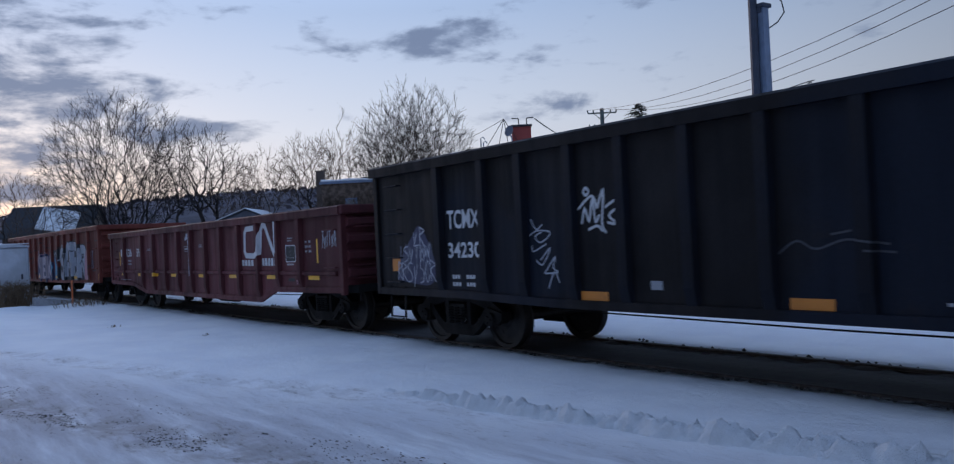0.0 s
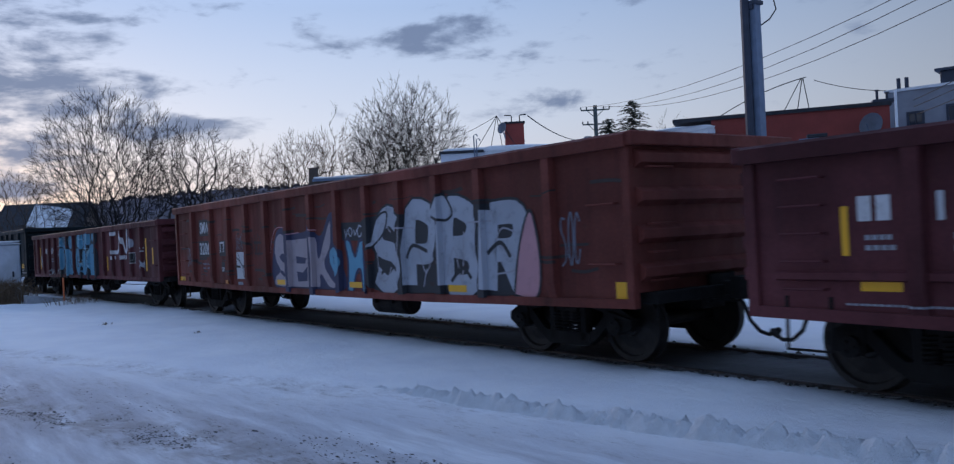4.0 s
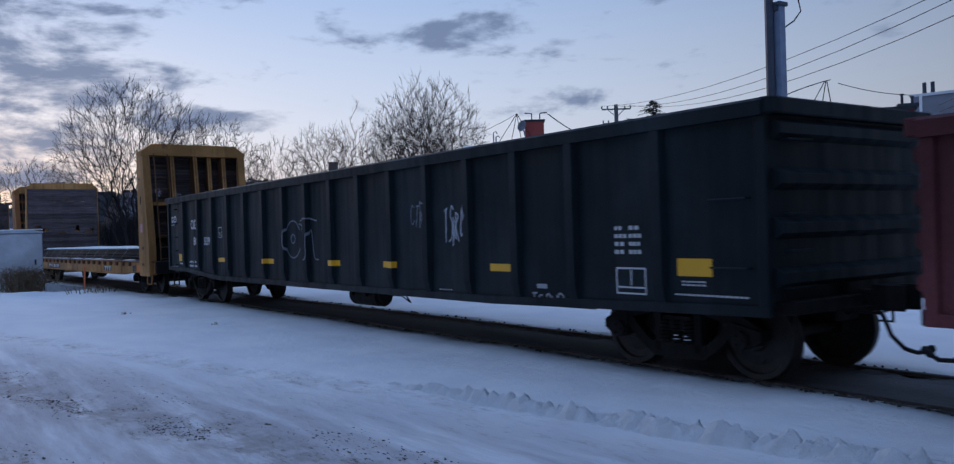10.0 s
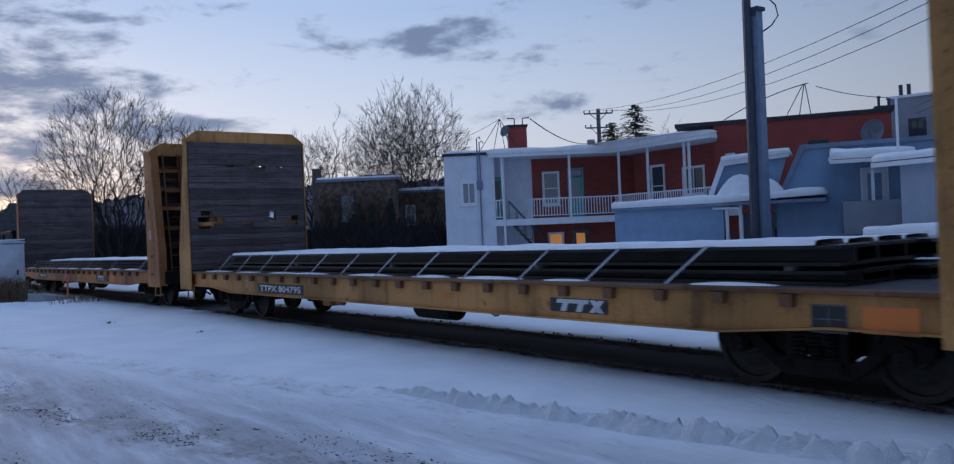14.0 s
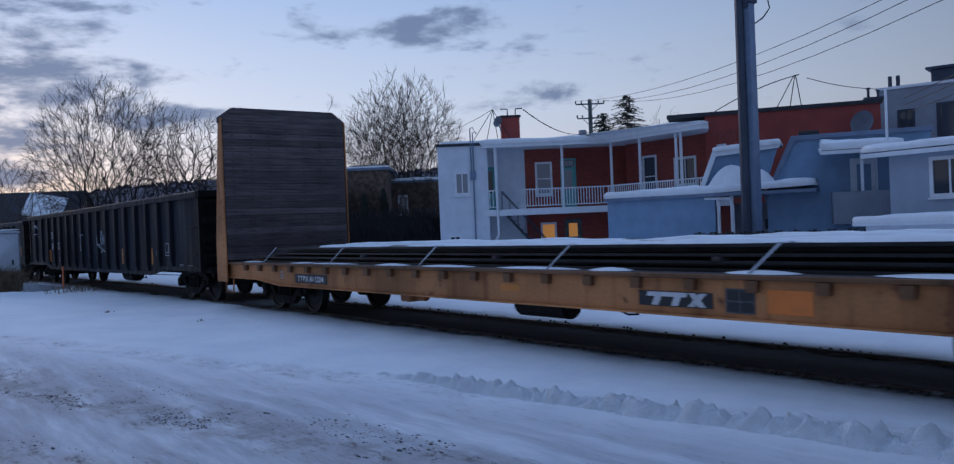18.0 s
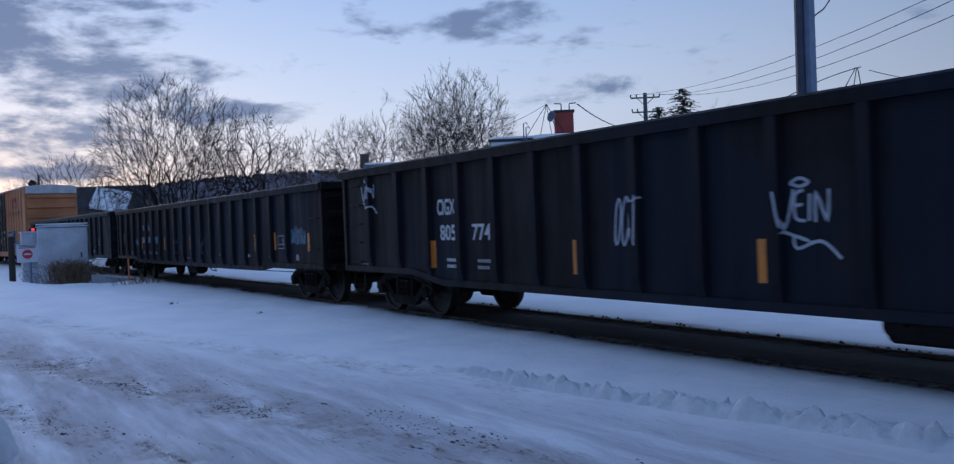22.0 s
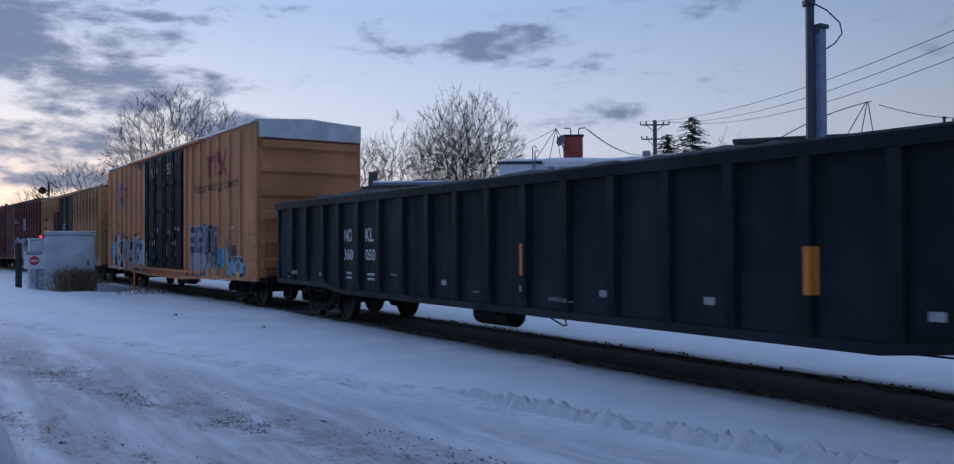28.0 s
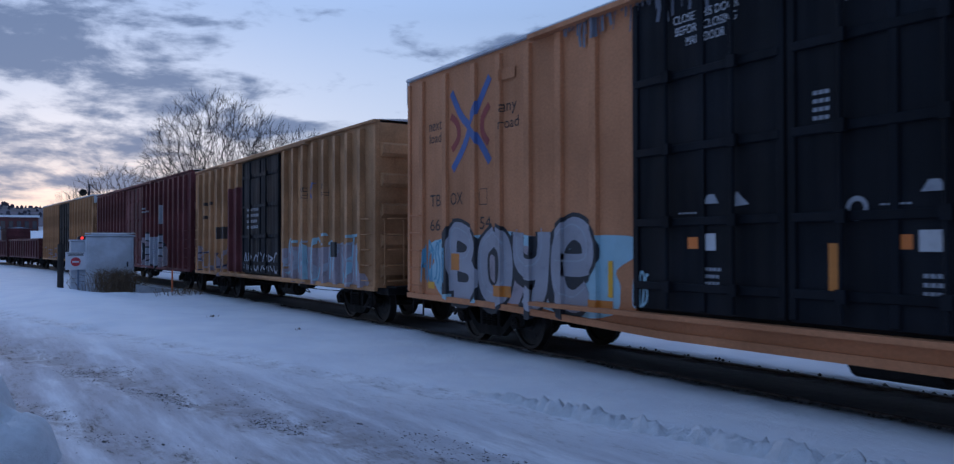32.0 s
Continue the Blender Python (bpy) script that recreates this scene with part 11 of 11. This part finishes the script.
def parked_hopper():
    """Grey covered hopper standing end-on far down the yard."""
    c = thing("covered_hopper", "grey covered hopper car seen end-on down the line", "railcar", m=pose(-128, -7.7, 0, 0, 0, 3))
    bm = bmesh.new()
    prism(bm, [(-1.6, 1.6), (1.6, 1.6), (1.62, 3.9), (1.3, 4.5), (0.6, 4.8), (-0.6, 4.8), (-1.3, 4.5), (-1.62, 3.9)], "x", -14, -1.4)
    part("body", bm, M["hopperpaint"], c)
    bm = bmesh.new()
    prism(bm, [(-1.4, 3.3), (-1.4, 3.5), (0.0, 1.5), (0.0, 1.3)], "y", -1.5, 1.5)
    part("slope_sheet", bm, M["hopperpaint"], c)
    for y in (-1.45, 1.45):
        bm = bmesh.new()
        box(bm, -0.2, 0.0, y - 0.08, y + 0.08, 0.9, 4.4)
        part("corner_post", bm, M["greysiding"], c)
    bm = bmesh.new()
    box(bm, -14, 0.1, -1.4, 1.4, 0.75, 1.05, 0.02)
    part("underframe", bm, M["truck"], c)
    for x in (-12.2, -2.0):
        w = part("wheelset", TRUCK["wheels"], None, c, loc=(x, 0, WHEEL_R))
    b = thing("parked_boxcar", "dull brown boxcar standing end-on down the line", "railcar", m=pose(-131, -4.0, 0, 0, 0, 2))
    bm = bmesh.new()
    box(bm, -15, 0, -1.45, 1.45, 0.9, 4.2, 0.03)
    part("body", bm, M["brown"], b)
    for z in (1.4, 2.2, 3.0, 3.8):
        bm = bmesh.new()
        prism(bm, [(0.003, z - 0.15), (0.1, z - 0.08), (0.1, z + 0.08), (0.003, z + 0.15)], "y", -1.35, 1.35)
        part("end_rib", bm, M["brown"], b)
    bm = bmesh.new()
    prism(bm, [(-1.5, 4.2), (1.5, 4.2), (0, 4.4)], "x", -15.05, 0.05)
    part("roof", bm, M["greysiding"], b)
    for x in (-12.8, -2.2):
        part("wheelset", TRUCK["wheels"], None, b, loc=(x, 0, WHEEL_R))


def far_block(name, label, x, y0, y1, h, mat, rows, cols, snow=True):
    """A distant flat-roofed building with its rows of windows."""
    b = thing(name, label, "building", m=Matrix.Translation((x, y0, 0.0)))
    w = y1 - y0
    bm = bmesh.new()
    panes = [(w * (c + 0.25) / cols, w * (c + 0.75) / cols, h * (r + 0.35) / rows, h * (r + 0.8) / rows) for r in range(rows) for c in range(cols)]
    box(bm, -w, -0.05, 0, w, 0, h)
    part("wall", bm, M[mat], b)
    pane = mesh_of("window", box(bmesh.new(), -0.048, 0.03, -w / cols * 0.28, w / cols * 0.28, -h / rows * 0.22, h / rows * 0.22), M["glass"])
    for a, c, d, e in panes:
        part("window", pane, None, b, loc=(0, (a + c) / 2, (d + e) / 2))
    bm = bmesh.new()
    box(bm, -w - 0.2, 0.2, -0.2, w + 0.2, h, h + (0.5 if snow else 0.25))
    part("roof", bm, M["snowcap" if snow else "darkroof"], b)


signal_cabinet()
crossing_gear()
gate_post()
parked_hopper()
far_block("apartment_tower", "dark grey apartment tower far on the hillside", -560, -13.6, -8.9, 29.6, "hill", 7, 3, False)
far_block("apartment_tower", "lower dark apartment tower beside its neighbour", -560, -8.4, -2.6, 28.4, "hill", 7, 4, False)
far_block("brick_warehouse", "long brick warehouse with a snowy roof beyond the yard", -230, -11.0, 4.0, 8.7, "brickdark", 2, 9)
far_block("brick_warehouse", "lower brick warehouse beyond the yard", -205, 5.0, 13.0, 7.0, "brickdark", 2, 5)
weeds("dry weeds leaning against the signal cabinet", (-35.4, -4.25, -0.1), 330, 1.25, 0.30, 3)
weeds("dry grass tufts beside the marker stake", (-32.6, -2.3, -0.1), 70, 0.45, 0.35, 5)
weeds("dry weed tuft poking through the snow", (-21.85, -3.8, -0.1), 10, 0.16, 0.05, 7)
weeds("small dry weed poking through the snow", (-17.6, -3.0, -0.1), 8, 0.13, 0.05, 8)


def far_lights():
    for k, p in enumerate(((-300.0, 12.0, 12.0), (-290.0, 2.0, 9.5), (-330.0, 28.0, 15.0))):
        bm = bmesh.new()
        bmesh.ops.create_icosphere(bm, subdivisions=2, radius=0.55)
        t = thing("distant_street_lamp", "small distant street lamp on the hillside", "lamp", "distant lamps", m=Matrix.Translation(p))
        part("globe", bm, M["farlight"], t)
        bm = bmesh.new()
        tube(bm, [(0, 0, -0.5), (0, 0, -p[2])], 0.12, 5)
        part("column", bm, M["polewood"], t)


far_lights()

# ---------------------------------------------------------------- motion
RUN = [0.0, 6.27, 12.55, 18.82, 25.08, 31.32, 37.54, 43.75, 49.94, 56.12, 62.29, 68.46, 74.63, 80.80, 87.01, 93.24, 99.48,
       105.72, 111.99, 118.27, 124.54, 130.85, 137.19, 143.56, 149.96, 156.37, 162.78, 169.17, 175.57, 181.96, 188.35, 194.74, 201.13]


def run_at(t):
    i = min(int(t), len(RUN) - 2)
    return RUN[i] + (RUN[i + 1] - RUN[i]) * (t - i) - 0.09


def car_pose(rear, L, inset, t):
    """Both trucks stand on the curved track."""
    a = rear + inset + run_at(t)
    b = rear + L - inset + run_at(t)
    ya, yb = track_y(max(a, -240)), track_y(max(b, -240))
    return pose((a + b) / 2, (ya + yb) / 2, 0, 0, 0, math.degrees(math.atan2(yb - ya, b - a)))


def motions():
    for car, rear, L, inset in CARS + LOADS:
        walk(car, [(t, car_pose(rear, L, inset, t)) for t in range(33)])
    times = [k / 10 for k in range(321)]
    spins = [math.degrees(run_at(t) / WHEEL_R) for t in times]
    for n, (w, a) in enumerate(WHEELSETS):
        walk(w, [(t, pose(a, 0, WHEEL_R, 0, d + 37 * n, 0)) for t, d in zip(times, spins)])


motions()
